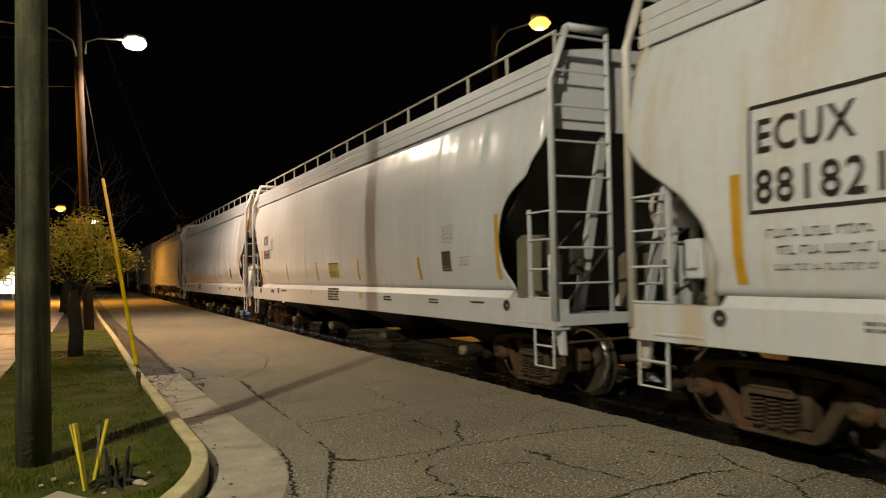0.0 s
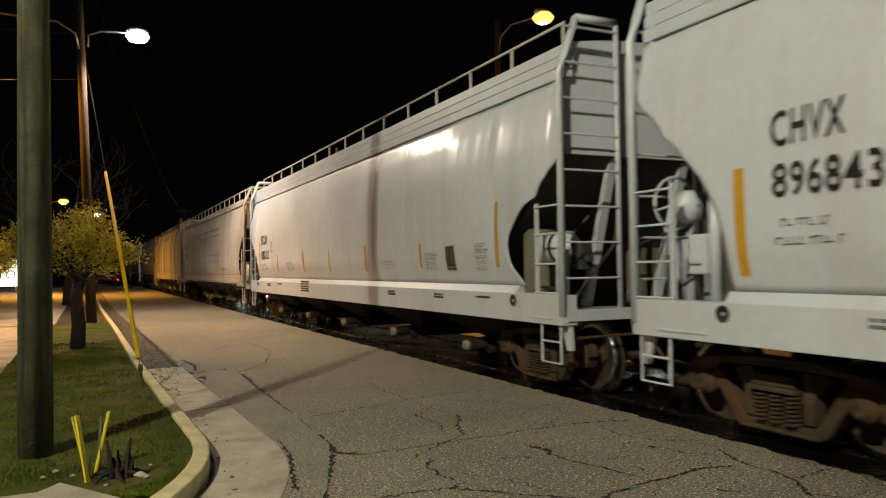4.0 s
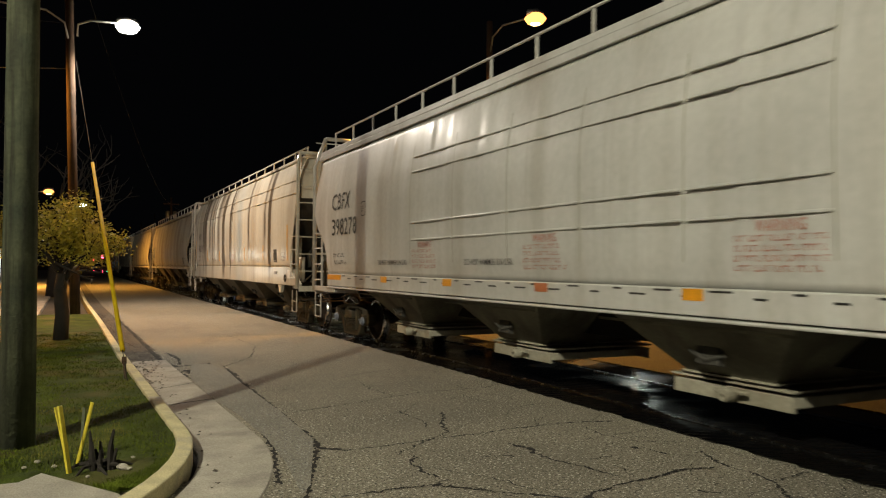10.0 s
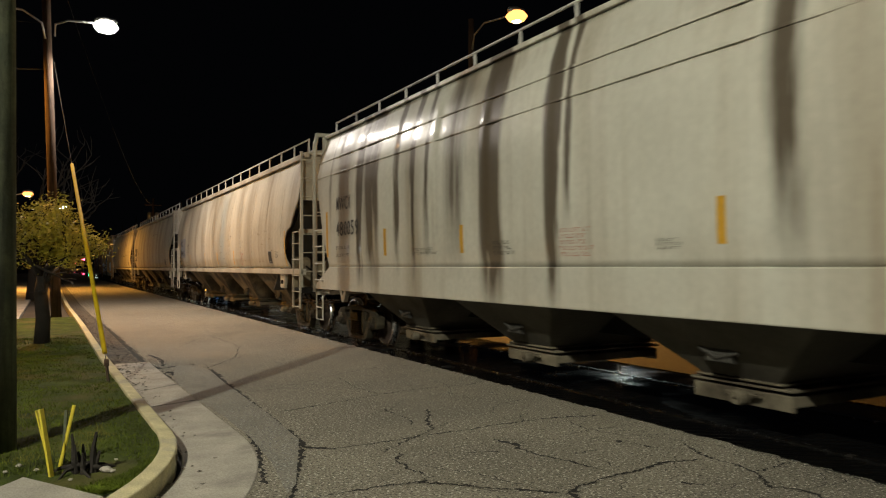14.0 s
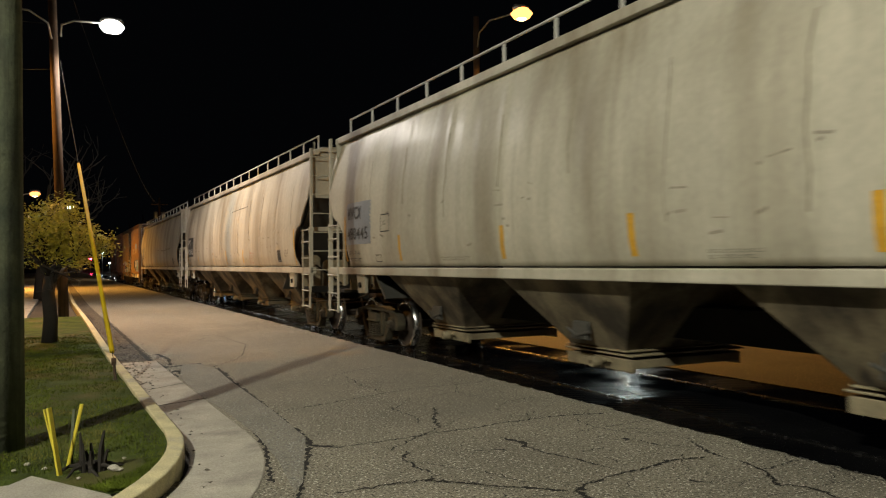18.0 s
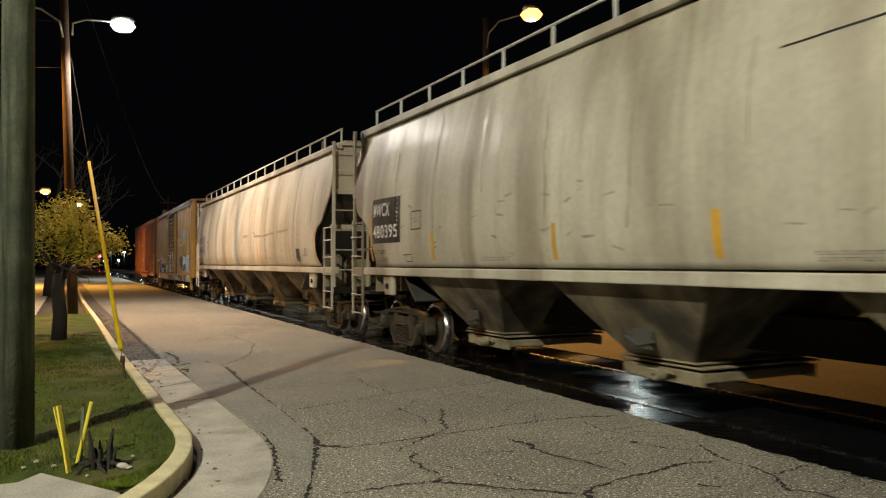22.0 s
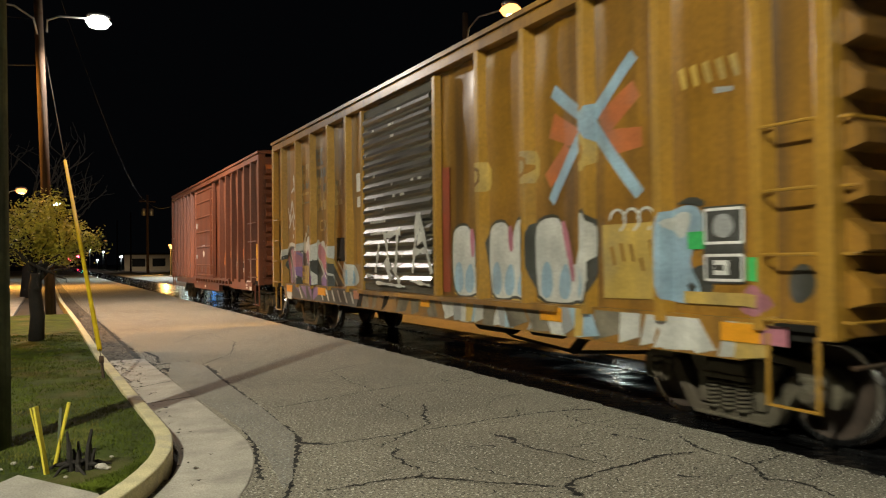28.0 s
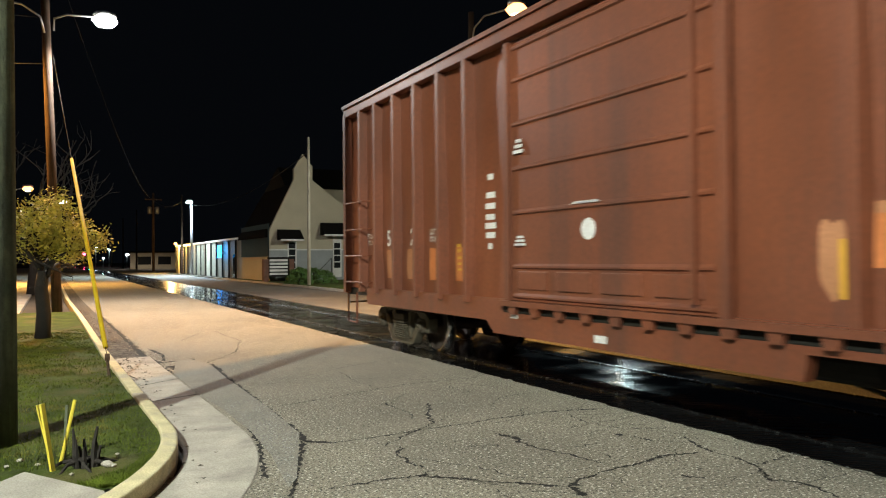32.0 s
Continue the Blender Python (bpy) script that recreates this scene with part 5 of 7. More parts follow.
def sill_print(car, x, y, z, w, h, lines, material="black"):
    """Lines of unreadable lettering on the flat face of a sill."""
    rng = random.Random(int(y * 37 + z * 11))
    g = Geo()
    t = h / lines * 0.6
    for i in range(lines):
        zz = z + h / 2 - (i + 0.5) * h / lines
        a, end = y + w / 2, y - w / 2 + rng.uniform(0, 0.2) * w
        while a > end:
            b = a - t * rng.uniform(0.5, 0.8)
            g.box(x - 0.002, x + 0.008, b, a, zz - t / 2, zz + t / 2)
            a = b - t * (0.35 if rng.random() < 0.8 else 1.0)
    tagged(part("small_print", g, M[material], car), kind="stuff")


for car in (A, B, C):
    sill_marks(car, *car_style[car.name])


def rear(car, v):
    return car_style[car.name][1] + v


# first white car
outline(A, rear(A, -2.32), 2.57, 1.36, 0.9, 0.035)
lettering(A, "ECUX", rear(A, -2.18), 2.76, 0.9, 0.29, bold=0.016)
lettering(A, "881821", rear(A, -2.28), 2.33, 1.15, 0.29, bold=0.016)
small_print(A, rear(A, -2.3), 1.93, 1.0, 0.1, 1, fill=0.8)
small_print(A, rear(A, -2.4), 1.79, 1.0, 0.1, 1, fill=0.8)
small_print(A, rear(A, -2.35), 1.65, 1.0, 0.07, 1, fill=0.8)
stripe(A, rear(A, -1.47), 1.5, 2.47, 0.12)
# second
for y, w, mt in ((10.86, 0.07, "label_yellow"), (14.42, 0.16, "black"), (7.13, 0.13, "label_yellow")):
    part("sill_label", Geo().box(-1.618, -1.606, y - w / 2, y + w / 2, 1.23 - w / 2, 1.23 + w / 2), M[mt], B)
sill_print(B, -1.614, 13.73, 1.24, 0.5, 0.09, 1)
lettering(B, "CHVX", rear(B, -2.18), 2.76, 0.72, 0.3, bold=0.016)
lettering(B, "896843", rear(B, -2.33), 2.33, 1.0, 0.29, bold=0.016)
small_print(B, rear(B, -2.2), 1.98, 0.6, 0.09, 1, fill=0.8)
small_print(B, rear(B, -2.2), 1.83, 0.7, 0.09, 1, fill=0.8)
stripe(B, rear(B, -1.47), 1.54, 2.48, 0.11)
stripe(B, 1.38, 1.55, 2.46, 0.11)
stripe(B, 4.1, 1.55, 1.94, 0.1)
for y in (7.28, 10.38, 13.39):
    stripe(B, y, 1.54, 1.98, 0.1)
placard(B, 3.0, 1.84, 0.32, 0.3)
small_print(B, 2.85, 2.26, 0.5, 0.3, 5)
small_print(B, 2.33, 1.83, 0.42, 0.16, 3)
patch(B, "yellow_label", 8.98, 1.76, 0.76, 0.34, "label_yellow")
patch(B, "label_edge", 8.98, 1.915, 0.76, 0.03, "black", 0.008)
small_print(B, 8.98, 1.83, 0.62, 0.1, 2)
small_print(B, 8.98, 1.68, 0.7, 0.13, 1, fill=0.85)
outline(B, rear(B, -3.03), 2.61, 0.24, 0.28, 0.016)
small_print(B, rear(B, -3.03), 2.61, 0.15, 0.16, 3)
# third
lettering(C, "ECUX", rear(C, -2.22), 2.62, 0.86, 0.29, bold=0.016)
lettering(C, "880182", rear(C, -2.4), 2.14, 1.1, 0.29, bold=0.016)
small_print(C, rear(C, -2.3), 1.83, 0.85, 0.09, 1, fill=0.8)
small_print(C, rear(C, -2.5), 1.69, 1.2, 0.09, 1, fill=0.8)
outline(C, rear(C, -3.36), 2.36, 0.26, 0.28, 0.016)
small_print(C, rear(C, -3.36), 2.36, 0.18, 0.16, 3)
for y in (rear(C, -1.5),):
    stripe(C, y, 1.62, 2.58, 0.11)
for y in (rear(C, -4.05), rear(C, -7.04), 7.1, 9.6):
    stripe(C, y, 1.6, 2.12, 0.11)
stripe(C, 1.6, 1.65, 2.57, 0.11)
stripe(C, 4.22, 1.65, 2.07, 0.1)
placard(C, 3.05, 1.8, 0.32, 0.36)
small_print(C, 3.75, 1.76, 0.5, 0.3, 4)
small_print(C, 2.0, 1.8, 0.4, 0.42, 5)
small_print(C, rear(C, -5.68), 1.74, 0.9, 0.26, 4)
small_print(C, 5.7, 1.72, 0.7, 0.18, 3)
# grey ribbed car
lettering(D, "CBFX", rear(D, -2.06), 3.03, 1.1, 0.36, bold=0.006)
lettering(D, "398278", rear(D, -2.27), 2.48, 1.52, 0.36, bold=0.006)
small_print(D, rear(D, -2.0), 1.87, 0.85, 0.1, 1, fill=0.8)
small_print(D, rear(D, -2.05), 1.72, 0.85, 0.1, 1, fill=0.8)
outline(D, rear(D, -3.42), 2.78, 0.26, 0.27, 0.016)
small_print(D, rear(D, -3.42), 2.78, 0.18, 0.14, 3)
for z in (3.5, 3.24, 2.38, 2.09):
    y = 5.53
    while y < 13.3:
        st, L = car_style[D.name]
        part("side_rib", Geo().prism([(y + 0.04, z - 0.014), (y + 1.55, z - 0.014), (y + 1.55, z + 0.014), (y + 0.04, z + 0.014)], "x", -max(surf(st, L, y + q * 0.3, z) for q in range(6)) - 0.02, -min(surf(st, L, y + q * 0.3, z) for q in range(6)) + 0.02), M["grey_car"], D, bevel=0.008)
        y += 1.59
lettering(D, "DO NOT HAMMER ON CAR", 4.45, 1.72, 1.35, 0.09, bold=0.006)
lettering(D, "DO NOT HAMMER ON CAR", 10.85, 1.71, 1.35, 0.09, bold=0.006)
lettering(D, "DO NOT HAMMER ON CAR", 14.31, 1.71, 1.35, 0.09, bold=0.006)
for y in (6.05, 9.43, 12.92):
    lettering(D, "WARNING", y, 2.0, 0.5, 0.1, "red", bold=0.008)
    small_print(D, y, 1.77, 0.95, 0.34, 4, "red")
small_print(D, 2.35, 2.1, 0.3, 0.2, 3)
small_print(D, 1.77, 2.17, 0.3, 0.14, 2)
for y, w, mt in ((1.58, 0.9, "reflector"), (4.55, 0.3, "reflector"), (7.02, 0.26, "reflector"), (9.53, 0.28, "graf_orange"), (12.11, 0.3, "reflector"), (14.72, 0.3, "reflector"), (rear(D, -1.6), 0.92, "reflector")):
    part("reflector", Geo().box(-1.61, -1.60, y - w / 2, y + w / 2, 1.34, 1.45), M[mt], D)
g = Geo()
rng = random.Random(4)
for k in range(46):
    y = 1.0 + k * 0.37
    g.box(-1.609, -1.60, y, y + rng.uniform(0.1, 0.28), 1.37 + 0.05 * (k % 2), 1.39 + 0.05 * (k % 2))
part("small_print", g, M["black"], D)
# soot-streaked car
lettering(E, "MWCX", rear(E, -1.95), 2.88, 0.85, 0.27, bold=0.004)
lettering(E, "480059", rear(E, -2.14), 2.37, 1.26, 0.29, bold=0.004)
small_print(E, rear(E, -1.9), 1.99, 0.8, 0.08, 1, fill=0.8)
small_print(E, rear(E, -1.9), 1.84, 0.8, 0.08, 1, fill=0.8)
for y, a, b in ((0.98, 1.78, 2.73), (3.77, 1.79, 2.25), (6.5, 1.8, 2.22), (rear(E, -0.97), 1.81, 2.76), (rear(E, -4.05), 1.8, 2.27), (rear(E, -6.8), 1.8, 2.2)):
    stripe(E, y, a, b, 0.1)
placard(E, 2.27, 1.92, 0.36, 0.34)
small_print(E, 1.38, 1.88, 0.5, 0.26, 3)
small_print(E, 4.39, 1.82, 0.4, 0.14, 3)
small_print(E, 7.1, 1.82, 0.4, 0.12, 3)
small_print(E, rear(E, -5.6), 1.85, 0.9, 0.12, 2)
small_print(E, 8.53, 1.88, 0.62, 0.34, 5, "red", 0.7)
small_print(E, 10.05, 1.85, 0.55, 0.2, 3, fill=0.7)
part("sill_plate", Geo().box(-1.605, -1.597, 2.08, 2.42, 1.4, 1.48), M["box_grey"], E)
small_print(E, 1.6, 1.63, 1.3, 0.05, 1)
for z in (3.53, 3.88):
    part("side_bead", Geo().box(-(lerp(STYLES["flared"]["section"], z) + 0.03), -(lerp(STYLES["flared"]["section"], z) - 0.02), 0.12, rear(E, -0.25), z - 0.015, z + 0.015), M["streaked_car"], E, bevel=0.006)
part("towing_eye", Geo().lathe([(0.0, 0.03), (0.0, 0.06), (-0.02, 0.1), (0.0, 0.11)], (-1.6, 1.16, 1.3), "x", 14), M["black"], E)
part("white_card", Geo().box(-1.605, -1.597, 0.7, 0.92, 1.3, 1.52), M["white"], E)
# rounded cars with number panels
for car, num, panel, ink in ((F, "480445", "blue_grey", "black"), (G, "480395", "black", "white"), (H, "480387", "blue_grey", "black")):
    patch(car, "number_panel", rear(car, -1.88), 2.42, 1.26, 0.82, panel)
    lettering(car, "MWCX", rear(car, -1.72), 2.62, 0.75, 0.25, ink, bold=0.014, lift=0.012)
    lettering(car, num, rear(car, -1.86), 2.22, 1.06, 0.24, ink, bold=0.014, lift=0.012)
    small_print(car, rear(car, -1.7), 1.85, 0.7, 0.09, 1, fill=0.8)
    small_print(car, rear(car, -1.7), 1.71, 0.7, 0.09, 1, fill=0.8)
    outline(car, rear(car, -3.2), 2.36, 0.38, 0.3, 0.02)
    small_print(car, rear(car, -3.2), 2.36, 0.2, 0.1, 2)
    outline(car, rear(car, -2.82), 1.73, 0.26, 0.12, 0.014)
    stripe(car, rear(car, -1.12), 1.68, 2.58, 0.08)
    for v in (-3.82, -7.14, -9.68, -12.26):
        stripe(car, rear(car, v), 1.68, 2.12, 0.1)
    small_print(car, rear(car, -5.8), 1.7, 0.9, 0.07, 2)
    small_print(car, rear(car, -11.0), 1.69, 0.7, 0.1, 2)
    small_print(car, rear(car, -13.5), 1.85, 0.6, 0.4, 4, "red")
    placard(car, 2.7, 1.86, 0.3, 0.3)
    small_print(car, 1.95, 1.92, 0.4, 0.2, 3)
    stripe(car, 1.2, 1.62, 2.5, 0.07)
stroke(G, "long_scratch", [(rear(G, -10.3), 3.42), (rear(G, -12.6), 3.46)], 0.02, "black")
stroke(H, "long_scratch", [(3.6, 2.53), (5.4, 2.5), (6.5, 2.46), (7.7, 2.49)], 0.07, "scuff")
stroke(H, "long_scratch", [(8.6, 2.52), (9.3, 2.53)], 0.08, "scuff")

rng = random.Random(23)
for car in (F, G, H):
    for k in range(11):
        y = 1.55 * (k + 1) + 0.05
        path = [(y + rng.uniform(-0.03, 0.03), 3.6 - 0.32 * q) for q in range(rng.randint(4, 6))]
        stroke(car, "weld_seam", path, rng.uniform(0.012, 0.035), "seam", 0.003)
    for k in range(46):
        y, z = rng.uniform(2.0, 17.5), rng.uniform(1.75, 2.6)
        stroke(car, "scuff", [(y, z), (y + rng.uniform(0.04, 0.22), z + rng.uniform(-0.05, 0.05))], rng.uniform(0.012, 0.035), "scuff", 0.003)
for k in range(6):
    y = 5.55 + 1.59 * k
    stroke(D, "weld_seam", [(y, 3.7), (y, 2.9), (y, 1.7)], 0.014, "seam", 0.003)

# painted shapes on the yellow boxcar
POSTS = (0.67, 1.81, 2.93, 4.09, 5.19, 10.26, 11.34, 12.49, 13.58, 14.76)


def box_skin(y, z):
    """Half width of the yellow boxcar's side, side posts included."""
    base = surf("box", 15.56, y, z)
    for p in POSTS:
        d = abs(y - p)
        if d < 0.05:
            return 1.601
        if d < 0.085:
            return max(base, 1.601 - (d - 0.05) / 0.035 * 0.17)
    return base


def spray(name, pts, material, lift=0.004, soft=2):
    """A painted shape with rounded corners, given by places (y, z), laid over panels and posts."""
    for _ in range(soft):
        out = []
        for (ya, za), (yb, zb) in zip(pts, pts[1:] + pts[:1]):
            out += [(ya * 0.75 + yb * 0.25, za * 0.75 + zb * 0.25), (ya * 0.25 + yb * 0.75, za * 0.25 + zb * 0.75)]
        pts = out
    bm = bmesh.new()
    bm.faces.new([bm.verts.new((0, y, z)) for y, z in pts])
    y0, y1 = min(p[0] for p in pts), max(p[0] for p in pts)
    z0, z1 = min(p[1] for p in pts), max(p[1] for p in pts)
    cuts = [y0 + 0.13 * k for k in range(1, int((y1 - y0) / 0.13) + 1)] + [p + d for p in POSTS for d in (-0.086, -0.049, 0.049, 0.086) if y0 < p + d < y1]
    for c in cuts:
        bmesh.ops.bisect_plane(bm, geom=bm.verts[:] + bm.edges[:] + bm.faces[:], plane_co=(0, c, 0), plane_no=(0, 1, 0))
    for k in range(1, int((z1 - z0) / 0.16) + 1):
        bmesh.ops.bisect_plane(bm, geom=bm.verts[:] + bm.edges[:] + bm.faces[:], plane_co=(0, 0, z0 + 0.16 * k), plane_no=(0, 0, 1))
    bmesh.ops.triangulate(bm, faces=bm.faces[:])
    for v in bm.verts:
        v.co.x = -(box_skin(v.co.y, max(v.co.z, 1.08)) + lift)
    me = bpy.data.meshes.new(name)
    bm.to_mesh(me)
    bm.free()
    return part(name, me, M[material], I)


def ribbon(name, path, w0, w1, material, lift):
    """A painted stroke whose width runs from w0 to w1."""
    a, b = [], []
    n = len(path) - 1
    for i, (y, z) in enumerate(path):
        p, q = path[max(0, i - 1)], path[min(n, i + 1)]
        dy, dz = q[0] - p[0], q[1] - p[1]
        l = math.hypot(dy, dz) or 1
        w = (w0 + (w1 - w0) * i / n) / 2
        a.append((y - dz / l * w, z + dy / l * w))
        b.append((y + dz / l * w, z - dy / l * w))
    return spray(name, a + b[::-1], material, lift, 0 if n == 1 else 1)


rng = random.Random(5)
# pale discs of an old number on the posts
for y, z in ((5.2, 2.74), (4.09, 2.75), (3.0, 2.78)):
    spray("faded_disc", [(y + 0.16, z - 0.2), (y - 0.16, z - 0.2), (y - 0.18, z + 0.2), (y + 0.14, z + 0.2)], "panel_yellow", 0.0025, 1)
    ribbon("faded_figure", [(y + 0.08, z + 0.12), (y - 0.06, z + 0.1), (y - 0.07, z - 0.05), (y + 0.06, z - 0.12)], 0.05, 0.05, "box_yellow", 0.0045)
# cross with orange shade
for path in ([(3.65, 3.2), (3.1, 2.95)], [(2.75, 3.05), (2.2, 3.35)], [(2.7, 2.85), (2.15, 2.85)], [(3.3, 2.85), (3.75, 2.55)]):
    ribbon("painted_cross_shade", path, 0.3, 0.2, "graf_orange", 0.003)
for path in ([(3.6, 3.6), (2.98, 3.14)], [(3.02, 3.08), (2.22, 3.7)], [(3.0, 3.12), (3.68, 2.3)], [(2.92, 3.1), (2.2, 2.27)]):
    ribbon("painted_cross", path, 0.16, 0.14, "graf_blue", 0.007)
# three tall letters, white above and blue below, with a black edge and pink between
for y0, y1, n0, n1, deep in ((6.1, 5.22, 5.62, 5.5, 0.28), (5.1, 4.12, 4.62, 4.5, 0.2), (4.02, 2.82, 3.45, 3.05, 0.62)):
    m = (n0 + n1) / 2
    outer = [(y0, 1.98), (y0 - 0.12, 2.1), (n0 + 0.12, 2.12), (n0, 2.02), (m, 2.02 - deep), (n1, 2.04), (n1 - 0.1, 2.14), (y1 + 0.1, 2.1), (y1, 1.95), (y1 + 0.05, 1.35), (y1 + 0.14, 1.12), (m - 0.08, 1.17), (m + 0.1, 1.11), (y0 - 0.1, 1.12), (y0 - 0.02, 1.4)]
    spray("painted_edge", [(m + (y - m) * 1.05, 1.6 + (z - 1.6) * 1.08) for y, z in outer], "graf_black", 0.006, 1)
    spray("painted_letter", outer, "graf_white", 0.009, 1)
    for k in range(3):
        y = y0 + (y1 - y0) * (0.2 + 0.3 * k)
        spray("painted_fade", [(y + 0.1, 1.55 - 0.1 * k), (y - 0.06, 1.62), (y - 0.14, 1.3), (y - 0.05, 1.14), (y + 0.12, 1.18)], "graf_blue", 0.012)
    ribbon("painted_drip", [(n0 - 0.02, 2.06), (m, 1.8 - deep * 0.6), (m + 0.02, 1.98 - deep)], 0.12, 0.04, "graf_pink", 0.011)
    spray("painted_base", [(y0, 1.18), (y1, 1.16), (y1 + 0.2, 1.09), (y0 - 0.1, 1.09)], "panel_yellow", 0.005)
# pale yellow panel, blue letter, stencilled sheet
spray("yellow_panel", [(2.74, 1.98), (1.84, 1.98), (1.84, 1.22), (2.74, 1.2)], "panel_yellow", 0.016, 0)
for k in range(5):
    ribbon("faded_bar", [(2.6 - 0.14 * k, 1.72 + rng.uniform(-0.1, 0.1)), (2.56 - 0.14 * k, 1.5 + rng.uniform(-0.1, 0.1))], 0.05, 0.04, "box_yellow", 0.019)
for k in range(3):
    a = k * 1.9
    ribbon("painted_bubble", [(2.5 - 0.2 * k + 0.12 * math.cos(q * 0.9), 2.02 + 0.12 * math.sin(q * 0.9)) for q in range(6)], 0.03, 0.03, "graf_white", 0.02)
spray("painted_letter", [(1.86, 1.95), (1.7, 2.12), (1.36, 2.1), (1.33, 1.85), (1.55, 1.6), (1.34, 1.3), (1.5, 1.18), (1.86, 1.22)], "graf_blue", 0.012)
spray("painted_fade", [(1.8, 1.95), (1.66, 2.06), (1.45, 2.04), (1.6, 1.75)], "graf_white", 0.015)
spray("painted_shade", [(1.62, 1.45), (1.3, 1.6), (1.2, 1.3), (1.5, 1.22)], "graf_black", 0.010)
spray("painted_edge", [(1.72, 2.12), (1.5, 2.2), (1.3, 2.14), (1.34, 2.08), (1.55, 2.13)], "graf_black", 0.014)
spray("stencil_sheet", [(1.34, 2.08), (0.89, 2.08), (0.89, 1.39), (1.34, 1.39)], "graf_black", 0.018, 0)
for z, h in ((1.9, 0.3), (1.53, 0.22)):
    for dy, dz, w, hh in ((0, h / 2, 0.4, 0.025), (0, -h / 2, 0.4, 0.025), (0.2, 0, 0.025, h), (-0.2, 0, 0.025, h)):
        patch(I, "stencil_line", 1.115 + dy, z + dz, w, hh, "white", 0.022)
blob(I, "round_emblem", 1.115, 1.9, 0.11, 0.11, "box_grey", 0.05, 3, 0.024)
patch(I, "stencil_bar", 1.14, 1.53, 0.16, 0.13, "white", 0.024)
patch(I, "stencil_bar", 1.16, 1.53, 0.1, 0.05, "graf_black", 0.027)
patch(I, "green_tag", 1.43, 1.78, 0.2, 0.16, "graf_green", 0.02)
spray("green_patch", [(0.88, 1.62), (0.66, 1.62), (0.66, 1.42), (0.88, 1.42)], "graf_green", 0.008, 0)
spray("yellow_strip", [(1.58, 1.31), (0.66, 1.31), (0.66, 1.2), (1.58, 1.2)], "panel_yellow", 0.024, 0)
spray("painted_haze", [(0.9, 1.4), (0.62, 1.4), (0.58, 1.12), (1.0, 1.12)], "graf_pink", 0.005)
spray("painted_scribble", [(0.5, 1.5), (0.3, 1.6), (0.2, 1.35), (0.45, 1.2)], "graf_black", 0.004)
for k in range(5):
    ribbon("faded_lettering", [(1.6 - 0.15 * k, 3.4), (1.55 - 0.15 * k, 3.2)], 0.07, 0.05, "panel_yellow", 0.003)
ribbon("faded_lettering", [(1.2, 3.12), (1.0, 3.1)], 0.06, 0.04, "box_grey", 0.005)
# rear half: dark worn blocks of the faded road name
for y0, y1, z0, z1, cols in ((13.5, 12.62, 3.3, 3.86, 4), (12.42, 11.5, 2.74, 3.64, 4), (11.26, 10.78, 2.78, 3.28, 2), (12.4, 11.9, 3.72, 4.1, 2)):
    w = (y0 - y1) / cols
    for k in range(cols):
        a = y0 - w * (k + 0.12)
        spray("faded_lettering", [(a, z0), (a - w * 0.34, z0), (a - w * 0.34, z1), (a, z1)], "navy", 0.003, 0)
        for f in ((0.0, 0.78) if k % 2 else (0.4, 0.0, 0.78)):
            za = z0 + (z1 - z0) * f
            spray("faded_lettering", [(a - w * 0.3, za), (a - w * 0.82, za), (a - w * 0.82, za + (z1 - z0) * 0.22), (a - w * 0.3, za + (z1 - z0) * 0.22)], "navy", 0.005, 0)
for k in range(9):
    spray("faded_lettering", [(13.5 - 0.1 * k, 3.16), (13.44 - 0.1 * k, 3.16), (13.44 - 0.1 * k, 3.22), (13.5 - 0.1 * k, 3.22)], "panel_yellow", 0.003, 0)
spray("faded_lettering", [(13.5, 2.96), (12.66, 2.96), (12.66, 2.99), (13.4, 3.0), (13.44, 3.14), (13.5, 3.14)], "navy", 0.003, 0)
lettering(I, "RB", 12.86, 2.33, 0.5, 0.24, "navy", bold=0.02)
lettering(I, "CX", 11.93, 2.4, 0.5, 0.26, "navy", bold=0.02)
for path in ([(14.55, 2.95), (14.42, 2.6), (14.25, 3.1), (14.05, 2.65), (13.85, 3.2), (13.75, 2.9)], [(14.3, 3.3), (14.0, 3.45), (14.15, 3.7), (14.05, 3.3)], [(14.5, 2.45), (14.2, 2.75), (14.1, 2.4), (13.8, 2.5)]):
    stroke(I, "painted_tag", path, 0.06, "graf_white", 0.006)
# large piece: black ground, pink to violet letters with white edges, white clouds above
spray("painted_ground", [(14.72, 1.7), (14.4, 2.03), (13.5, 1.92), (12.4, 2.0), (11.4, 1.8), (10.8, 1.3), (10.45, 1.09), (14.3, 1.09), (14.65, 1.25)], "graf_black", 0.004)
for path in ([(14.6, 1.72), (14.45, 1.45), (14.35, 1.1)], [(14.3, 1.92), (14.1, 1.55), (14.05, 1.1)], [(13.98, 1.9), (13.75, 1.5), (13.65, 1.1)], [(13.6, 1.88), (13.55, 1.5), (13.3, 1.1)], [(13.1, 1.86), (12.95, 1.6), (12.7, 1.1)], [(12.75, 1.86), (12.6, 1.5), (12.45, 1.1)], [(12.3, 1.9), (11.95, 1.74), (11.72, 1.42), (11.85, 1.2), (12.1, 1.09)]):
    w = 0.36 if path[0][0] == 12.3 else 0.2
    ribbon("painted_edge", path, w + 0.07, w + 0.03, "graf_white", 0.008)
    ribbon("painted_letter", path, w, w - 0.04, "graf_violet", 0.011)
    h = len(path) // 2
    ribbon("painted_letter", path[:h + 1], w - 0.02, w - 0.06, "graf_pink", 0.014)
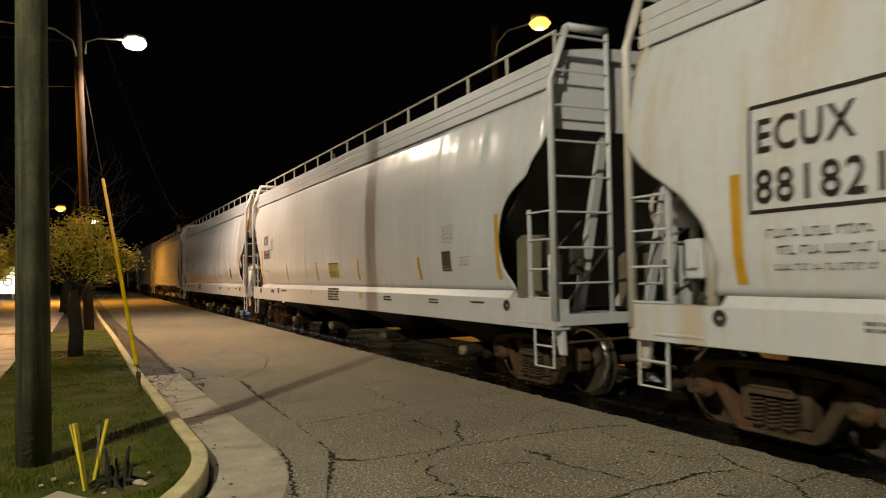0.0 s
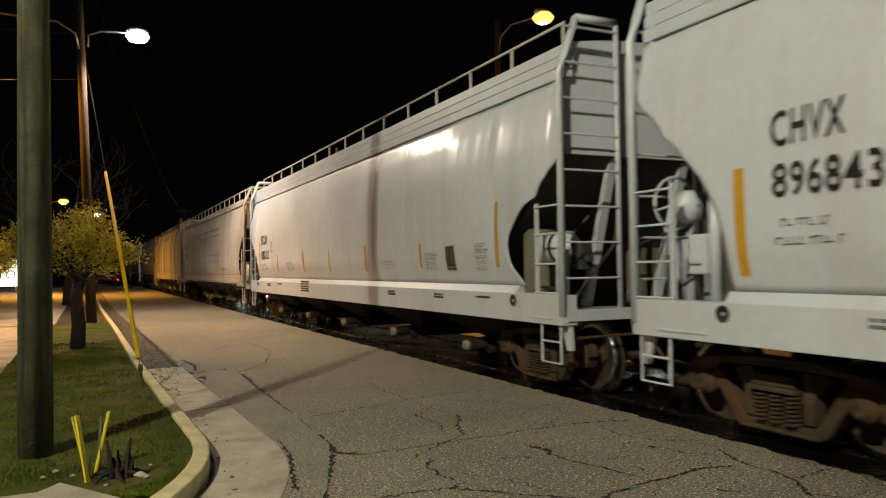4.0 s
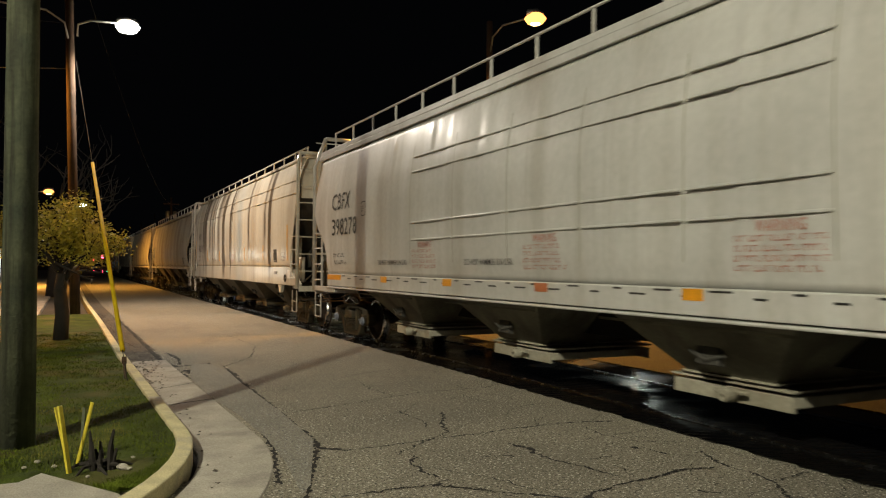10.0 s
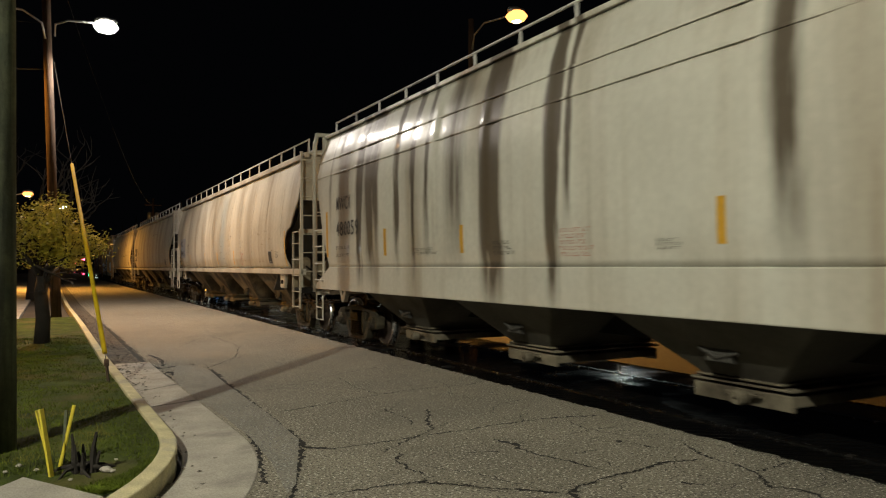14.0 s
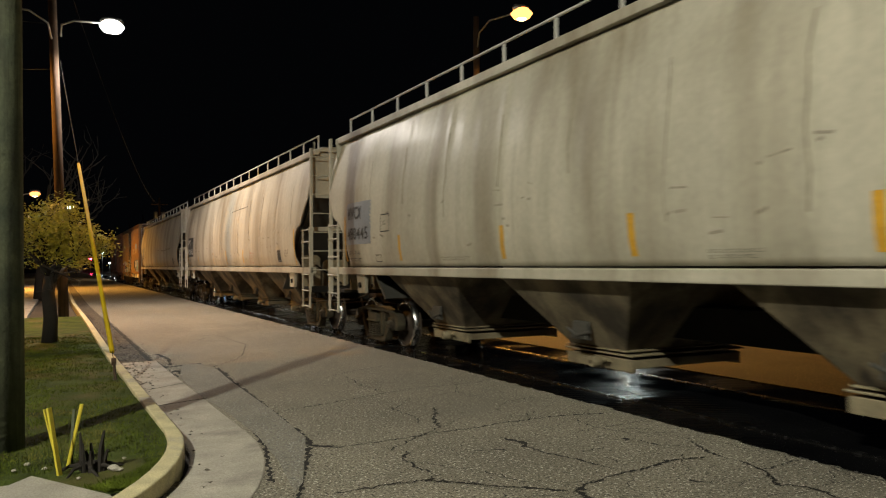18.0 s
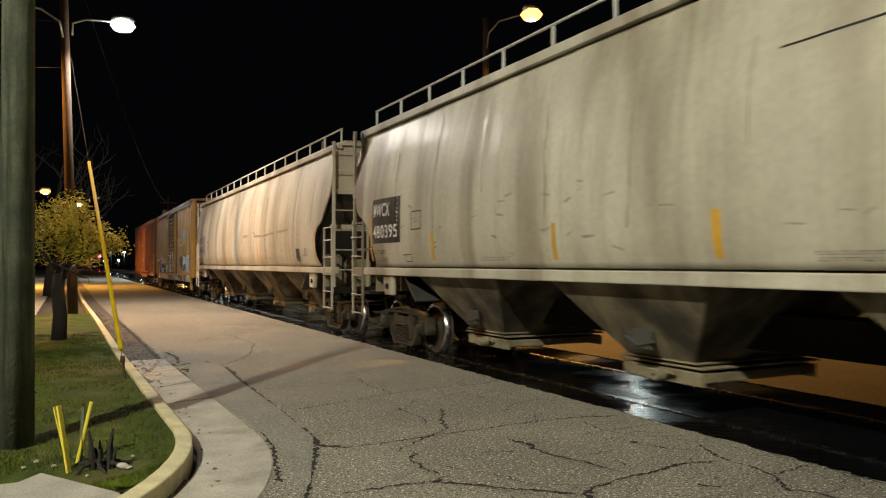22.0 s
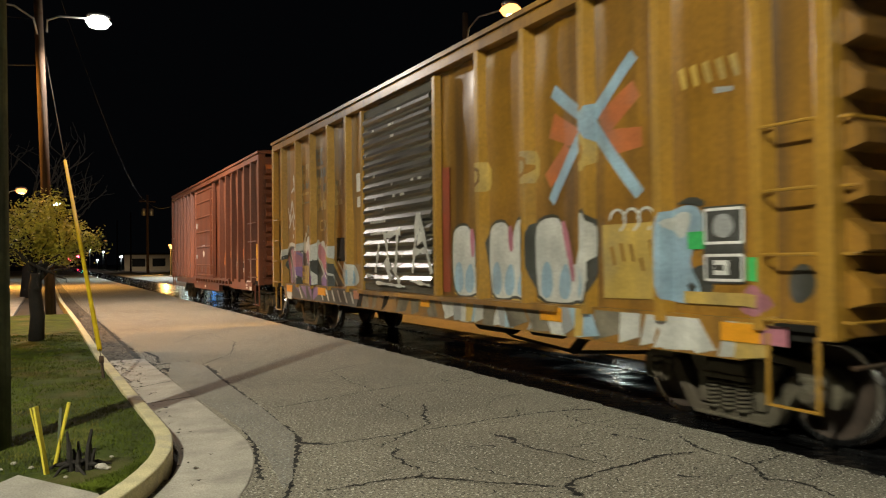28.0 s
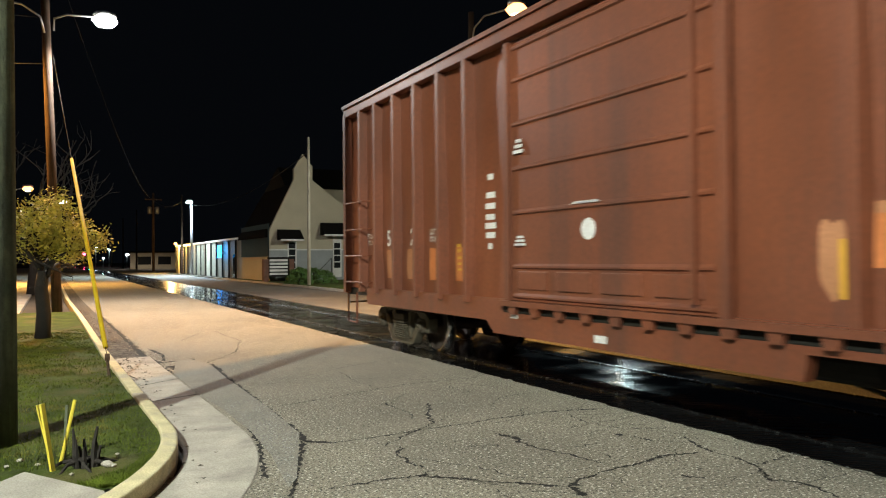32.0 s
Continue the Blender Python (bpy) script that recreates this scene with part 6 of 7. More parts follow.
ribbon("painted_edge", [(14.78, 1.68), (14.66, 1.92), (14.4, 2.06), (14.0, 2.02), (13.6, 1.9), (13.45, 1.92)], 0.12, 0.07, "graf_white", 0.016)
ribbon("painted_edge", [(14.74, 1.66), (14.6, 1.86), (14.36, 1.98), (14.0, 1.95), (13.6, 1.84)], 0.06, 0.04, "graf_black", 0.019)
for k in range(22):
    y = 13.4 - 0.1 * k
    spray("painted_cloud", [(y + rng.uniform(0.08, 0.2) * math.cos(q * 1.05), 1.98 - 0.012 * k + 0.1 * math.sin(k * 1.9) + rng.uniform(0.1, 0.22) * math.sin(q * 1.05)) for q in range(6)], "graf_white", 0.006 + 0.0004 * k)
for y, z, r in ((14.15, 2.23, 0.05), (13.23, 2.24, 0.06), (13.8, 2.2, 0.03), (11.7, 2.32, 0.05), (12.9, 2.3, 0.03)):
    blob(I, "painted_dot", y, z, r, r, "graf_white", 0.1, int(y * 10), 0.004)
for k in range(13):
    y, z = 12.2 - 0.12 * k, 1.62 - 0.1 * (k % 5)
    ribbon("painted_dash", [(y, z), (y - 0.12, z - 0.1)], 0.06, 0.03, "graf_white", 0.021)
ribbon("painted_edge", [(11.5, 1.8), (11.1, 1.5), (10.8, 1.25), (10.45, 1.1)], 0.1, 0.08, "panel_yellow", 0.02)
spray("painted_smear", [(10.8, 1.6), (10.5, 1.65), (10.0, 1.5), (9.8, 1.2), (10.4, 1.1), (10.8, 1.2)], "graf_white", 0.004)
spray("painted_smear", [(10.5, 1.4), (10.2, 1.5), (10.0, 1.2), (10.4, 1.15)], "graf_blue", 0.007)
spray("data_plate", [(13.43, 1.53), (12.48, 1.53), (12.48, 1.12), (13.43, 1.12)], "panel_yellow", 0.026, 0)
for k in range(8):
    patch(I, "plate_bar", 13.33 - 0.1 * k, 1.42 if k % 4 else 1.44, 0.05, 0.09, "navy", 0.045)
    patch(I, "plate_bar", 13.3 - 0.09 * k, 1.25, 0.045, 0.08, "navy", 0.045)
spray("brown_plate", [(11.1, 2.1), (10.5, 2.1), (10.5, 1.62), (11.1, 1.62)], "under", 0.01, 0)
spray("white_card", [(9.95, 3.3), (9.72, 3.3), (9.72, 2.95), (9.95, 2.95)], "white", 0.006, 0)
spray("white_card", [(9.92, 2.85), (9.76, 2.85), (9.76, 2.65), (9.92, 2.65)], "white", 0.006, 0)
part("red_strip", Geo().box(-1.5, -1.49, 6.16, 6.37, 1.15, 3.0), M["graf_red"], I)
# sill: one band of old paint, with reflectors
sx = -1.545
y = 0.6
while y < 10.2:
    w = rng.uniform(0.15, 0.42)
    mt = rng.choice(["graf_black", "under", "graf_black", "gate_dark", "gate"] if y > 9.8 else ["graf_white", "graf_blue", "panel_yellow", "box_grey", "graf_white", "gate_dark", "panel_yellow"] if y < 5.9 else ["box_yellow", "under", "gate_dark", "box_yellow", "gate"])
    s = rng.uniform(-0.2, 0.2)
    z = rng.uniform(0.74, 0.86)
    part("sill_paint", Geo().prism([(y, z), (y + w, 0.75), (y + w + s, 1.07), (y + s, 1.07)], "x", sx - 0.003 * rng.random(), sx + 0.006), M[mt], I)
    y += w * rng.uniform(0.6, 1.1)
part("sill_ground", Geo().prism([(10.1, 0.76), (14.55, 0.76), (14.62, 1.075), (9.9, 1.075)], "x", sx - 0.002, sx + 0.006), M["graf_black"], I)
for pts, mt in (([(13.35, 1.06), (13.0, 1.06), (12.92, 0.78)], "graf_violet"), ([(12.85, 1.06), (12.6, 1.06), (12.56, 0.77)], "graf_violet"), ([(12.42, 1.06), (11.7, 1.06), (12.46, 0.765)], "graf_violet"), ([(14.5, 1.06), (14.1, 1.06), (14.05, 0.8), (14.5, 0.77)], "graf_white"), ([(13.85, 1.06), (13.6, 1.06), (13.5, 0.9)], "graf_violet"), ([(13.58, 1.06), (13.5, 1.06), (13.2, 0.78), (13.3, 0.78)], "graf_white")):
    part("sill_paint", Geo().prism(pts, "x", sx - 0.005, sx + 0.003), M[mt], I)
for y, w, mt in ((14.26, 0.45, "reflector"), (11.86, 0.5, "reflector"), (9.83, 0.26, "graf_orange"), (3.6, 0.42, "reflector"), (0.88, 0.42, "reflector"), (6.9, 0.3, "reflector"), (14.25, 0.3, "white"), (0.55, 0.25, "graf_pink")):
    z = 0.81 if mt == "white" else 0.98
    part("sill_reflector", Geo().box(sx - 0.012, sx - 0.004, y - w / 2, y + w / 2, z - 0.08, z + 0.08), M[mt], I)
for k in range(6):
    y = 9.95 + 0.36 * k
    part("sill_paint", Geo().prism([(y, 0.8), (y + 0.06, 0.8), (y + 0.24, 1.03), (y + 0.16, 1.03)], "x", sx - 0.008, sx + 0.004), M["graf_white"], I)
# white figures and worn marks on the ribs of the door
for (ya, za), (yb, zb), w in (((8.28, 2.1), (8.12, 1.45), 0.08), ((7.78, 2.08), (7.86, 1.42), 0.08), ((8.34, 2.04), (7.66, 2.1), 0.11), ((8.55, 1.9), (8.72, 1.42), 0.07), ((8.3, 1.62), (8.05, 1.3), 0.12), ((7.95, 1.5), (7.7, 1.25), 0.12),
                              ((7.0, 2.36), (7.2, 1.42), 0.08), ((6.96, 2.36), (6.54, 1.42), 0.08), ((7.12, 1.75), (6.72, 1.78), 0.08), ((7.02, 2.2), (6.9, 1.9), 0.2), ((7.3, 1.3), (6.6, 1.24), 0.06), ((8.7, 1.24), (7.5, 1.2), 0.06), ((9.1, 1.36), (8.9, 1.36), 0.05)):
    dy, dz = yb - ya, zb - za
    l = math.hypot(dy, dz)
    k = max(3, int(l / 0.1))
    a, b = [], []
    for q in range(k + 1):
        o = w / 2 * rng.uniform(0.35, 1.5)
        a.append((ya + dy * q / k - dz / l * o, za + dz * q / k + dy / l * o))
        b.append((ya + dy * q / k + dz / l * o, za + dz * q / k - dy / l * o))
    part("door_paint", Geo().prism(a + b[::-1], "x", -1.62, -1.612), M["graf_white"], I)
for i in range(15):
    z = 1.2 + 3.05 * (i + 0.5) / 15 - 0.015
    for k in range(7 if i in (4, 5) else rng.randint(0, 3)):
        y, w = (8.9 - 0.1 * k, 0.06) if i in (4, 5) else (rng.uniform(6.8, 9.2), rng.uniform(0.02, 0.16))
        part("door_paint", Geo().box(-1.62, -1.612, y - w / 2, y + w / 2, z - 0.02, z + 0.02), M["graf_white"], I)

# patches and data on the oxide red boxcar
for y, z, w, h, mt in ((2.31, 1.86, 0.72, 0.34, "orange_patch"), (1.98, 1.6, 0.13, 0.18, "orange_patch"), (4.88, 1.74, 0.66, 0.4, "orange_patch")):
    patch(J, "paint_patch", y, z, w, h, mt)
for k, (y, z, w, h, mt) in enumerate(((4.1, 1.89, 0.2, 0.14, "orange_patch"), (5.53, 1.62, 0.12, 0.34, "pale_patch"), (3.74, 1.86, 0.09, 0.16, "pale_patch"), (3.2, 1.8, 0.16, 0.09, "pale_patch"), (5.05, 1.96, 0.22, 0.07, "pale_patch"))):
    blob(J, "paint_patch", y, z, w, h, mt, 0.22, k + 3)
patch(J, "data_panel", 2.3, 1.48, 0.5, 0.32, "white", 0.006)
patch(J, "data_panel_inset", 2.38, 1.52, 0.22, 0.17, "under", 0.009)
patch(J, "data_panel_inset", 2.15, 1.52, 0.14, 0.17, "box_grey", 0.009)
patch(J, "data_panel_line", 2.3, 1.38, 0.42, 0.02, "under", 0.009)
stripe(J, 2.88, 1.27, 1.74, 0.14)
stripe(J, 5.42, 1.3, 1.76, 0.12)
part("reflective_stripe", Geo().box(-1.616, -1.608, 0.1, 0.24, 1.1, 2.12), M["yellow"], J)
small_print(J, 3.2, 1.52, 0.24, 0.26, 4, "white")
small_print(J, 1.6, 1.5, 0.26, 0.4, 5, "white")
small_print(J, 1.26, 1.5, 0.2, 0.4, 5, "white")
for y, z, w, h in ((1.46, 1.06, 0.56, 0.035), (1.24, 0.86, 0.24, 0.1), (1.7, 0.95, 0.16, 0.05), (1.7, 0.87, 0.16, 0.05), (9.9, 0.9, 0.16, 0.07), (8.2, 0.75, 0.2, 0.08)):
    part("white_mark", Geo().box(-1.546, -1.54, y - w / 2, y + w / 2, z - h / 2, z + h / 2), M["white"], J)
for y, z, w, h in ((9.72, 3.05, 0.2, 0.2), (9.7, 1.86, 0.22, 0.14), (8.4, 2.25, 0.5, 0.03)):
    for k in range(3):
        part("white_mark", Geo().box(-1.59, -1.566, y - w / 2 + 0.02 * k, y + w / 2 - 0.03 * k, z + h * (k / 3 - 0.5), z + h * ((k + 0.6) / 3 - 0.5)), M["white"], J)
part("round_mark", Geo().lathe([(0, 0.0), (0, 0.12), (0.02, 0.12)], (-1.568, 8.36, 1.95), "x", 20), M["white"], J)
for k, (z, w) in enumerate(((2.75, 0.14), (2.5, 0.22), (2.35, 0.24), (2.2, 0.22), (2.08, 0.26), (1.95, 0.22), (1.8, 0.1))):
    patch(J, "white_mark", 10.62, z, w, 0.08, "white")
for y, body in ((14.05, "5"), (13.72, "7"), (13.1, "2"), (12.8, "8")):
    lettering(J, body, y, 2.0, 0.16, 0.28, "white", 0.02)
for y in (14.9, 12.3):
    small_print(J, y, 2.0, 0.3, 0.24, 2, "white", 0.7)
for y in (14.05, 13.2, 12.35, 11.5, 11.4):
    patch(J, "paint_patch", y, 1.55, 0.24, 0.5, "orange_patch" if y < 12.5 else "pale_patch")
stripe(J, 11.5, 1.45, 1.85, 0.14)


# ---- road surface: cracks, patches, joints ----
def crack(path, width, seed):
    """A jagged crack along a few places on the road."""
    rng = random.Random(seed)
    pts = []
    for (xa, ya), (xb, yb) in zip(path, path[1:]):
        k = max(2, int(math.hypot(xb - xa, yb - ya) / 0.025))
        for i in range(k):
            f = i / k
            pts.append((xa + (xb - xa) * f + rng.uniform(-1, 1) * 0.014 + 0.035 * noise.noise((xa * 3 + f * 9, ya * 3, seed)), ya + (yb - ya) * f + rng.uniform(-1, 1) * 0.014 + 0.035 * noise.noise((ya * 3 + f * 9, xa * 3, seed + 5))))
    pts.append(path[-1])
    g = Geo()
    rows = []
    for i, (x, y) in enumerate(pts):
        a, b = pts[max(0, i - 1)], pts[min(len(pts) - 1, i + 1)]
        dx, dy = b[0] - a[0], b[1] - a[1]
        n = math.hypot(dx, dy) or 1
        w = 1.3 * width * (0.2 + 1.3 * abs(noise.noise((i * 0.33, seed, 0.5))) * 2 + rng.uniform(0.0, 0.35)) * (0.15 if i in (0, len(pts) - 1) else 1)
        rows.append([(x - dy / n * w / 2, y + dx / n * w / 2, 0.0025), (x + dy / n * w / 2, y - dx / n * w / 2, 0.0025)])
    g.grid(rows)
    part("crack", g, M["crack"], road)


rng_c = random.Random(8)
crack([(2.16, 10.53), (2.14, 9.54), (2.13, 8.89), (2.11, 8.22), (2.08, 7.61), (2.08, 7.09), (2.04, 6.72), (1.94, 6.42), (1.78, 5.99), (1.64, 5.61), (1.5, 5.18), (1.36, 4.7)], 0.024, 1)
crack([(1.25, 24.4), (1.36, 17.2), (1.37, 14.2), (1.46, 12.7)], 0.085, 5)
crack([(1.46, 12.7), (2.04, 13.04), (2.0, 12.21), (2.23, 12.19), (2.15, 10.4)], 0.05, 6)
crack([(1.46, 12.7), (1.55, 11.6), (1.66, 10.2), (1.72, 9.4), (1.74, 8.55), (1.72, 7.6), (1.65, 6.78), (1.5, 6.1), (1.42, 5.6)], 0.022, 32)
crack([(1.6, 12.3), (1.75, 11.4), (1.85, 10.7)], 0.07, 33)
crack([(1.62, 13.0), (1.7, 13.9), (1.6, 14.8)], 0.04, 34)
crack([(2.12, 8.28), (2.56, 8.39), (3.2, 8.62), (3.64, 8.79), (4.18, 8.94), (5.02, 8.92), (5.4, 9.11)], 0.011, 2)
crack([(2.01, 6.62), (2.09, 6.51), (2.21, 6.4)], 0.034, 3)
crack([(2.21, 6.4), (2.43, 6.4), (2.71, 6.42), (3.08, 6.46), (3.46, 6.5), (3.71, 6.49), (4.0, 6.57)], 0.014, 4)
crack([(2.57, 6.09), (2.76, 6.22), (2.95, 6.38), (3.37, 6.69)], 0.012, 7)
crack([(2.7, 5.98), (2.54, 5.73), (2.55, 5.58), (2.54, 5.46), (2.58, 5.29)], 0.018, 8)
crack([(2.44, 5.08), (2.59, 5.2), (2.65, 5.17)], 0.018, 9)
crack([(3.76, 7.65), (3.65, 7.34), (3.49, 7.09), (3.37, 6.69)], 0.02, 10)
crack([(1.72, 5.12), (1.94, 5.13), (2.16, 5.14), (2.43, 5.11), (2.57, 5.01), (2.86, 4.7)], 0.014, 11)
crack([(3.2, 5.7), (3.44, 5.62), (3.41, 5.53)], 0.011, 12)
crack([(3.7, 10.43), (3.61, 9.5), (3.67, 8.87)], 0.009, 13)
crack([(3.33, 7.87), (3.36, 7.26), (3.28, 6.98)], 0.012, 14)
crack([(4.0, 6.57), (4.24, 6.55), (4.65, 6.57), (4.91, 6.52), (5.27, 6.41)], 0.018, 15)
crack([(3.66, 6.02), (3.74, 5.74), (3.67, 5.59)], 0.024, 16)
crack([(3.67, 5.59), (3.72, 5.26), (3.8, 5.06), (3.86, 4.77), (3.86, 4.69)], 0.014, 17)
crack([(2.86, 4.7), (3.03, 4.57), (3.2, 4.39), (3.28, 4.34)], 0.016, 18)
crack([(3.23, 4.11), (3.28, 4.34), (3.42, 4.45), (3.64, 4.5)], 0.034, 19)
crack([(3.64, 4.5), (3.85, 4.55), (4.01, 4.55), (4.24, 4.6), (4.41, 4.65), (4.79, 4.59)], 0.018, 20)
crack([(5.08, 5.05), (4.97, 4.82), (4.9, 4.57), (4.9, 4.28), (4.87, 4.09), (4.77, 3.93), (4.63, 3.79), (4.76, 3.65), (4.78, 3.48), (4.69, 3.27)], 0.015, 21)
crack([(4.16, 4.16), (4.27, 4.04)], 0.018, 22)
crack([(4.76, 6.34), (4.69, 5.97), (4.83, 5.54), (5.24, 5.38)], 0.01, 23)
crack([(4.71, 5.29), (4.72, 5.04)], 0.016, 24)
crack([(4.87, 4.09), (5.35, 4.16), (5.42, 3.96), (5.42, 3.7), (5.4, 3.39)], 0.012, 25)
crack([(3.98, 5.22), (4.25, 5.25)], 0.01, 26)
crack([(4.62, 5.45), (4.63, 5.34)], 0.03, 27)
crack([(2.2, 12.4), (2.9, 13.6), (3.4, 15.5), (3.3, 18.0)], 0.013, 28)
crack([(2.3, 16.0), (2.9, 17.5), (3.9, 18.0), (4.9, 17.6)], 0.012, 29)
crack([(3.1, 10.2), (3.9, 10.8), (4.7, 11.2), (5.2, 11.1)], 0.01, 30)
crack([(2.6, 22.0), (3.4, 23.5), (4.4, 23.0)], 0.014, 31)
for k in range(70):
    x, y = rng_c.uniform(2.4, 5.3), 3.6 + 11 * rng_c.random() ** 1.5
    a, pts = rng_c.uniform(0, 6.28), [(x, y)]
    for q in range(rng_c.randint(2, 5)):
        a += rng_c.uniform(-0.9, 0.9)
        l = rng_c.uniform(0.12, 0.4)
        pts.append((min(5.4, max(1.8, pts[-1][0] + l * math.cos(a))), pts[-1][1] + l * math.sin(a)))
    crack(pts, rng_c.uniform(0.002, 0.006), 100 + k)
tagged(part("road_patch", Geo().prism([(1.58, 9.6), (1.56, 11.5), (1.8, 12.95), (2.04, 13.0), (2.2, 12.15), (2.14, 10.6), (2.12, 8.3), (2.06, 6.9), (1.95, 6.55), (1.62, 5.5), (1.5, 5.3), (1.62, 6.2), (1.68, 7.2), (1.66, 8.5)], "z", -0.1, 0.0035), M["asphalt_old"], road), "darker blue-grey strip of older asphalt")
for a, b, w in (((1.03, 9.28), (1.58, 9.5), 0.014), ((1.0, 10.5), (1.54, 10.9), 0.01)):
    d = Vector((b[0] - a[0], b[1] - a[1])).normalized()
    n = Vector((-d.y, d.x)) * w
    part("pan_joint", Geo().quad((a[0] + n.x, a[1] + n.y, 0.0105), (a[0] - n.x, a[1] - n.y, 0.0105), (b[0] - n.x, b[1] - n.y, 0.0105), (b[0] + n.x, b[1] + n.y, 0.0105)), M["crack"], road)

# ragged asphalt edge, and thin bright steel strips added as its wet glint beside the track
g = Geo()
rng = random.Random(77)
y = 2.0
while y < 40:
    l = rng.uniform(0.1, 0.5)
    w = rng.uniform(0.0, 0.05)
    g.prism([(5.41, y), (5.43 + w, y + l * 0.3), (5.43 + w * rng.random(), y + l * 0.8), (5.41, y + l)], "z", -0.05, 0.001)
    y += l + rng.uniform(0.0, 0.2)
part("asphalt_crumb", g, M["asphalt"], road)
g = Geo()
y = 3.0
while y < 45:
    l = rng.uniform(0.3, 1.6)
    g.box(5.462, 5.474, y, y + l, -0.02, -0.004)
    y += l + rng.uniform(0.05, 0.9)
part("edge_glint", g, M["tread"], road)

# loose grit, leaves and stones
g = Geo()
rng = random.Random(31)
for k in range(800):
    y = rng.uniform(5, 11) if k % 25 == 0 else rng.uniform(11, 28)
    x = kerb_x(min(max(y, 5.3), 60)) + 0.2 + abs(rng.gauss(0, 0.22 if y > 12 else 0.14))
    s = rng.uniform(0.008, 0.028)
    a = rng.uniform(0, 6.28)
    c, q = math.cos(a) * s, math.sin(a) * s
    g.quad((x + c, y + q, 0.012), (x - q, y + c, 0.022), (x - c, y - q, 0.013), (x + q, y - c, 0.02))
tagged(part("leaf_litter", g, M["litter"]), "dead leaves and grit along the gutter", "leaf litter", kind="stuff")

# turf blades
g = Geo()
for k in range(42000):
    y = 5.5 + 13.0 * rng.random() ** 1.7
    x1 = kerb_x(y) - 0.01
    x0 = max(verge_left(y), -1.2) if y > 6.25 else -0.18 + (6.22 - y) * 0.64
    x = rng.uniform(x0, x1)
    bare = noise.noise((x * 1.6, y * 1.6, 8)) + (0.35 if (x - 0.1) ** 2 + (y - 6.3) ** 2 < 0.25 else 0)
    if bare > rng.uniform(0.0, 0.45):
        continue
    z = turf_z(x, y) - 0.004
    h, a = rng.uniform(0.012, 0.035), rng.uniform(0, 6.28)
    w = 0.0035 + 0.0005 * (y - 5)
    lx, ly = math.cos(a + 1.3) * h * 0.7, math.sin(a + 1.3) * h * 0.7
    n = len(g.v)
    g.v += [(x - math.cos(a) * w, y - math.sin(a) * w, z), (x + math.cos(a) * w, y + math.sin(a) * w, z), (x + lx, y + ly, z + h)]
    g.f.append((n, n + 1, n + 2))
me = bpy.data.meshes.new("turf_blades")
me.from_pydata(g.v, [], g.f)
me.materials.append(M["blade"])
tagged(new("turf_blades", me), "short green and straw grass blades on the verge", "grass", kind="stuff")


# ---- verge things ----
def stake(base, tip, w, material, name, label):
    b, t = Vector(base), Vector(tip)
    ob = thing(name, Matrix.Translation(b), label, "stake", "stakes by the kerb")
    d = t - b
    q = d.to_track_quat("Z", "Y").to_matrix().to_4x4()
    part("shaft", Geo().box(-w, w, -w * 0.45, w * 0.45, -0.08, d.length), M[material], ob, m=q, bevel=0.003)
    return ob, q, d.length


s1, q1, l1 = stake((0.0, 6.14, 0.12), (-0.07, 6.2, 0.6), 0.02, "tape", "marker_stake", "wooden stake wrapped in yellow caution tape")
cu = bpy.data.curves.new("lettering", "FONT")
cu.body, cu.size, cu.align_y = "CAUTION", 0.036, "CENTER"
tx = bpy.data.objects.new("lettering", cu)
scene.collection.objects.link(tx)
me = bpy.data.meshes.new_from_object(tx.evaluated_get(bpy.context.evaluated_depsgraph_get()))
bpy.data.objects.remove(tx)
part("lettering", me, M["black"], s1, m=q1 @ Matrix.Translation((0, -0.0115, l1 - 0.04)) @ pose(0, 0, 0, 90, 90, 0))
stake((0.0, 6.2, 0.12), (-0.1, 6.28, 0.58), 0.012, "tape", "marker_stake", "thin wooden stake with yellow tape beside another")
stake((0.06, 6.45, 0.12), (0.155, 6.5, 0.56), 0.016, "tape", "marker_stake", "leaning stake wrapped in yellow caution tape")
stake((0.08, 6.5, 0.12), (0.1, 6.52, 0.52), 0.014, "pole_green", "marker_stake", "short grey weathered wooden stake")
stump = thing("stump", (0.2, 6.2, 0.1), "dark splintered tree stump in the turf", "stump")
for k in range(11):
    g = Geo()
    a = k * 0.6
    x, y = 0.07 * math.cos(a) + rng.uniform(-0.03, 0.03), 0.06 * math.sin(a) + rng.uniform(-0.03, 0.03)
    h = rng.uniform(0.1, 0.33)
    g.tube([(x, y, -0.05), (x * 1.15, y * 1.1, h * 0.6), (x * 1.3 + rng.uniform(-0.02, 0.02), y * 1.2, h)], 0.026, 5, 0.008)
    part("splinter", g, M["bark"], stump)
for k in range(7):
    g = Geo()
    a = k * 0.95
    g.tube([(0, 0, 0.06), (0.14 * math.cos(a), 0.14 * math.sin(a), 0.05), (0.26 * math.cos(a + 0.2), 0.26 * math.sin(a + 0.2), 0.0)], 0.022, 5, 0.006)
    part("root", g, M["bark"], stump)


def stone(x, y, s, seed):
    bm = bmesh.new()
    bmesh.ops.create_icosphere(bm, subdivisions=2, radius=s)
    for v in bm.verts:
        v.co *= 1 + 0.35 * noise.noise(v.co / s * 1.1 + Vector((seed, 0, 0)))
        v.co.z *= 0.55
    me = bpy.data.meshes.new("stone")
    bm.to_mesh(me)
    bm.free()
    me.materials.append(M["concrete"])
    ob = new("stone", me)
    ob.matrix_basis = pose(x, y, 0.125 + s * 0.2)
    tagged(ob, "small pale stone lying in the turf", "stone", "stones in the turf")


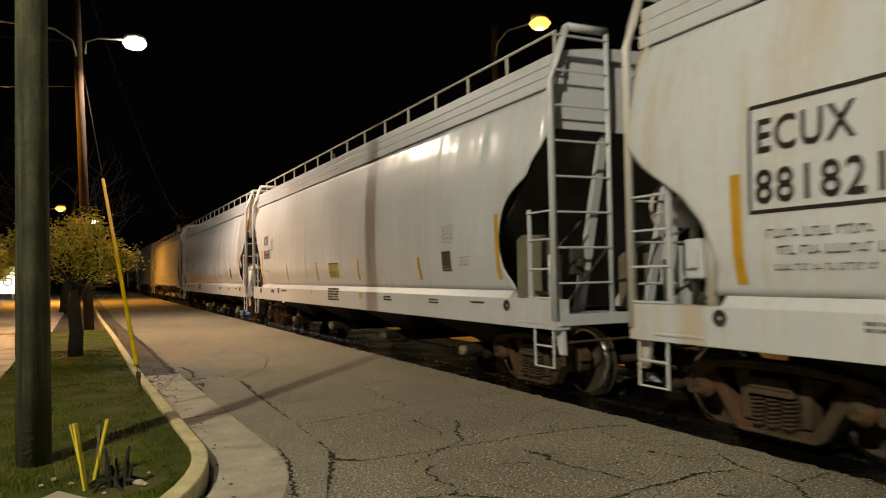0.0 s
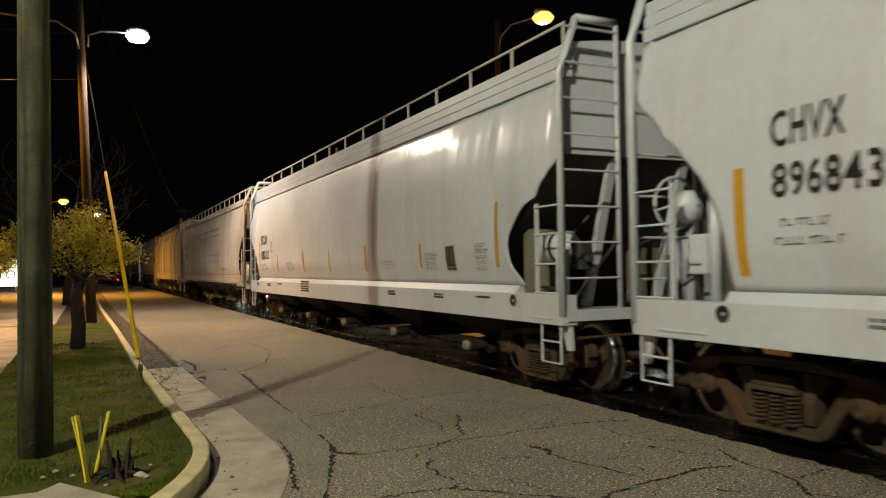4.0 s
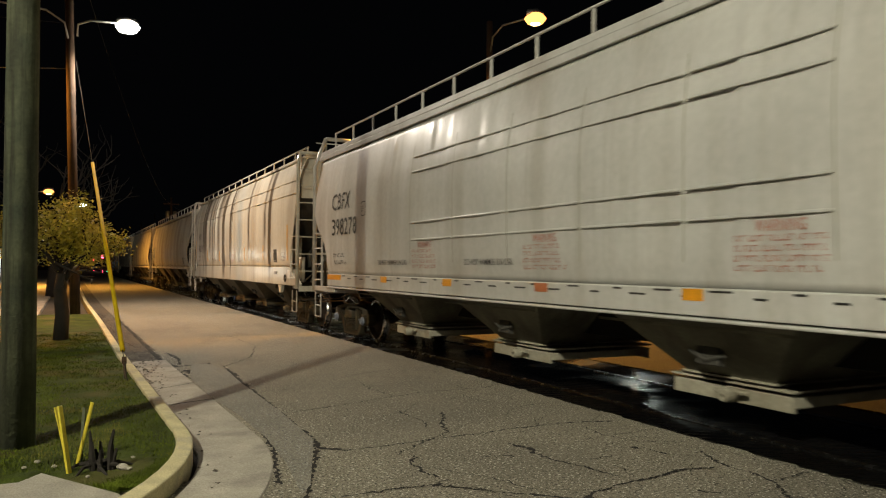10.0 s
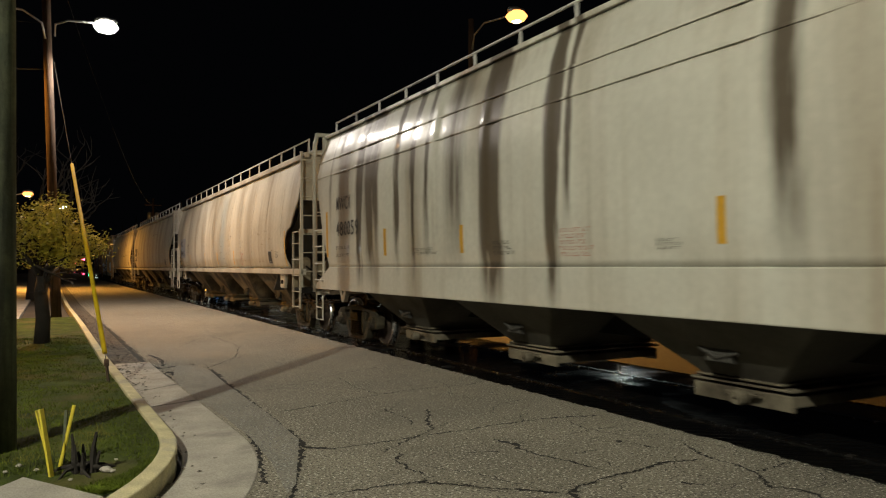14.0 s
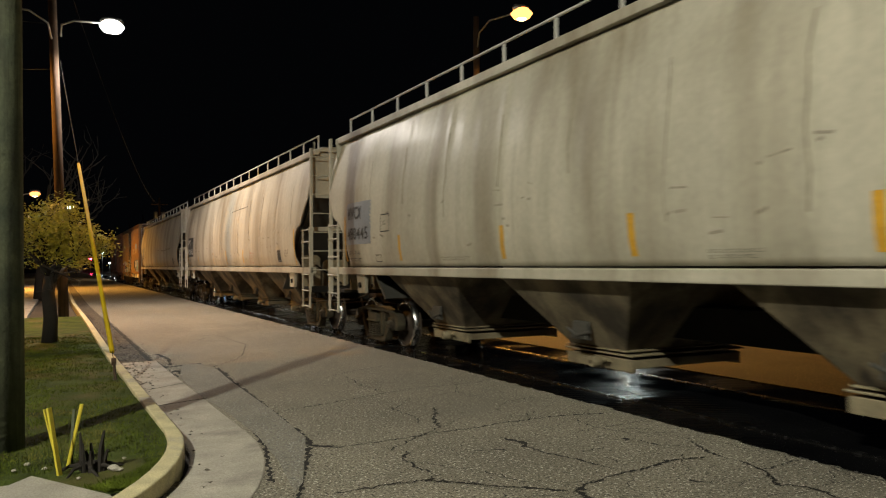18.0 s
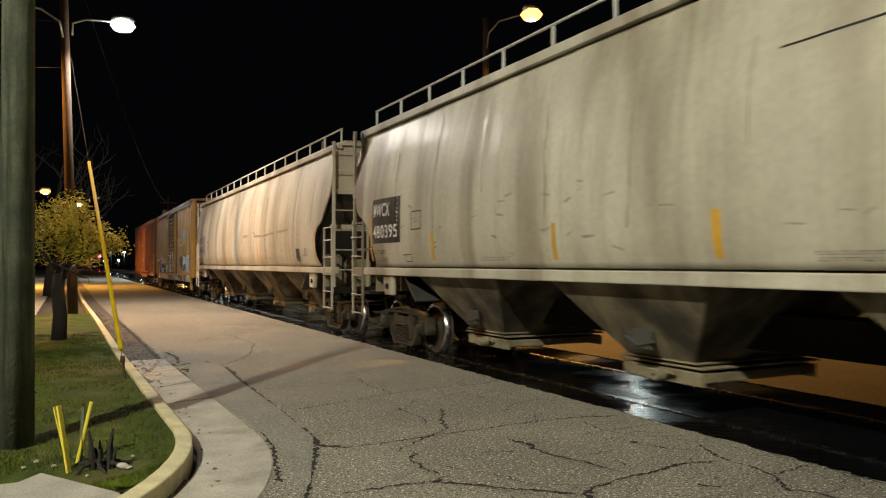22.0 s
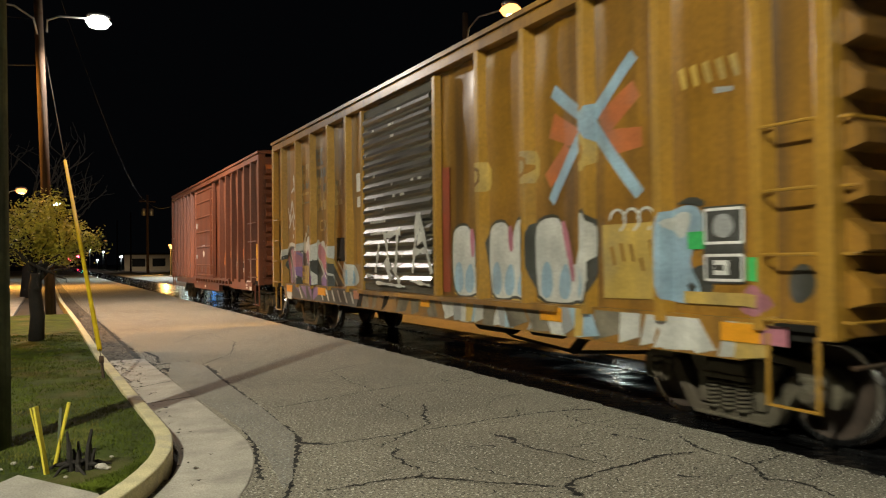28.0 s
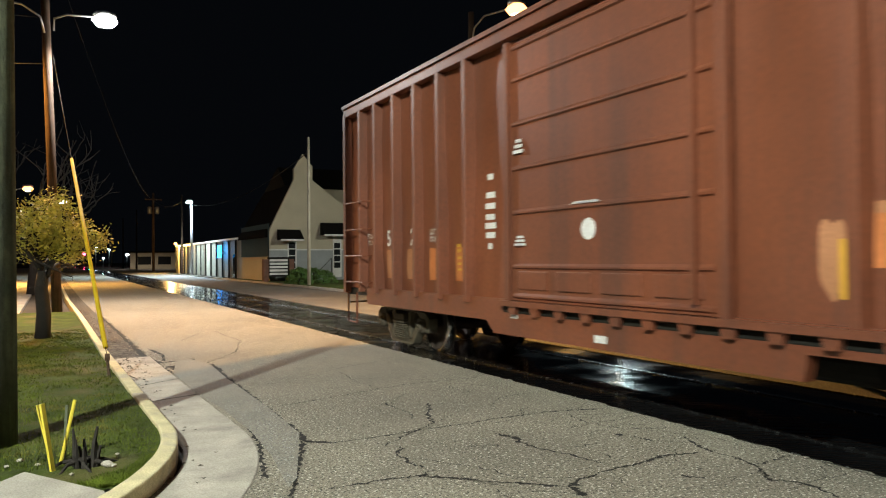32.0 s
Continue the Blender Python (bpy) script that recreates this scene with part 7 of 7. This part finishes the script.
for k, (x, y, s) in enumerate(((0.36, 6.1, 0.045), (0.4, 6.05, 0.022), (-0.1, 6.35, 0.02), (-0.3, 6.4, 0.018), (0.12, 5.95, 0.016), (-0.22, 6.55, 0.022), (0.45, 6.4, 0.015))):
    stone(x, y, s, k)

# guy wire with its yellow guard
anchor, head = Vector((0.68, 10.7, 0.1)), Vector((0.02, 25.45, 7.9))
guy = thing("guy_wire", (0, 0, 0), "steel guy wire with a long yellow plastic guard", "guy wire")
part("wire", Geo().tube([anchor, head], 0.006, 6), M["under"], guy)
part("guard", Geo().tube([anchor.lerp(head, 0.045), anchor.lerp(head, 0.475)], 0.032, 12), M["guard"], guy, smooth=True)
part("anchor_rod", Geo().tube([anchor - Vector((0, 0, 0.2)), anchor.lerp(head, 0.03)], 0.02, 8).lathe([(-0.03, 0.02), (-0.03, 0.05), (0.03, 0.05), (0.03, 0.02)], tuple(anchor.lerp(head, 0.03)), "x", 12), M["rust"], guy)


# ---- trees ----
def branch(g, p, d, l, r, depth, rng, tips):
    pts = [p]
    for k in range(4):
        d = (d + Vector((rng.gauss(0, 0.16), rng.gauss(0, 0.16), rng.gauss(0.05, 0.12)))).normalized()
        pts.append(pts[-1] + d * l / 4)
    g.tube(pts, r, 7 if depth < 2 else 5, r * 0.6)
    tips += pts[2:]
    if depth < 4:
        for k in range(3 if depth < 3 else 2):
            nd = (d + Vector((rng.gauss(0, 0.6), rng.gauss(0, 0.6), rng.gauss(0.12, 0.35)))).normalized()
            branch(g, pts[rng.choice((2, 3, 4))], nd, l * rng.uniform(0.6, 0.82), r * 0.58, depth + 1, rng, tips)


def leafy_tree(at, seed):
    rng = random.Random(seed)
    ob = thing("tree", at, "small evergreen tree with yellow-green leaves and a dark trunk", "tree")
    part("trunk", Geo().tube([(0, 0, -0.1), (0.03, 0, 0.5), (-0.02, 0.02, 1.0), (0.02, 0, 1.35)], 0.15, 14, 0.11), M["bark"], ob, smooth=True)
    tips = []
    for k in range(7):
        a = k * 0.9 + rng.uniform(-0.2, 0.2)
        g = Geo()
        branch(g, Vector((0, 0, 1.15 + 0.05 * k)), Vector((math.cos(a), math.sin(a), rng.uniform(0.45, 1.7))).normalized(), 0.66, 0.055, 1, rng, tips)
        part("limb", g, M["bark"], ob, smooth=True)
    lv = Geo()
    for p in tips:
        if p.z < 1.6 or rng.random() < 0.12:
            continue
        for k in range(rng.randint(22, 30)):
            c = p + Vector((rng.gauss(0, 0.11), rng.gauss(0, 0.11), rng.gauss(0.03, 0.1)))
            s = rng.uniform(0.024, 0.048)
            u = Vector((rng.gauss(0, 1), rng.gauss(0, 1), rng.gauss(0, 0.6))).normalized()
            w = u.orthogonal().normalized() * s * 0.42
            u *= s
            lv.quad(tuple(c - u), tuple(c + w), tuple(c + u), tuple(c - w))
    me = bpy.data.meshes.new("crown")
    me.from_pydata(lv.v, [], lv.f)
    me.materials.append(M["leaf"])
    part("crown", me, None, ob)
    return ob


leafy_tree((-0.18, 17.1, 0.1), 5)
leafy_tree((-3.1, 30.0, 0.06), 9)
leafy_tree((-4.6, 36.0, 0.06), 12)
bt = thing("bare_tree", (-0.9, 42.0, 0.1), "leafless tree with thin grey branches", "tree")
rng = random.Random(17)
tips = []
part("trunk", Geo().tube([(0, 0, -0.1), (0.1, 0, 1.5), (0, 0.1, 3.0)], 0.24, 10, 0.16), M["bark"], bt, smooth=True)
for k in range(6):
    a = k * 1.05
    g = Geo()
    branch(g, Vector((0, 0.1, 2.7 + 0.06 * k)), Vector((math.cos(a), math.sin(a), rng.uniform(0.5, 1.4))).normalized(), 3.0, 0.09, 1, rng, tips)
    part("limb", g, M["bark"], bt)


# ---- far side: house, shed, sign, hedge, poles ----
def house():
    ob = thing("house", (0, 0, 0), "cream stucco house with a steep stepped gable and dark awnings", "house")
    y, x0, x1, ze = 55.0, 14.2, 21.6, 3.85
    g = Geo().prism([(x0, 0), (x1, 0), (x1, 4.6), (17.5, 7.65), (17.5, 8.7), (16.75, 9.6), (16.06, 8.45), (16.06, 7.65), (x0, ze)], "y", y, y + 0.3)
    part("gable_wall", g, M["stucco"], ob)
    part("base_course", Geo().box(x0 - 0.02, x1, y - 0.05, y - 0.005, 0, 2.35), M["wainscot"], ob)
    part("belt_moulding", Geo().box(x0 - 0.03, x1, y - 0.08, y - 0.005, 2.353, 2.45), M["white"], ob)
    part("side_wall", Geo().box(x0, x0 + 0.3, y + 0.3, y + 9, 0, ze), M["stucco"], ob)
    part("side_cladding", Geo().box(x0 - 0.06, x0 - 0.003, y + 0.1, y + 9.05, 1.9, ze + 0.5), M["teal"], ob, "dark teal upper cladding")
    part("side_wall", Geo().box(x1 - 0.3, x1, y + 0.3, y + 9, 0, ze), M["stucco"], ob)
    part("roof", Geo().prism([(x0 - 0.3, ze - 0.55), (x0 - 0.3, ze - 0.3), (16.1, 7.4), (17.4, 7.4), (x1 + 0.3, 4.4), (x1 + 0.3, 4.1)], "y", y + 0.32, y + 9.1), M["roof"], ob)
    part("wing_wall", Geo().box(20.2, 34.0, y + 9.1, y + 9.4, 0, 8.0), M["stucco"], ob)
    part("wing_roof", Geo().prism([(y + 8.5, 7.9), (y + 11.0, 9.9), (y + 16, 7.9)], "x", 17.8, 35.0), M["roof"], ob)
    for xa, xb, dx, zt, zb in ((14.75, 16.5, 15.6, 3.9, 3.12), (18.05, 20.6, 19.13, 4.45, 3.5)):
        w = part("door", Geo().box(dx - 0.06, dx + 0.62, y - 0.09, y - 0.052, 0.3, zb - 0.05), M["white"], ob)
        for k in range(4):
            part("pane", Geo().box(dx + 0.02, dx + 0.52, y - 0.1, y - 0.092, 1.0 + k * 0.5, 1.42 + k * 0.5), M["glass"], w)
        part("awning", Geo().prism([(y - 0.09, zt), (y - 0.09, zb), (y - 1.1, zb), (y - 1.05, zb + 0.1)], "x", xa, xb), M["roof"], ob)
        part("valance", Geo().box(xa, xb, y - 1.12, y - 1.102, zb - 0.1, zb + 0.04), M["white"], ob)
        part("stair_rail", Geo().tube([(xa - 0.5, y - 1.6, 0.9), (xa + 0.7, y - 0.6, 1.75), (xa + 0.7, y - 0.6, 0.1)], 0.03, 6), M["under"], ob)
    return ob


house()


def shed():
    ob = thing("shed", (0, 0, 0), "long low building of pale sheet metal panels", "building")
    part("street_wall", Geo().box(15.0, 15.2, 66.0, 108, 0, 3.55), M["metal_wall"], ob)
    part("end_wall", Geo().box(15.2, 22.0, 66.0, 66.2, 0, 3.55), M["metal_wall"], ob)
    part("roof", Geo().box(14.9, 22.2, 65.8, 108.2, 3.55, 3.72), M["white"], ob)
    for k in range(14):
        part("pilaster", Geo().box(14.88, 15.0, 66.8 + k * 3.05, 67.0 + k * 3.05, 0, 3.5), M["under"], ob)
    part("entrance", Geo().prism([(61.6, 0), (65.7, 0), (65.7, 4.3), (62.0, 4.3), (61.6, 2.2)], "x", 14.9, 20.0), M["teal"], ob, "dark teal entrance block")
    s = part("blue_sign", Geo().box(14.35, 14.5, 74.2, 75.6, 1.9, 3.1), M["glow_blue"], ob, "lit blue sign box")
    part("bracket", Geo().box(14.5, 15.0, 74.8, 75.0, 2.3, 2.45), M["steel"], s)
    part("door", Geo().box(14.95, 15.0, 70.0, 71.2, 0, 2.2), M["glass"], ob)
    return ob


shed()
sg = thing("monument_sign", (14.35, 53.0, 0.1), "brick monument sign with a pale letter board", "sign")
part("pier", Geo().box(-1.15, -0.8, -0.25, 0.25, 0, 1.6), M["brick"], sg)
part("pier", Geo().box(0.7, 1.05, -0.25, 0.25, 0, 1.6), M["brick"], sg)
part("board", Geo().box(-0.8, 0.7, -0.12, 0.12, 0.35, 1.75), M["under"], sg)
for k in range(5):
    part("letter_row", Geo().box(-0.7, 0.6, -0.135, -0.125, 0.48 + k * 0.24, 0.63 + k * 0.24), M["white"], sg)


def shrub(x, y, r, h, seed):
    rng = random.Random(seed)
    ob = thing("shrub", (x, y, 0.1), "clipped round green shrub on the verge", "shrub", "shrubs by the house")
    g = Geo()
    for k in range(700):
        a, e = rng.uniform(0, 6.28), rng.uniform(0, 1.57)
        q = 0.8 + 0.25 * rng.random()
        c = Vector((r * q * math.cos(a) * math.cos(e), r * q * math.sin(a) * math.cos(e), h * q * math.sin(e)))
        s = rng.uniform(0.06, 0.12)
        u = Vector((rng.gauss(0, 1), rng.gauss(0, 1), rng.gauss(0, 1))).normalized()
        w = u.orthogonal().normalized() * s * 0.5
        u *= s
        g.quad(tuple(c - u), tuple(c + w), tuple(c + u), tuple(c - w))
    me = bpy.data.meshes.new("foliage")
    me.from_pydata(g.v, [], g.f)
    me.materials.append(M["shrub_leaf"])
    part("foliage", me, None, ob)
    part("stems", Geo().tube([(0, 0, -0.1), (0, 0, h * 0.8)], 0.05, 6), M["bark"], ob)


for k, (x, y, r, h) in enumerate(((13.9, 46.5, 0.9, 1.0), (15.0, 47.0, 1.0, 0.95), (16.0, 48.0, 0.9, 0.8), (14.9, 50.0, 0.7, 0.8), (15.8, 53.5, 0.6, 0.7))):
    shrub(x, y, r, h, k)

pole("utility_pole", (13.85, 44.3, 0.1), 9.0, 0.11, M["pale_wood"], "slim pale wooden pole on the far verge")
pole("utility_pole", (13.9, 95.0, 0.1), 9.5, 0.13, M["pole_brown"], "slim dark wooden pole far along the street")
pole("lamp_post", (13.6, 86.0, 0.1), 7.7, 0.16, M["steel"], "grey steel lamp post with a cool white lamp", category="lamp post")
street_lamp("street_lamp", (13.6, 86.0, 7.7), [(13.5, 86.0, 8.0), (13.35, 85.9, 8.15)], "glow_cool", "cool white lamp head on a steel post")
tp = thing("utility_pole", (13.8, 123.0, 0.1), "far wooden pole that carries two transformers", "utility pole")
part("shaft", Geo().tube([(0, 0, -0.2), (0, 0, 12.0)], 0.22, 10, 0.15), M["pole_brown"], tp, smooth=True)
for s in (-1, 1):
    part("transformer", Geo().lathe([(-0.55, 0.05), (-0.5, 0.3), (0.5, 0.3), (0.6, 0.1)], (s * 0.55, 0, 9.3), "z", 12), M["steel"], tp, smooth=True)
part("crossarm", Geo().box(-1.2, 1.2, -0.06, 0.06, 10.9, 11.05), M["pole_brown"], tp)
for x, y, h in ((13.9, 150, 11.0), (13.9, 180, 11.0), (0.0, 110, 10.5), (13.9, 215, 10.0)):
    pole("utility_pole", (x, y, 0.1), h, 0.17, M["pole_brown"], "dark wooden pole far along the street")


def wire(a, b, sag, r=0.012):
    a, b = Vector(a), Vector(b)
    pts = []
    for k in range(15):
        f = k / 14
        p = a.lerp(b, f)
        p.z -= sag * 4 * f * (1 - f)
        pts.append(p)
    tagged(part("overhead_wire", Geo().tube(pts, r, 5), M["crack"]), "thin black overhead wire strung between poles", "wire", "overhead wires")


wire((13.85, 44.3, 8.2), (13.9, 95, 8.8), 1.6, 0.03)
wire((13.9, 95, 8.8), (13.8, 123, 11.0), 0.8, 0.03)
wire((-0.3, 25.6, 12.4), (0.0, 110, 10.3), 2.0)
wire((-0.3, 25.6, 12.0), (13.8, 123, 11.1), 2.0)
wire((-0.44, 7.25, 10.9), (-0.3, 25.6, 12.6), 0.4)
wire((-0.25, 25.55, 7.6), (-30, 28.0, 7.4), 0.6)
wire((-0.2, 25.55, 9.0), (-30, 27.0, 9.6), 0.4)

# ---- far lights, signs and low buildings ----
street_lamp("street_lamp", (-2.4, 60.0, 6.2), [(-2.2, 60.0, 6.7), (-1.5, 60.0, 6.85)], "glow_sodium", "far orange sodium lamp above the pavement")
pole("lamp_post", (-2.45, 60.0, 0.06), 6.6, 0.1, M["pole_brown"], "slim post that carries a far sodium lamp", category="lamp post")
street_lamp("street_lamp", (0.35, 75.0, 6.6), [(0.5, 75.0, 6.9), (0.9, 75.0, 7.0)], "glow_cool", "far white lamp seen past the trees")
pole("lamp_post", (0.3, 75.0, 0.1), 6.9, 0.1, M["pole_brown"], "slim post with a far white lamp", category="lamp post")
wl = thing("wall_lamp", (14.9, 107.5, 3.9), "small sodium lamp at the corner of the shed", "lamp")
part("lens", Geo().lathe([(-0.15, 0.02), (-0.1, 0.2), (0.1, 0.2), (0.15, 0.02)], (0, 0, 0.1), "z", 12), M["glow_sodium"], wl)
part("bracket", Geo().box(-0.05, 0.3, -0.05, 0.05, -0.3, -0.02), M["steel"], wl)


def signal(x, y, z, lens, label):
    ob = thing("traffic_signal", (x, y, 0), label, "traffic signal", "far traffic signals")
    part("mast", Geo().tube([(0, 0.3, 0), (0, 0.3, z + 0.8)], 0.09, 8), M["steel"], ob)
    part("housing", Geo().box(-0.22, 0.22, 0.0, 0.25, z - 0.65, z + 0.65), M["black"], ob)
    part("lens", Geo().lathe([(0, 0.01), (0, 0.42), (-0.08, 0.4), (-0.2, 0.02)], (0, -0.01, z), "y", 16), M[lens], ob)


signal(6.4, 260, 3.1, "glow_red", "far traffic signal that shows red")
signal(8.9, 262, 4.0, "glow_red", "far traffic signal that shows red")
signal(10.6, 266, 2.6, "glow_green", "far traffic signal that shows green")
for x, y, z in ((9.6, 205, 4.9), (12.9, 210, 4.4), (15.5, 190, 3.0), (13.2, 240, 2.4)):
    pole("lamp_post", (x, y, 0.0), z, 0.1, M["steel"], "distant slim lamp post along the street", category="lamp post")
    street_lamp("street_lamp", (x, y, z), [(x, y - 0.1, z + 0.2), (x, y - 0.3, z + 0.3)], "glow_cool", "distant white lamp along the street")
fb = thing("low_building", (0, 0, 0), "far low building with a pale lit front", "building")
part("front", Geo().box(14.5, 32, 170, 170.4, 0, 3.4), M["stucco"], fb)
part("roof", Geo().box(14.2, 32, 169.6, 182, 3.4, 3.8), M["roof"], fb)
for k in range(4):
    part("window", Geo().box(16 + k * 4, 18.6 + k * 4, 169.93, 170.0, 0.9, 2.6), M["glass"], fb)
lit = thing("lit_sign", (-7.0, 72.0, 0.06), "white lit sign board on posts beside the lot", "sign")
part("board", Geo().box(-3.2, 1.75, -0.1, 0.1, 0.55, 2.75), M["glow_board"], lit)
part("post", Geo().box(-1.9, -1.75, 0.1, 0.25, -0.1, 2.4), M["steel"], lit)
part("post", Geo().box(1.55, 1.7, 0.1, 0.25, -0.1, 2.4), M["steel"], lit)
cu = bpy.data.curves.new("lettering", "FONT")
cu.body, cu.size = "TO", 1.0
tx = bpy.data.objects.new("lettering", cu)
scene.collection.objects.link(tx)
me = bpy.data.meshes.new_from_object(tx.evaluated_get(bpy.context.evaluated_depsgraph_get()))
bpy.data.objects.remove(tx)
part("lettering", me, M["black"], lit, m=pose(0.25, -0.11, 1.2, 90, 0, 0))
pole("utility_pole", (26.0, 30.3, 0.1), 8.8, 0.15, M["pole_brown"], "wooden pole beyond the track with a cool lamp")
street_lamp("street_lamp", (26.0, 30.25, 8.6), [(26.0, 30.1, 8.8), (26.0, 29.9, 8.95)], "glow_cool", "cool white lamp beyond the track")
# the yard lamp that lights the train and the road
pole("lamp_post", (-9.7, -4.2, 0.0), 12.6, 0.16, M["pole_brown"], "wooden yard lamp post behind the driveway", category="lamp post")
street_lamp("yard_lamp", (-9.65, -4.15, 12.5), [(-9.5, -4.0, 12.68), (-9.3, -3.8, 12.78)], "glow_white", "white yard lamp on a short arm")


# ---- movement ----
RUN = [0.0, 4.86, 9.72, 14.59, 19.47, 24.36, 29.27, 34.18, 39.11, 44.06, 49.08, 54.2, 59.38, 64.58, 69.81, 75.05, 80.32, 85.63, 90.99, 96.39, 101.83, 107.27, 112.72, 118.22, 123.74, 129.28, 134.84, 140.42, 146.01, 151.6, 157.2, 162.8, 168.4]


def run(t):
    """Metres that the train has gone at t seconds."""
    i = min(int(t), 31)
    f = t - i
    p1, p2 = RUN[i], RUN[i + 1]
    p0 = RUN[i - 1] if i else 2 * p1 - p2
    p3 = RUN[i + 2] if i < 31 else 2 * p2 - p1
    return p1 + 0.5 * f * (p2 - p0 + f * (2 * p0 - 5 * p1 + 4 * p2 - p3 + f * (3 * (p1 - p2) + p3 - p0)))


def motions():
    for car, u0 in CARS:
        walk(car, [(t, pose(XC, u0 - run(t), 0)) for t in range(33)])
    for w, y in WHEELSETS:
        walk(w, [(k / 10, pose(0, y, 0.457, math.degrees(run(k / 10) / 0.457) % 360)) for k in range(321)])


motions()
